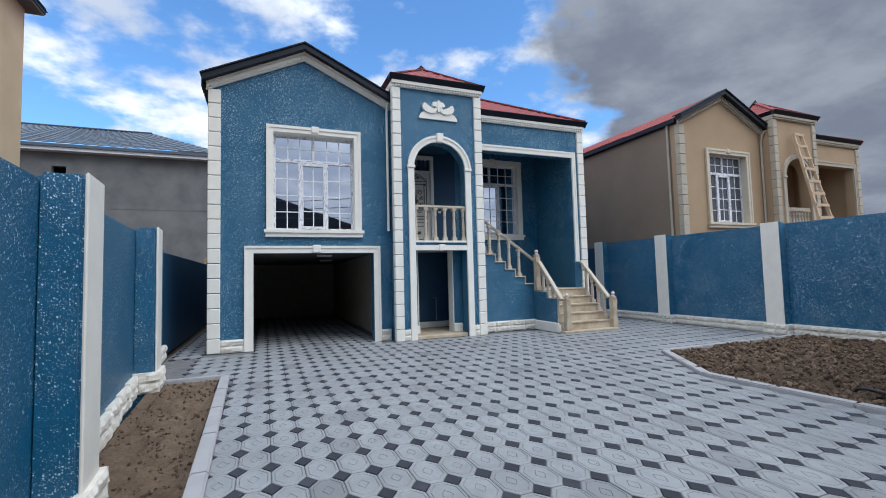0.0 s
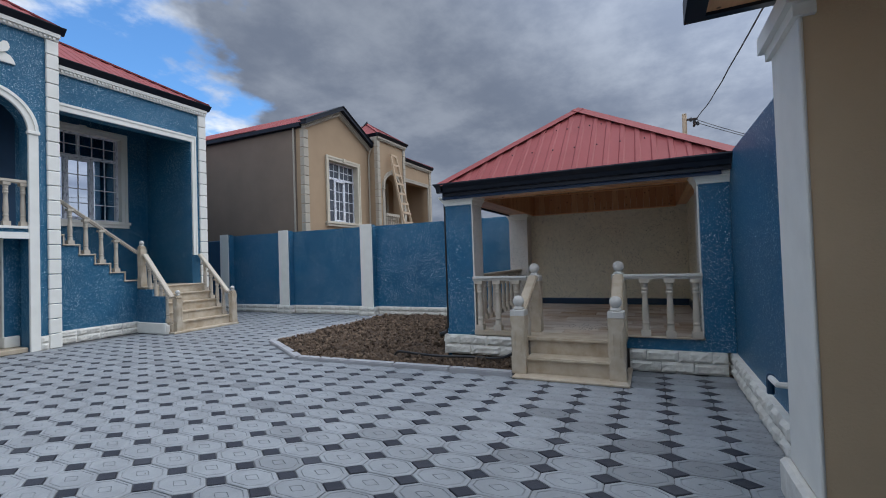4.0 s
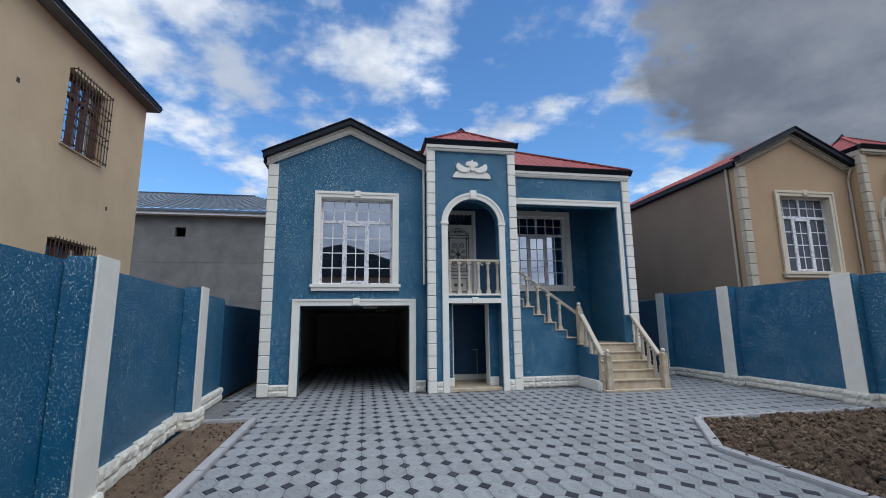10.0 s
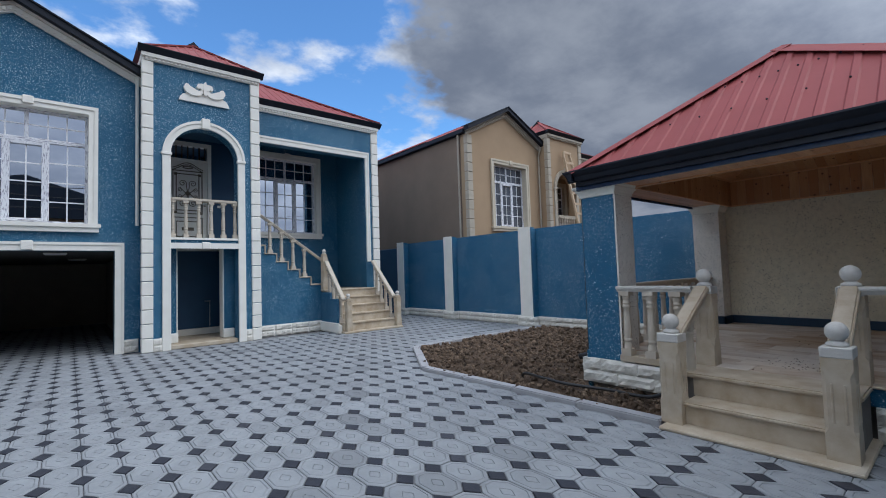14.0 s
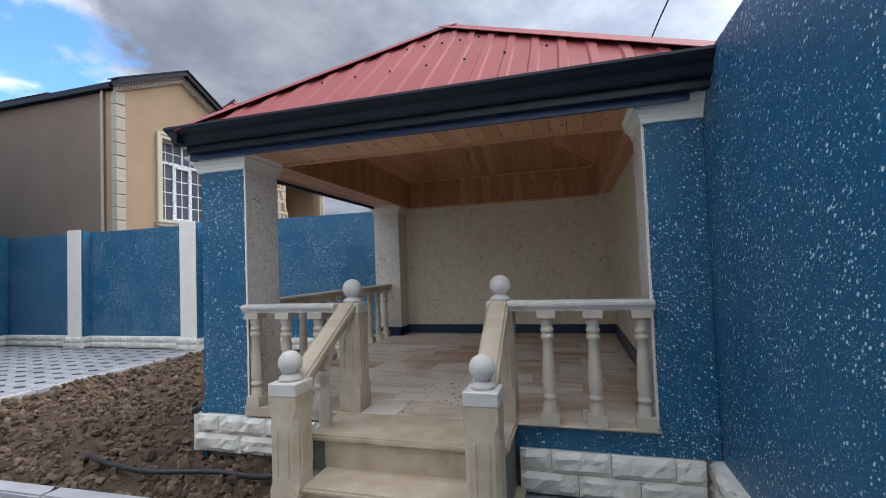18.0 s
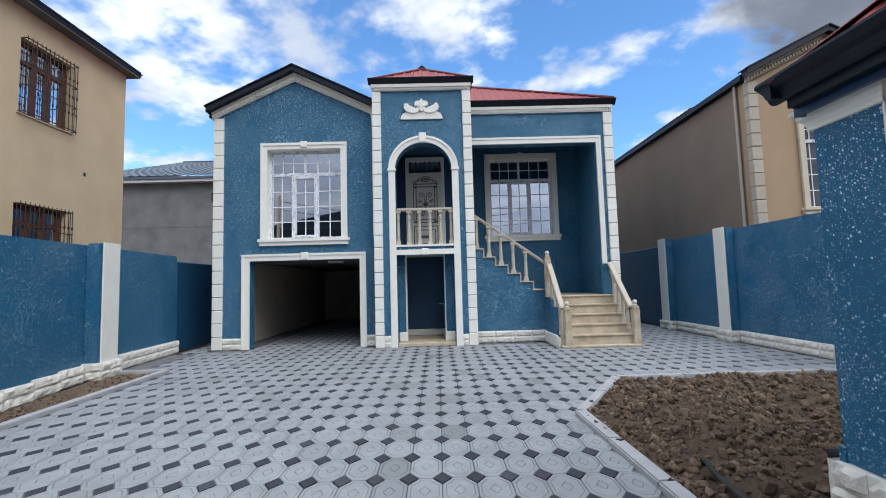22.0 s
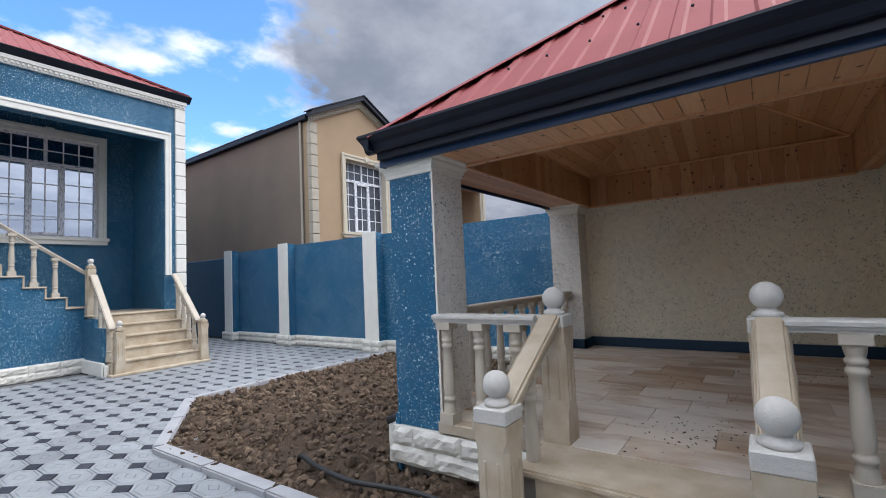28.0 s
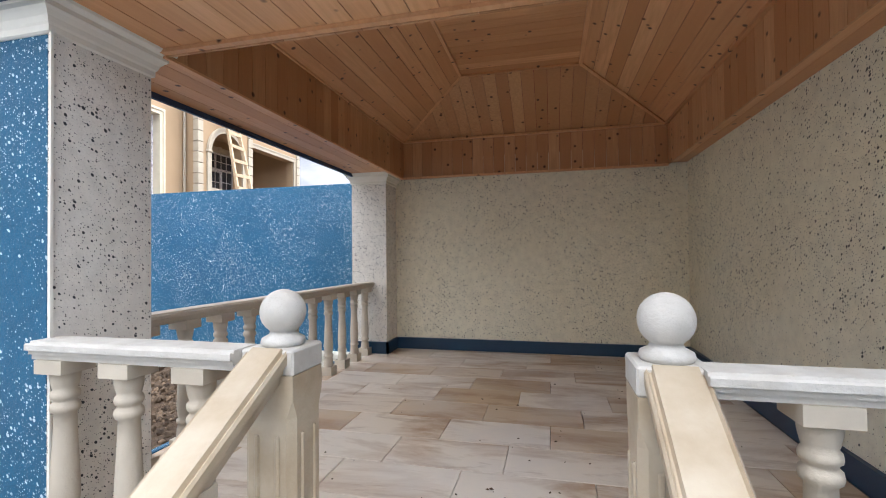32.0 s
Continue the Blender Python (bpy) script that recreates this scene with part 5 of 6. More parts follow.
part("leaf", prism_mesh([(5.035, 5.50), (5.095, 5.50), (5.105, 5.735), (5.085, 5.775), (5.065, 5.80), (5.045, 5.775), (5.025, 5.735)], "y", -0.495, -0.40), WHITE, orn)
# balcony railing
br = thing("balustrade", (5.075, -0.33, 2.345), "cream cast-stone balustrade across the arched balcony", "balustrade")
part("rail", soft_box(-0.66, 0.66, -0.065, 0.065, 0.80, 0.86, 0.012, 2), BALUSTER_MAT, br)
for i in range(6):
    baluster(br, (-0.62 + i * 0.248, 0, 0.0), 0.80, 0.95)

# ---- entrance stair ----
st = thing("staircase", (7.95, -1.25, 0), "limestone entrance stair in two flights with blue stucco flanks", "staircase")


def sp(name, bm, mat, label=""):
    bmesh.ops.translate(bm, verts=bm.verts, vec=Vector((-7.95, 1.25, 0)))
    return part(name, bm, mat, st, label)


RISE, RUN, SY = 0.203, 0.235, -1.27
sp("base_slab", soft_box(7.92, 9.63, SY - 0.02, -0.0, 0.0, 0.05, 0.01), STONE)
for i in range(5):
    y0, z1 = SY + 0.12 + i * RUN, 0.05 + (i + 1) * RISE
    if i < 4:
        sp("tread", soft_box(7.97, 9.545, y0 - 0.03, y0 + RUN + 0.02, z1 - 0.035, z1, 0.012, 2), STONE)
    cuts = [8.0, 8.52, 9.06, 9.48]
    for a, b in zip(cuts, cuts[1:]):
        sp("riser", boxes((a + 0.001, b - 0.001, y0, y0 + 0.02, z1 - RISE, z1 - 0.036)), STONE)
    sp("flank_block", soft_box(7.955, 8.0, y0 - 0.02, y0 + RUN - 0.021, 0.05 if i == 0 else z1 - RISE - 0.03, z1 - 0.036, 0.008), STONE)
    sp("core", boxes((8.0, 9.48, y0 + 0.021, y0 + RUN, 0.05, z1 - 0.036)), PLINTH_RAW)
LZ = 0.05 + 5 * RISE
LY = SY + 0.12 + 4 * RUN
sp("landing", soft_box(7.90, 9.448, LY - 0.03, 2.055, LZ - 0.035, LZ, 0.01), STONE)
sp("core", boxes((7.92, 9.29, 0.0, 2.05, 0.0, LZ - 0.036)), PLINTH_RAW)
sp("flank_wall", boxes((7.90, 7.954, -0.95, -0.002, 0.0, 0.84), (7.90, 7.954, -0.55, -0.002, 0.84, 1.0)), BLUE_FACADE)
sp("plinth", soft_box(7.85, 7.899, -1.10, -0.06, 0.0, 0.25, 0.015), WHITE)
sp("plinth", soft_box(7.86, 7.953, -1.10, -0.96, 0.0, 0.20, 0.01), WHITE)
xs = [7.92, 7.626, 7.328, 7.03, 6.742, 6.46, 6.17]
body = bmesh.new()
for i, (a, b) in enumerate(zip(xs, xs[1:])):
    z1 = LZ + 0.165 + i * 0.2025
    sp("tread", soft_box(b - 0.015, a + 0.02, -0.04, 2.05, z1 - 0.03, z1, 0.008), STONE)
    box(body, b, a, 0.0, 2.04, 0.0, z1 - 0.031)
    sp("string_cap", boxes((a - 0.004, a + 0.022, -0.02, 0.012, z1 - 0.20 if i else LZ, z1 - 0.031)), STONE)
sp("stair_wall", weld(body), BLUE_FACADE)

# stair railings
lr = thing("stair_railing", (8.0, -1.15, 0.05), "cream stone stair railing with turned balusters and ball-topped posts", "railing", "stair railings")


def railing(parent, origin, x, y0, z0, y1, z1, count, hgt):
    part("handrail", rail_mesh(Vector((x, y0, z0 + hgt)) - origin, Vector((x, y1, z1 + hgt)) - origin, 0.12, 0.07), BALUSTER_MAT, parent)
    for i in range(count):
        f = (i + 0.8) / (count + 0.6)
        y = y0 + (y1 - y0) * f
        step_z = 0.05 + RISE * (1 + int((y - SY - 0.12) / RUN))
        base = min(step_z, LZ)
        top_z = z0 + (z1 - z0) * f + hgt - 0.03
        baluster(parent, Vector((x, y, base)) - origin, round(top_z - base, 2), 1.05)


o = Vector((8.0, -1.15, 0.05))
newel(lr, Vector((8.075, -1.19, 0.05)) - o, 0.15, 0.80, BALL_SMALL, False)
newel(lr, Vector((7.98, -0.07, LZ)) - o, 0.14, 0.95, BALL_SMALL, False)
railing(lr, o, 8.0, -1.10, 0.05, -0.15, LZ - 0.02, 4, 0.76)
rr = thing("stair_railing", (9.50, -1.15, 0.05), "cream stone stair railing ending at the porch pillar", "railing", "stair railings")
o = Vector((9.50, -1.15, 0.05))
newel(rr, Vector((9.53, -1.19, 0.05)) - o, 0.15, 0.80, BALL_SMALL, False)
railing(rr, o, 9.48, -1.10, 0.05, -0.06, LZ - 0.02, 4, 0.76)
ur = thing("stair_railing", (7.9, 0.02, LZ), "cream stone railing of the upper flight with turned balusters", "railing", "stair railings")
o = Vector((7.9, 0.02, LZ))
part("handrail", rail_mesh(Vector((7.93, 0.03, LZ + 0.80)) - o, Vector((6.27, 0.03, LZ + 1.98)) - o, 0.10, 0.06), BALUSTER_MAT, ur)
for i in range(5):
    x = (xs[i + 1] + xs[i + 2]) / 2 if i < 4 else 6.31
    z1 = LZ + 0.165 + (i + 1) * 0.2025
    topz = LZ + 0.80 + (7.93 - x) * 1.18 / 1.66 - 0.03
    baluster(ur, Vector((x, 0.03, z1)) - o, round(topz - z1, 2), 1.0)

# ---- summer house ----
gz = thing("summer_house", (7.6, -9.9, 0), "open pavilion with blue columns, pine ceiling and red hip roof", "pavilion")


def gp(name, bm, mat, label="", smooth=False):
    bmesh.ops.translate(bm, verts=bm.verts, vec=Vector((-7.6, 9.9, 0)))
    return part(name, bm, mat, gz, label, smooth)


FZ = 0.43
gp("floor_slab", boxes((7.69, 11.6, -11.7, -8.14, 0.0, FZ - 0.02)), PLINTH_RAW)
gp("footing", boxes((7.66, 7.74, -9.33, -8.08, -0.04, 0.09)), PLINTH_RAW)
gp("back_wall", boxes((11.33, 11.60, -11.58, -8.10, 0.0, 2.58)), CREAM)
gp("right_wall", boxes((7.70, 11.60, -11.80, -11.58, 0.0, 2.60)), CREAM)
gp("skirting", boxes((11.30, 11.329, -11.579, -8.52, FZ, 0.555), (8.07, 11.30, -11.579, -11.553, FZ, 0.555)), BLUE_SKIRT, "dark blue glossy skirting")
gp("skirting", boxes((10.98, 11.012, -8.53, -8.11, FZ, 0.555), (10.98, 11.33, -8.53, -8.501, FZ, 0.555)), BLUE_SKIRT)


def column(y0, y1, x0, x1, z0, blue_side, inner):
    """A square pavilion column: blue outside, flecked white inside, with a stepped capital."""
    c = new("column")
    c.parent = gz
    c.location = ((x0 + x1) / 2 - 7.6, (y0 + y1) / 2 + 9.9, z0)
    w, d, h = (x1 - x0) / 2, (y1 - y0) / 2, 2.31 - z0
    part("shaft", soft_box(-w, w, -d, d, 0, h, 0.012, 2), BLUE, c)
    for a in inner:
        if a == "-y":
            bm = boxes((-w - 0.003, w + 0.003, -d - 0.006, -d + 0.004, 0.07, h))
        elif a == "+y":
            bm = boxes((-w - 0.003, w + 0.003, d - 0.004, d + 0.006, 0.07, h))
        elif a == "+x":
            bm = boxes((w - 0.004, w + 0.006, -d - 0.004, d + 0.004, 0.07, h))
        else:
            bm = boxes((-w - 0.006, -w + 0.004, -d - 0.004, d + 0.004, 0.07, h))
        part("inner_face", bm, WHITE_SPOT, c, "white stucco flecked with dark grains")
    bm = bmesh.new()
    rings = []
    for e, z in ((0.008, -0.035), (0.016, -0.03), (0.016, -0.008), (0.022, 0.0), (0.028, 0.018), (0.042, 0.034), (0.052, 0.042), (0.052, 0.06), (0.058, 0.064), (0.074, 0.072), (0.078, 0.082), (0.078, 0.10)):
        rings.append([bm.verts.new((sx * (w + e), sy * (d + e), h + z)) for sx, sy in ((-1, -1), (1, -1), (1, 1), (-1, 1))])
    for p, q in zip(rings, rings[1:]):
        for i in range(4):
            bm.faces.new((p[i], p[(i + 1) % 4], q[(i + 1) % 4], q[i]))
    bm.faces.new(rings[0][::-1])
    bm.faces.new(rings[-1])
    part("capital", bm, WHITE, c, "stepped white capital")
    return c


column(-8.54, -8.11, 7.63, 8.03, 0.34, True, ("-y", "+x"))
column(-11.793, -11.46, 7.63, 8.03, 0.28, True, ("+y", "+x"))
column(-8.50, -8.11, 11.01, 11.34, FZ, False, ("-y", "-x", "+y"))
for y in (-8.56, -11.458):
    gp("edge_trim", boxes((7.622, 7.631, y + 0.004, y + 0.012, FZ, 2.29)), WHITE)
gp("blue_band", boxes((7.615, 7.70, -11.78, -10.60, 0.27, 0.415)), BLUE)
gp("side_band", boxes((7.62, 11.33, -8.14, -8.10, 0.0, FZ)), BLUE)
gp("floor_edge", soft_box(7.575, 7.70, -11.47, -10.62, 0.415, FZ + 0.004, 0.006), STONE)
gp("floor_edge", soft_box(7.575, 7.70, -9.36, -8.545, 0.36, FZ + 0.004, 0.006), STONE)
# split stone foot of the front
for y0, n, w, z0, cs, hh in ((-8.06, 3, 0.43, 0.07, 2, 0.14), (-10.63, 3, 0.355, 0.0, 2, 0.135)):
    for c in range(cs):
        lim = y0 - n * w
        y = y0
        i = 0
        while y > lim + 0.01:
            ww = min(w * (0.55 if (c % 2 and i == 0) else 1.0), y - lim)
            o = part("stone_block", rock_mesh(ww - 0.004, 0.085, hh - 0.004, (i + c) % 4), None, gz)
            o.rotation_euler = (0, 0, radians(-90))
            o.location = (7.65 - 7.6, y + 9.9, z0 + c * hh)
            y -= ww
            i += 1
for c in range(2):
    for i in range(4):
        o = part("stone_block", rock_mesh(0.42, 0.06, 0.136, (i + c) % 4), None, gz)
        o.rotation_euler = (0, 0, radians(180))
        o.location = (8.0 + i * 0.424 - 7.6, -8.10 + 9.9, 0.07 + c * 0.14)
# steps
gp("base_slab", soft_box(6.74, 7.60, -10.66, -9.33, 0.0, 0.03, 0.008), STONE)
gp("riser", boxes((6.96, 6.98, -10.50, -9.46, 0.03, 0.19)), STONE)
gp("step_body", boxes((6.98, 7.58, -10.60, -9.36, 0.03, 0.19)), PLINTH_RAW)
gp("tread", soft_box(6.92, 7.24, -10.50, -9.46, 0.19, 0.225, 0.012, 2), STONE)
gp("riser", boxes((7.20, 7.22, -10.50, -9.46, 0.225, 0.39)), STONE)
gp("step_body", boxes((7.22, 7.60, -10.60, -9.36, 0.19, 0.39)), PLINTH_RAW)
gp("tread", soft_box(7.16, 7.60, -10.62, -9.35, 0.39, FZ + 0.002, 0.012, 2), STONE)
# floor tiles
random.seed(8)
slab = {}
x = 7.605
row = 0
while x < 11.29:
    x2 = min(x + 0.33, 11.30)
    y, stop = (-8.545, -11.455) if row == 0 else (-8.15, -11.55)
    first = True
    while y > stop + 0.01:
        ww = 0.62 if not first else (0.62, 0.22, 0.42)[row % 3]
        y2 = max(y - ww, stop)
        key = (round(x2 - x, 3), round(y - y2, 3))
        if key not in slab:
            bm = soft_box(0, key[0] - 0.003, -key[1] + 0.003, 0, 0, 0.022, 0.002)
            slab[key] = link_mesh("floor_tile", bm, TRAVERTINE)
        o = part("floor_tile", slab[key], None, gz)
        o.location = (x - 7.6, y + 9.9, FZ - 0.022 + random.uniform(-0.0006, 0.0006))
        y = y2
        first = False
    x = x2
    row += 1
# roof
e0x, e1x, e0y, e1y, ez = 7.40, 11.86, -11.92, -8.11, 2.565
r0, r1, ry, rz = 8.90, 10.35, -9.95, 3.82


def folded_cap(a, b):
    """A folded metal strip over a hip or ridge: one wing down each side of the line from a to b."""
    a, b = Vector(a), Vector(b)
    d = (b - a).normalized()
    out = Vector((0, 0, 1)) - d * d.z
    out.normalize()
    side = d.cross(out).normalized()
    bm = bmesh.new()
    drop = 0.60 if abs(d.z) < 0.01 else 0.44
    for k in (-1, 1):
        wing = (side * k - out * drop).normalized()
        up = wing.cross(d) * k
        up = up if up.z > 0 else -up
        lift = out * 0.024
        lo = [a + lift, b + lift, b + lift + wing * 0.15, a + lift + wing * 0.15]
        v0 = [bm.verts.new(p) for p in lo]
        v1 = [bm.verts.new(p + up * 0.005) for p in lo]
        bm.faces.new(v0)
        bm.faces.new(v1[::-1])
        for i in range(4):
            bm.faces.new((v0[i], v1[i], v1[(i + 1) % 4], v0[(i + 1) % 4]))
    return bm


def gr(corners):
    sheet_roof("roof_sheet", gz, [Vector(c) - Vector((7.6, -9.9, 0)) for c in corners], RED, 0.19, 0.015)


gr([(e0x, e0y, ez), (e0x, e1y, ez), (r0, ry, rz), (r0, ry, rz)])
gr([(e0x, e1y, ez), (e1x, e1y, ez), (r1, ry, rz), (r0, ry, rz)])
gr([(e1x, e1y, ez), (e1x, e0y, ez), (r1, ry, rz), (r1, ry, rz)])
gr([(e1x, e0y, ez), (e0x, e0y, ez), (r0, ry, rz), (r1, ry, rz)])
for a, b in (((e0x, e1y, ez), (r0, ry, rz)), ((e0x, e0y, ez), (r0, ry, rz)), ((e1x, e1y, ez), (r1, ry, rz)), ((r0, ry, rz), (r1, ry, rz))):
    gp("ridge_cap", folded_cap(a, b), RED)
bm = bmesh.new()
rnd = random.Random(4)
for i in range(9):
    for f in (0.3, 0.62):
        yy = e0y + (e1y - e0y) * (f / 2 + (1 - f) * (i + 0.5) / 9)
        p = Vector((e0x + (r0 - e0x) * f, yy, ez + (rz - ez) * f + 0.03))
        bmesh.ops.create_icosphere(bm, subdivisions=1, radius=0.011, matrix=Matrix.Translation(p))
gp("roof_screws", bm, GUTTER)
gut = [(0.0, 0.0), (0.0, 0.115), (-0.125, 0.125), (-0.128, 0.108), (-0.095, 0.075), (-0.065, 0.055), (-0.045, 0.012), (-0.03, 0.0)]
gp("gutter", prism_mesh([(e1y + 0.04 - a, ez - 0.11 + b) for a, b in [(0.11 + u, v) for u, v in gut]], "x", e0x - 0.06, e1x), GUTTER)
bm = bmesh.new()
prism(bm, [(e0x + 0.05 + a, ez - 0.115 + b) for a, b in gut], "y", e0y, e1y + 0.03)
gp("gutter", bm, GUTTER)
gp("fascia", boxes((e0x + 0.052, e0x + 0.11, e0y + 0.05, e1y - 0.05, 2.40, 2.56)), GUTTER)
gp("fascia", boxes((e0x + 0.11, 11.6, e1y - 0.12, e1y - 0.05, 2.40, 2.56)), GUTTER)
gp("flashing", boxes((7.52, 7.55, -11.70, -8.12, 2.36, 2.47), (7.53, 11.6, -8.14, -8.12, 2.36, 2.47)), NAVY, "blue painted flashing strip")
# pine ceiling: soffit, upright bands, slopes and a level field, board by board
BT = 0.012


def boards(bm, u0, u1, width, place, seed):
    """Boards side by side from u0 to u1; place(u0, u1) gives the four corners of one."""
    rnd = random.Random(seed)
    n = max(1, round(abs(u1 - u0) / width))
    for i in range(n):
        a, b = u0 + (u1 - u0) * i / n, u0 + (u1 - u0) * (i + 1) / n
        g = 0.0018 * (1 if b > a else -1)
        c = [Vector(p) for p in place(a + g, b - g)]
        nrm = (c[1] - c[0]).cross(c[-1] - c[0]).normalized() * BT
        lo, hi = [bm.verts.new(p) for p in c], [bm.verts.new(p + nrm) for p in c]
        bm.faces.new(lo)
        bm.faces.new(hi[::-1])
        for k in range(len(c)):
            bm.faces.new((lo[k], hi[k], hi[(k + 1) % len(c)], lo[(k + 1) % len(c)]))


SZ, BZ, TZ = 2.405, 2.79, 3.15
ix0, ix1, iy0, iy1 = 8.05, 11.32, -11.40, -8.60
fx0, fx1, fy0, fy1 = 8.90, 10.47, -10.52, -9.45


def ceiling_piece(name, bm, mat):
    bmesh.ops.translate(bm, verts=bm.verts, vec=Vector((-7.6, 9.9, 0)))
    return part(name, bm, mat, gz, "varnished knotty pine boarding")


bm = bmesh.new()
boards(bm, -11.70, -8.14, 0.115, lambda a, b: [(7.53, a, SZ), (7.53, b, SZ), (ix0, b, SZ), (ix0, a, SZ)], 1)
ceiling_piece("front_soffit", bm, WOOD_X)
bm = bmesh.new()
boards(bm, iy1, -8.14, 0.11, lambda a, b: [(ix0 + 0.002, a, SZ), (ix0 + 0.002, b, SZ), (ix1, b, SZ), (ix1, a, SZ)], 2)
boards(bm, -11.58, iy0, 0.09, lambda a, b: [(ix0 + 0.002, a, SZ), (ix0 + 0.002, b, SZ), (ix1, b, SZ), (ix1, a, SZ)], 3)
ceiling_piece("side_soffit", bm, WOOD_X)
bm = bmesh.new()
boards(bm, ix0, ix1, 0.115, lambda a, b: [(a, iy1, SZ - 0.03), (b, iy1, SZ - 0.03), (b, iy1, BZ), (a, iy1, BZ)], 4)
boards(bm, ix0, ix1, 0.115, lambda a, b: [(a, iy0, SZ - 0.03), (b, iy0, SZ - 0.03), (b, iy0, BZ), (a, iy0, BZ)], 5)
boards(bm, iy0, iy1, 0.115, lambda a, b: [(ix0 + 0.012, a, SZ - 0.03), (ix0 + 0.012, b, SZ - 0.03), (ix0 + 0.012, b, BZ), (ix0 + 0.012, a, BZ)], 6)
boards(bm, iy0, iy1, 0.115, lambda a, b: [(ix1 - 0.014, a, SZ - 0.03), (ix1 - 0.014, b, SZ - 0.03), (ix1 - 0.014, b, BZ), (ix1 - 0.014, a, BZ)], 7)
ceiling_piece("upright_band", bm, WOOD_Z_SHADED)


def slope_rows(bm, lo_a, lo_b, hi_a, hi_b, n, seed):
    """Boards laid level up a slope, cut off along the hips."""
    lo_a, lo_b, hi_a, hi_b = (Vector(p) for p in (lo_a, lo_b, hi_a, hi_b))
    boards(bm, 0.0, 1.0, 1.0 / n, lambda a, b: [lo_a.lerp(hi_a, a), lo_b.lerp(hi_b, a), lo_b.lerp(hi_b, b), lo_a.lerp(hi_a, b)], seed)


bm = bmesh.new()
slope_rows(bm, (ix0, iy1, BZ), (ix1, iy1, BZ), (fx0, fy1, TZ), (fx1, fy1, TZ), 8, 8)
slope_rows(bm, (ix0, iy0, BZ), (ix1, iy0, BZ), (fx0, fy0, TZ), (fx1, fy0, TZ), 8, 9)
ceiling_piece("long_slope", bm, WOOD_X)
bm = bmesh.new()


def hip_edge(y):
    t = min((y - iy0) / (fy0 - iy0), 1.0, (iy1 - y) / (iy1 - fy1))
    return max(t, 0.0)


for sx, (e, f) in enumerate(((ix1, fx1), (ix0, fx0))):
    boards(bm, iy0, iy1, 0.115, lambda a, b, e=e, f=f: [(e, a, BZ), (e, b, BZ), (e + (f - e) * hip_edge(b), b, BZ + (TZ - BZ) * hip_edge(b)), (e + (f - e) * hip_edge(a), a, BZ + (TZ - BZ) * hip_edge(a) + 0.0005)], 10 + sx)
ceiling_piece("end_slope", bm, WOOD_Z_SHADED)
bm = bmesh.new()
boards(bm, fx0, fx1, 0.11, lambda a, b: [(a, fy0, TZ), (b, fy0, TZ), (b, fy1, TZ), (a, fy1, TZ)], 12)
ceiling_piece("level_field", bm, WOOD_Y)
bm = bmesh.new()
for a, b in (((ix1, iy1, BZ), (fx1, fy1, TZ)), ((ix1, iy0, BZ), (fx1, fy0, TZ)), ((ix0, iy1, BZ), (fx0, fy1, TZ)), ((ix0, iy0, BZ), (fx0, fy0, TZ)), ((fx0, fy1, TZ), (fx1, fy1, TZ)),
             ((fx0, fy0, TZ), (fx1, fy0, TZ)), ((fx1, fy0, TZ), (fx1, fy1, TZ)), ((ix0, iy1 - 0.01, BZ), (ix1, iy1 - 0.01, BZ)), ((ix0, iy0 + 0.01, BZ), (ix1, iy0 + 0.01, BZ)), ((ix1 - 0.025, iy0, BZ), (ix1 - 0.025, iy1, BZ)),
             ((ix0 - 0.01, -11.44, SZ - 0.012), (ix0 - 0.01, -8.57, SZ - 0.012)), ((ix1 - 0.03, iy0, SZ - 0.03), (ix1 - 0.03, iy1, SZ - 0.03)), ((ix0, iy1 + 0.006, SZ - 0.025), (ix1, iy1 + 0.006, SZ - 0.025))):
    beam(bm, Vector(a) - Vector((0, 0, 0.006)), Vector(b) - Vector((0, 0, 0.006)), 0.032, 0.022)
ceiling_piece("batten", bm, WOOD_X)
gp("ceiling_back", boxes((8.80, 10.6, -10.65, -9.35, 3.20, 3.22), (7.54, 8.03, -11.75, -8.15, 2.43, 2.46)), GUTTER)
gp("downpipe", tube([(7.76, -8.05, 2.46), (7.78, -8.05, 2.36), (7.78, -8.055, 2.22), (7.78, -8.055, 0.42), (7.78, -8.0, 0.34), (7.71, -7.92, 0.31)], 0.035, 10), BLACK, "black plastic downpipe", True)

# railings of the summer house
fr = thing("balustrade", (7.62, -9.45, FZ), "whitewashed stone balustrade with ball-topped posts at the pavilion steps", "balustrade", "pavilion railings")
o = Vector((7.62, -9.45, FZ))
part("rail", rail_mesh((0, 0.11, 0.745), (0, 0.905, 0.745), 0.14, 0.062), BALL_MAT, fr)
for y in (-8.63, -8.90, -9.18):
    baluster(fr, Vector((7.62, y, FZ)) - o, 0.715, 1.0)
newel(fr, Vector((7.68, -9.43, FZ)) - o, 0.17, 0.775, BALL)
newel(fr, Vector((6.97, -9.385, 0.03)) - o, 0.18, 0.785, BALL)
part("stair_rail", rail_mesh(Vector((7.02, -9.40, 0.785)) - o, Vector((7.62, -9.43, 1.175)) - o, 0.14, 0.085), STONE, fr)
baluster(fr, Vector((7.30, -9.41, 0.225)) - o, 0.715, 0.95)
fr2 = thing("balustrade", (7.62, -10.55, FZ), "whitewashed stone balustrade with ball-topped posts beside the street wall", "balustrade", "pavilion railings")
o = Vector((7.62, -10.55, FZ))
part("rail", rail_mesh((0, -0.915, 0.745), (0, -0.04, 0.745), 0.14, 0.062), BALL_MAT, fr2)
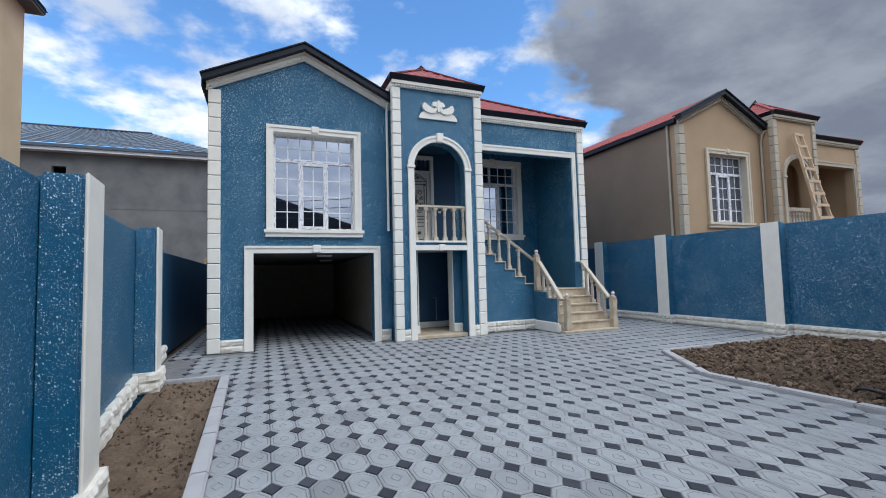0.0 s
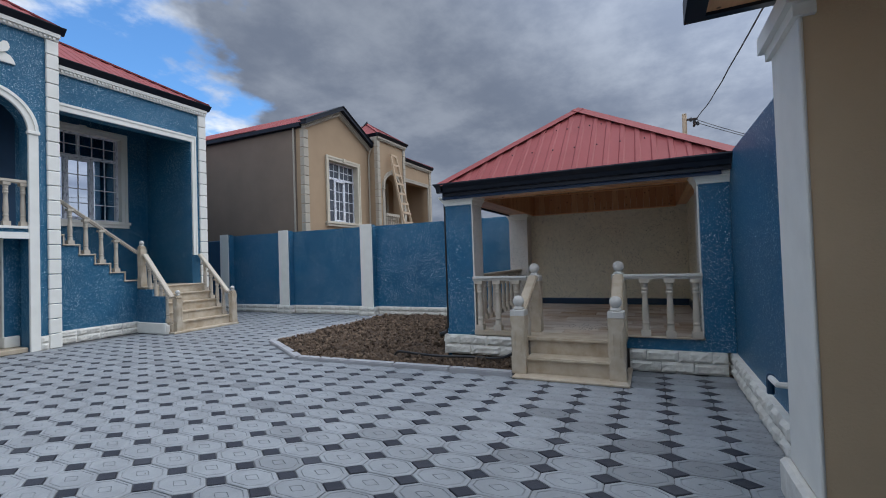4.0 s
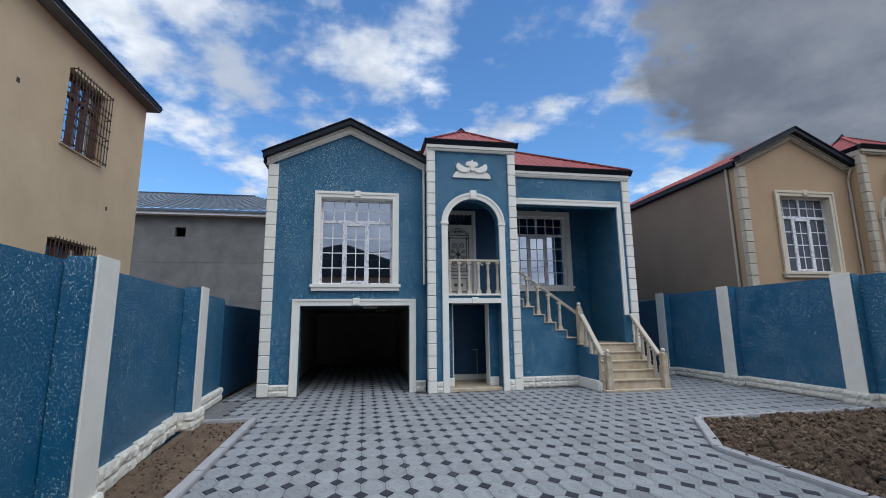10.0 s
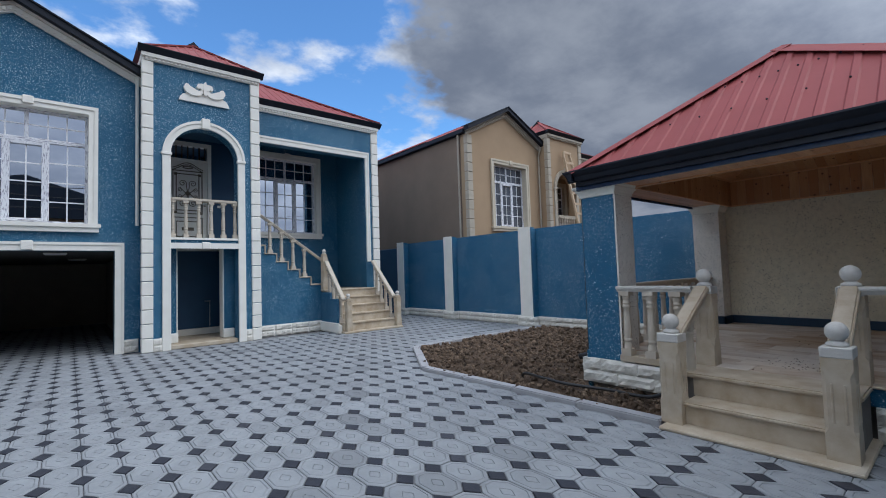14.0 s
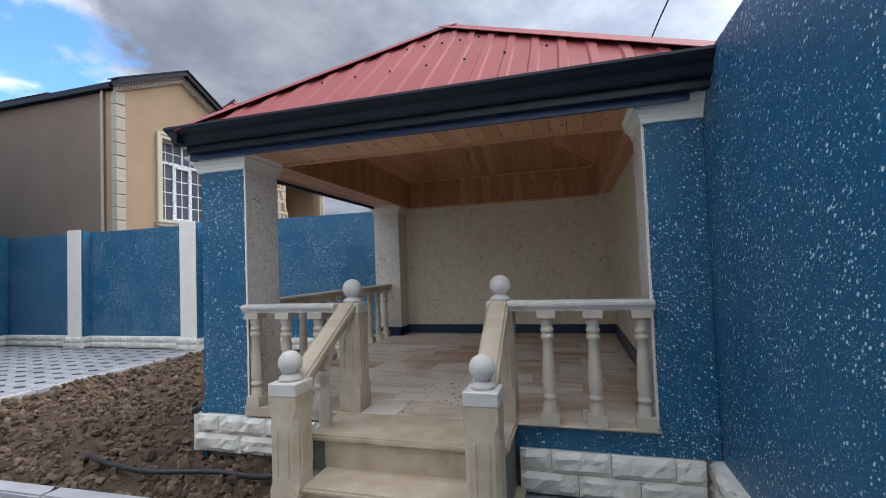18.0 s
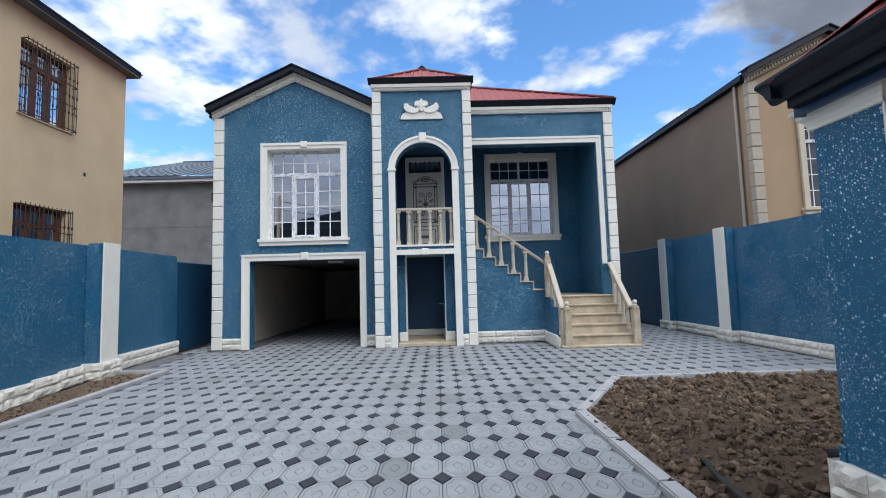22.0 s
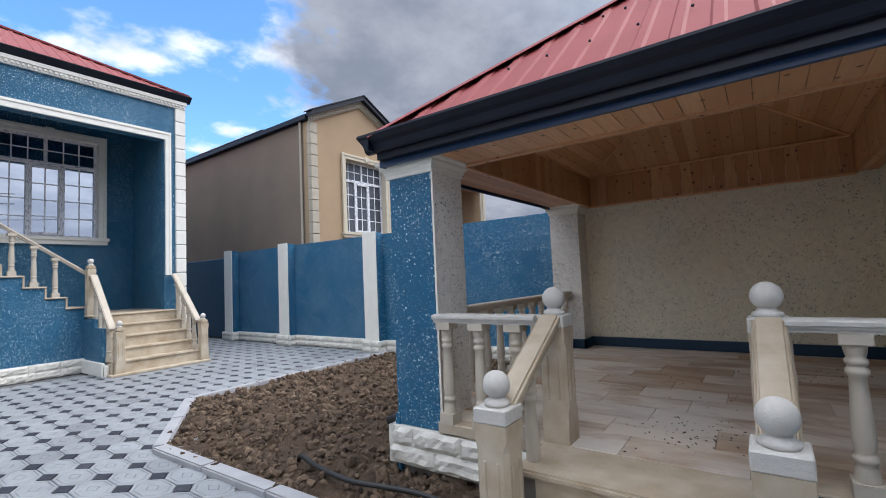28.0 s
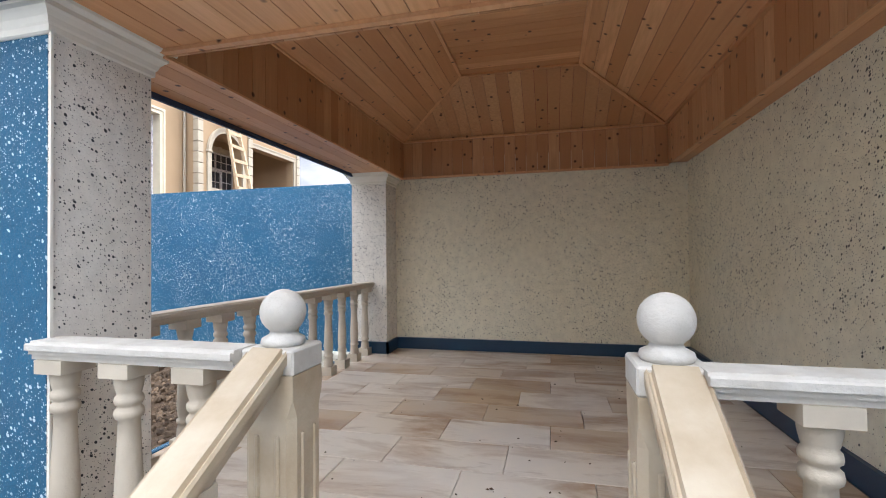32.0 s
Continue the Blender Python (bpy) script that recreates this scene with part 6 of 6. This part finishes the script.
for y in (-10.83, -11.11, -11.39):
    baluster(fr2, Vector((7.62, y, FZ)) - o, 0.715, 1.0)
newel(fr2, Vector((7.68, -10.53, FZ)) - o, 0.17, 0.775, BALL)
newel(fr2, Vector((6.97, -10.53, 0.03)) - o, 0.18, 0.785, BALL)
part("stair_rail", rail_mesh(Vector((7.02, -10.53, 0.785)) - o, Vector((7.62, -10.53, 1.175)) - o, 0.14, 0.085), STONE, fr2)
baluster(fr2, Vector((7.30, -10.53, 0.225)) - o, 0.715, 0.95)
sr = thing("balustrade", (9.55, -8.30, FZ), "cream stone side balustrade between the pavilion column and the back pier", "balustrade", "pavilion railings")
part("rail", rail_mesh((-1.46, 0, 0.745), (1.46, 0, 0.745), 0.14, 0.06), BALUSTER_MAT, sr)
for i in range(11):
    baluster(sr, (-1.34 + i * 0.268, 0, 0), 0.715, 0.95)

# hose on the soil
hp = [(7.24, -7.38, 0.05), (7.19, -7.48, 0.13), (7.10, -7.80, 0.14), (7.07, -8.15, 0.135), (7.12, -8.38, 0.13), (7.17, -8.65, 0.13), (7.16, -8.95, 0.13), (7.12, -9.14, 0.17), (7.10, -9.27, 0.25), (7.14, -9.30, 0.34), (7.24, -9.31, 0.36)]
fine = []
for i in range(len(hp) - 1):
    p0, p1, p2, p3 = (Vector(hp[max(0, min(len(hp) - 1, k))]) for k in (i - 1, i, i + 1, i + 2))
    for s in range(5):
        t = s / 5
        fine.append(0.5 * ((2 * p1) + (p2 - p0) * t + (2 * p0 - 5 * p1 + 4 * p2 - p3) * t * t + (3 * p1 - p0 - 3 * p2 + p3) * t ** 3))
tagged(new("hose", link_mesh("hose", tube(fine, 0.018, 8), BLACK, True)), "black rubber hose lying on the soil by the steps", "hose")

# wall tap on the street wall
tap = thing("wall_pipe", (5.35, -11.745, 0.5), "white plastic pipe stub with an elbow low on the street wall", "pipe")
part("pipe", tube([(-0.05, -0.02, 0.02), (-0.05, 0.05, 0.02), (0.14, 0.055, 0.02)], 0.022), WHITE, tap)
part("elbow", tube([(0.14, 0.055, 0.035), (0.16, 0.055, 0.0), (0.16, 0.055, -0.10)], 0.026), BLUE_SKIRT, tap)

# grit swept together on the pavilion floor, leaves and bits on the paving
def grit(name, label, spots, r0, r1, mat, seed):
    rnd = random.Random(seed)
    bm = bmesh.new()
    for x0, x1, y0, y1, z, n in spots:
        for _ in range(n):
            x, y, r = rnd.gauss((x0 + x1) / 2, (x1 - x0) / 4), rnd.gauss((y0 + y1) / 2, (y1 - y0) / 4), rnd.uniform(r0, r1)
            a = rnd.uniform(0, 3.1)
            c = [bm.verts.new((x + r * k * math.cos(a + q), y + r * k * math.sin(a + q), z)) for q, k in ((0, 1), (1.9, 0.6), (3.3, 0.9), (4.8, 0.5))]
            t = bm.verts.new((x, y, z + r * 0.6))
            bm.faces.new(c[::-1])
            for i in range(4):
                bm.faces.new((c[i], c[(i + 1) % 4], t))
    return tagged(new(name, link_mesh(name, bm, mat)), label, "grit", kind="stuff")


grit("grit", "dark crumbs of mortar and earth on the pavilion floor", [(7.75, 8.5, -10.45, -9.75, FZ + 0.002, 90), (9.6, 11.2, -11.3, -10.6, FZ + 0.002, 40), (8.0, 10.5, -10.6, -9.0, FZ + 0.002, 30)], 0.004, 0.013, SOIL, 21)
grit("grit", "pale grit and earth crumbs strewn on the paving by the bed", [(5.9, 6.9, -9.3, -6.0, 0.001, 120), (3.5, 6.5, -9.0, -6.0, 0.001, 90), (0.75, 1.4, -9.0, -3.5, 0.001, 120), (1.2, 3.4, -0.9, 1.0, 0.001, 30)], 0.003, 0.010, FINE_DUST, 22)

# ---- gate pier and its canopy beside the street wall ----
gate = thing("gate_porch", (4.5, -11.6, 0), "beige rendered gate pier under a small tiled canopy", "gate", kind="structure")


def gt(name, bm, mat, label=""):
    bmesh.ops.translate(bm, verts=bm.verts, vec=Vector((-4.5, 11.6, 0)))
    return part(name, bm, mat, gate, label)


gt("pier", boxes((4.22, 4.74, -13.4, -11.65, 0, 2.88)), BEIGE)
gt("pier_face", soft_box(4.212, 4.748, -11.65, -11.63, 0.22, 2.70, 0.006), WHITE)
gt("capital", boxes((4.19, 4.78, -11.70, -11.605, 2.62, 2.68), (4.16, 4.82, -11.70, -11.575, 2.68, 2.78)), WHITE)
gt("soffit", boxes((0.2, 4.5, -13.4, -11.25, 2.88, 2.91)), WOOD_X, "pine soffit")
gt("gutter", boxes((0.1, 4.56, -11.27, -11.16, 2.86, 2.99), (4.50, 4.56, -13.4, -11.27, 2.86, 2.99)), GUTTER)
gt("foot", soft_box(4.18, 4.80, -11.65, -11.58, 0.0, 0.22, 0.02), ROCK)
gt("far_pier", boxes((-0.35, 0.05, -13.4, -12.6, 0, 2.90)), BEIGE)
built("gate_leaf", boxes((0.05, 4.22, -13.35, -13.25, 0.02, 2.6)), BLUE_PLAIN, "closed plain gate leaf", "gate")

# ---- tan neighbour, beyond the right wall ----
NB = (12.5, -0.95, 0.36)
nb = house_shell("house", NB, "tan rendered house with stone quoins and red metal roof", TAN, TAN_SHADED, TANSTONE, TANSTONE, False)
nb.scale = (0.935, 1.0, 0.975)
part("base", boxes((0.0, 9.73, 0.0, 11.0, -0.42, 0.0)), TAN_SHADED, nb)
part("side_downpipe", tube([(-0.06, 0.34, 5.7), (-0.06, 0.34, 0.0)], 0.035), TANSTONE, nb)
part("balcony_rail", boxes((4.42, 5.73, -0.36, -0.28, 3.05, 3.13)), TANSTONE, nb)
for i in range(8):
    part("balcony_baluster", BALUSTER[min(BALUSTER)], None, nb).location = (4.5 + i * 0.165, -0.32, 2.35)
part("balcony_back", boxes((4.15, 6.3, 1.5, 1.6, 2.33, 5.0)), TAN, nb)
lad = thing("ladder", (17.10, -2.75, 0.0), "long homemade wooden ladder leaning against the tan house", "ladder")
foot, top = Vector((0, 0, 0)), Vector((0.06, 1.27, 5.78))
s = Vector((1, 0, 0))
for k in (-1, 1):
    part("rail", beam_mesh(foot + s * k * 0.42, top + s * k * 0.19, 0.055, 0.09, 0.004), PALE_WOOD, lad)
for i in range(15):
    f = (i + 0.5) / 14.6
    c, w_ = foot.lerp(top, f) + Vector((0, -0.05, 0.0)), 0.45 - 0.22 * f
    o = part("rung", beam_mesh(c - s * w_ + Vector((0, 0, 0.02 * (i % 3 - 1))), c + s * w_, 0.03, 0.085, 0.003), PALE_WOOD, lad)

# ---- beige building beyond the left wall ----
lb = thing("house", (-4.34, 3.05, 0.1), "tall beige rendered building with barred windows and a dark eaves line", "house")


def lp(name, bm, mat, label="", to=None):
    bmesh.ops.translate(bm, verts=bm.verts, vec=Vector((4.05, -3.0, 0)))
    return part(name, bm, mat, to or lb, label)


bm = bmesh.new()
pierced(bm, "y", -6.6, 3.0, -0.1, 8.15, -4.35, -4.05, [(-0.53, 0.97, 5.60, 7.43), (-0.53, 0.97, 1.70, 3.47)])
lp("wall", weld(bm), BEIGE)
lp("wall", boxes((-12.0, -4.36, 2.7, 3.0, -0.1, 8.15)), BEIGE)
for r in ((-12.0, -4.36, -6.6, -6.3), (-12.0, -11.7, -6.3, 2.7)):
    lp("wall", boxes((*r, -0.1, 8.15)), BEIGE)
lp("dark_backing", boxes((-5.2, -5.1, -2.0, 2.0, 1.0, 8.0)), ROOM_DARK)
lp("soffit", boxes((-12.2, -3.74, -6.8, 3.2, 8.15, 8.2)), GREY_WALL)
lp("gutter", boxes((-3.86, -3.72, -6.8, 3.22, 8.2, 8.36), (-12.2, -3.86, 3.08, 3.22, 8.2, 8.36)), GUTTER)
lp("roof", prism_mesh([(-12.2, 8.3), (-3.7, 8.3), (-8.0, 9.6)], "y", -6.7, 3.3), TILE_ROOF)
for z0, z1 in ((5.60, 7.43), (1.70, 3.47)):
    wn_ = new("window")
    wn_.parent = lb
    tagged(wn_, "brown-framed window behind a rusty iron grille")
    lp("pane", boxes((-4.27, -4.255, -0.53, 0.97, z0, z1)), GLASS, "", wn_)
    lp("window_frame", boxes((-4.27, -4.20, -0.53, -0.41, z0, z1), (-4.27, -4.20, 0.85, 0.97, z0, z1), (-4.27, -4.20, -0.41, 0.85, z1 - 0.1, z1), (-4.27, -4.20, -0.41, 0.85, z0, z0 + 0.1)), BROWN_FRAME, "red-brown wooden frame", wn_)
    for y0_, y1_ in ((-0.03, 0.09), (0.38, 0.50)):
        lp("mullion", boxes((-4.27, -4.205, y0_, y1_, z0 + 0.1, z1 - 0.1)), BROWN_FRAME, "red-brown wooden mullion", wn_)
    lp("transom", boxes((-4.268, -4.203, -0.41, 0.85, z0 + 1.28, z0 + 1.36)), BROWN_FRAME, "", wn_)
    lp("sill", boxes((-4.10, -4.02, -0.58, 1.02, z0 - 0.03, z0)), BEIGE, "", wn_)
    for i in range(13):
        y = -0.51 + i * 0.122
        lp("grille_bar", tube([(-3.90, y, z0 - 0.05), (-3.90, y, z1 + 0.03)], 0.010, 6), IRON, "", wn_)
        for f in (0.25, 0.5, 0.75):
            lp("knot", boxes((-3.916, -3.884, y - 0.016, y + 0.016, z0 + (z1 - z0) * f - 0.03, z0 + (z1 - z0) * f + 0.03)), IRON, "", wn_)
    for z in (z0 + 0.02, z0 + 0.36 * (z1 - z0), z0 + 0.66 * (z1 - z0), z1 - 0.03):
        lp("grille_rail", boxes((-3.912, -3.888, -0.53, 0.97, z - 0.009, z + 0.009)), IRON, "", wn_)
        for y in (-0.53, 0.97):
            lp("grille_stay", boxes((-4.05, -3.888, y - 0.009, y + 0.009, z - 0.009, z + 0.009)), IRON, "", wn_)
    for y in (-0.53, 0.97):
        lp("grille_bar", tube([(-3.97, y, z0), (-3.97, y, z1)], 0.008, 6), IRON, "", wn_)
lp("wall_rod", tube([(-4.02, -2.98, 2.95), (-4.02, -2.98, 4.16)], 0.015, 6), IRON)
rnd = random.Random(3)
for y, z in ((-2.9, 7.1), (-4.6, 5.0), (1.5, 4.6), (-1.9, 6.3)):
    lp("plaster_hole", soft_box(-4.06, -4.045, y - 0.06, y + 0.03, z - 0.05, z + 0.06, 0.02), IRON)

# ---- grey house behind ----
gh = thing("house", (-7.8, 17.5, 0), "unfinished grey cement house with a blue-grey metal tile roof", "house")


def hp_(name, bm, mat, label="", to=None):
    bmesh.ops.translate(bm, verts=bm.verts, vec=Vector((7.8, -17.5, 0)))
    return part(name, bm, mat, to or gh, label)


bm = bmesh.new()
pierced(bm, "x", -17.0, -1.5, 0.0, 8.3, 17.5, 17.8, [(-8.93, -8.33, 7.0, 7.58)])
hp_("wall", weld(bm), GREY_WALL)
for r in ((-1.8, -1.5), (-17.0, -16.7)):
    hp_("wall", boxes((*r, 17.8, 27, 0, 8.3)), GREY_WALL)
# black sheet behind the opening stands in for the unlit room's shade
hp_("dark_backing", boxes((-12, -6, 19.5, 19.6, 5, 8.2)), GUTTER)
hp_("fascia", boxes((-17.4, -1.1, 17.05, 17.15, 8.28, 8.62), (-17.4, -1.1, 17.15, 17.5, 8.28, 8.33)), MUNTIN)
hp_("gutter", boxes((-17.45, -1.05, 16.95, 17.07, 8.45, 8.60)), TILE_ROOF)
verts_lo = [(-17.5, 16.95, 8.62), (-1.0, 16.95, 8.62)]
hipL, hipR = Vector((-13.0, 21.5, 10.75)), Vector((-5.4, 21.5, 10.75))
bm = bmesh.new()
rows_n, cols_n = 13, 60
for r in range(rows_n):
    f0, f1 = r / rows_n, (r + 1) / rows_n
    a0, b0 = Vector(verts_lo[0]).lerp(hipL, f0), Vector(verts_lo[1]).lerp(hipR, f0)
    a1, b1 = Vector(verts_lo[0]).lerp(hipL, f1), Vector(verts_lo[1]).lerp(hipR, f1)
    prev = None
    for c in range(cols_n + 1):
        q = c / cols_n
        wv = 0.025 * (1 + math.cos(c * math.pi))
        p0 = bm.verts.new(a0.lerp(b0, q) + Vector((0, 0, wv + 0.035)))
        p1 = bm.verts.new(a1.lerp(b1, q) + Vector((0, 0, wv)))
        pf = bm.verts.new(a0.lerp(b0, q) + Vector((0, 0, wv - 0.01)))
        if prev:
            bm.faces.new((prev[0], p0, p1, prev[1]))
            bm.faces.new((prev[2], pf, p0, prev[0]))
        prev = (p0, p1, pf)
hp_("roof_tiles", bm, TILE_ROOF)
bm = bmesh.new()
for tri in (((-17.5, 16.95, 8.62), tuple(hipL), (-17.5, 27.4, 8.62)), ((-1.0, 16.95, 8.62), (-1.0, 27.4, 8.62), tuple(hipR))):
    bm.faces.new([bm.verts.new(p) for p in tri])
hp_("roof_end", bm, TILE_ROOF)
part("ridge_cap", beam_mesh(hipL - Vector((-7.8, 17.5, -0.06)), hipR - Vector((-7.8, 17.5, -0.06)), 0.2, 0.08, 0.02), TILE_ROOF, gh)
for z in (2.6, 5.45):
    hp_("pour_line", boxes((-17.0, -1.5, 17.488, 17.5, z, z + 0.05)), GREY_WALL)

# ---- utility pole and wires ----
pole = thing("utility_pole", (19.1, -12.15, 0), "weathered wooden utility pole with insulators and wires", "pole")
part("mast", lathe([(0.10, 0), (0.075, 6.25), (0.0, 6.26)], 10), PALE_WOOD, pole)
part("bracket", boxes((-0.05, 0.4, -0.35, -0.28, 5.85, 5.92), (-0.04, 0.04, -0.4, 0.05, 6.0, 6.06)), IRON, pole)
for i in range(3):
    part("insulator", lathe([(0.02, 0), (0.05, 0.02), (0.05, 0.1), (0.03, 0.14)], 8), BLACK, pole).location = (0.0, -0.2 - 0.1 * i, 5.95 - 0.08 * i)


def wire(a, b, sag, r):
    a, b = Vector(a), Vector(b)
    pts = [a.lerp(b, i / 16) - Vector((0, 0, sag * 4 * (i / 16) * (1 - i / 16))) for i in range(17)]
    return tube([p - pole.location for p in pts], r, 6)


rnd = random.Random(12)
kinked = [Vector((19.1 - k, -12.5, 6.0 - 0.15 * k + 0.0039 * k * k + rnd.uniform(-0.03, 0.03))) for k in range(0, 27)]
part("wire", tube([p - pole.location for p in kinked], 0.014, 6), BLACK, pole)
part("wire", wire((19.1, -12.5, 6.0), (34.0, -24.0, 6.3), 0.5, 0.012), BLACK, pole)
part("wire", wire((19.1, -12.5, 5.9), (30.0, -24.0, 5.2), 0.5, 0.012), BLACK, pole)

street_pole = thing("utility_pole", (-6.3, -22.0, 0), "leaning wooden street pole with wires, across the street", "pole")
part("mast", tube([(-0.25, 0, 0), (0, 0, 8.3)], 0.13, 8), PALE_WOOD, street_pole)
for z in (7.9, 7.3):
    part("wire", tube([(0, 0, z), (4.1, 0, z - 0.75), (9.0, 0, z - 0.9), (18.0, 0.5, z - 0.2)], 0.025, 6), BLACK, street_pole)

# ---- house across the street, seen only in the window panes ----
far = thing("house", (3.5, -24.0, 0), "plain dark house across the street", "house")
part("wall", boxes((-11.5, 4.2, -6.0, 0.0, 0, 5.4)), TAN_SHADED, far)
part("roof", prism_mesh([(-12.5, 6.0), (-12.5, 5.4), (4.6, 5.4), (-2.7, 7.9)], "y", -6.4, 0.4), GUTTER, far)

# ---- single pavers where the walk passes nearest ----
for spots, me, nm in NEAR_PIECES:
    for x, y, z in spots:
        o = part(nm, me, None, paving)
        o.location = (x, y, z)
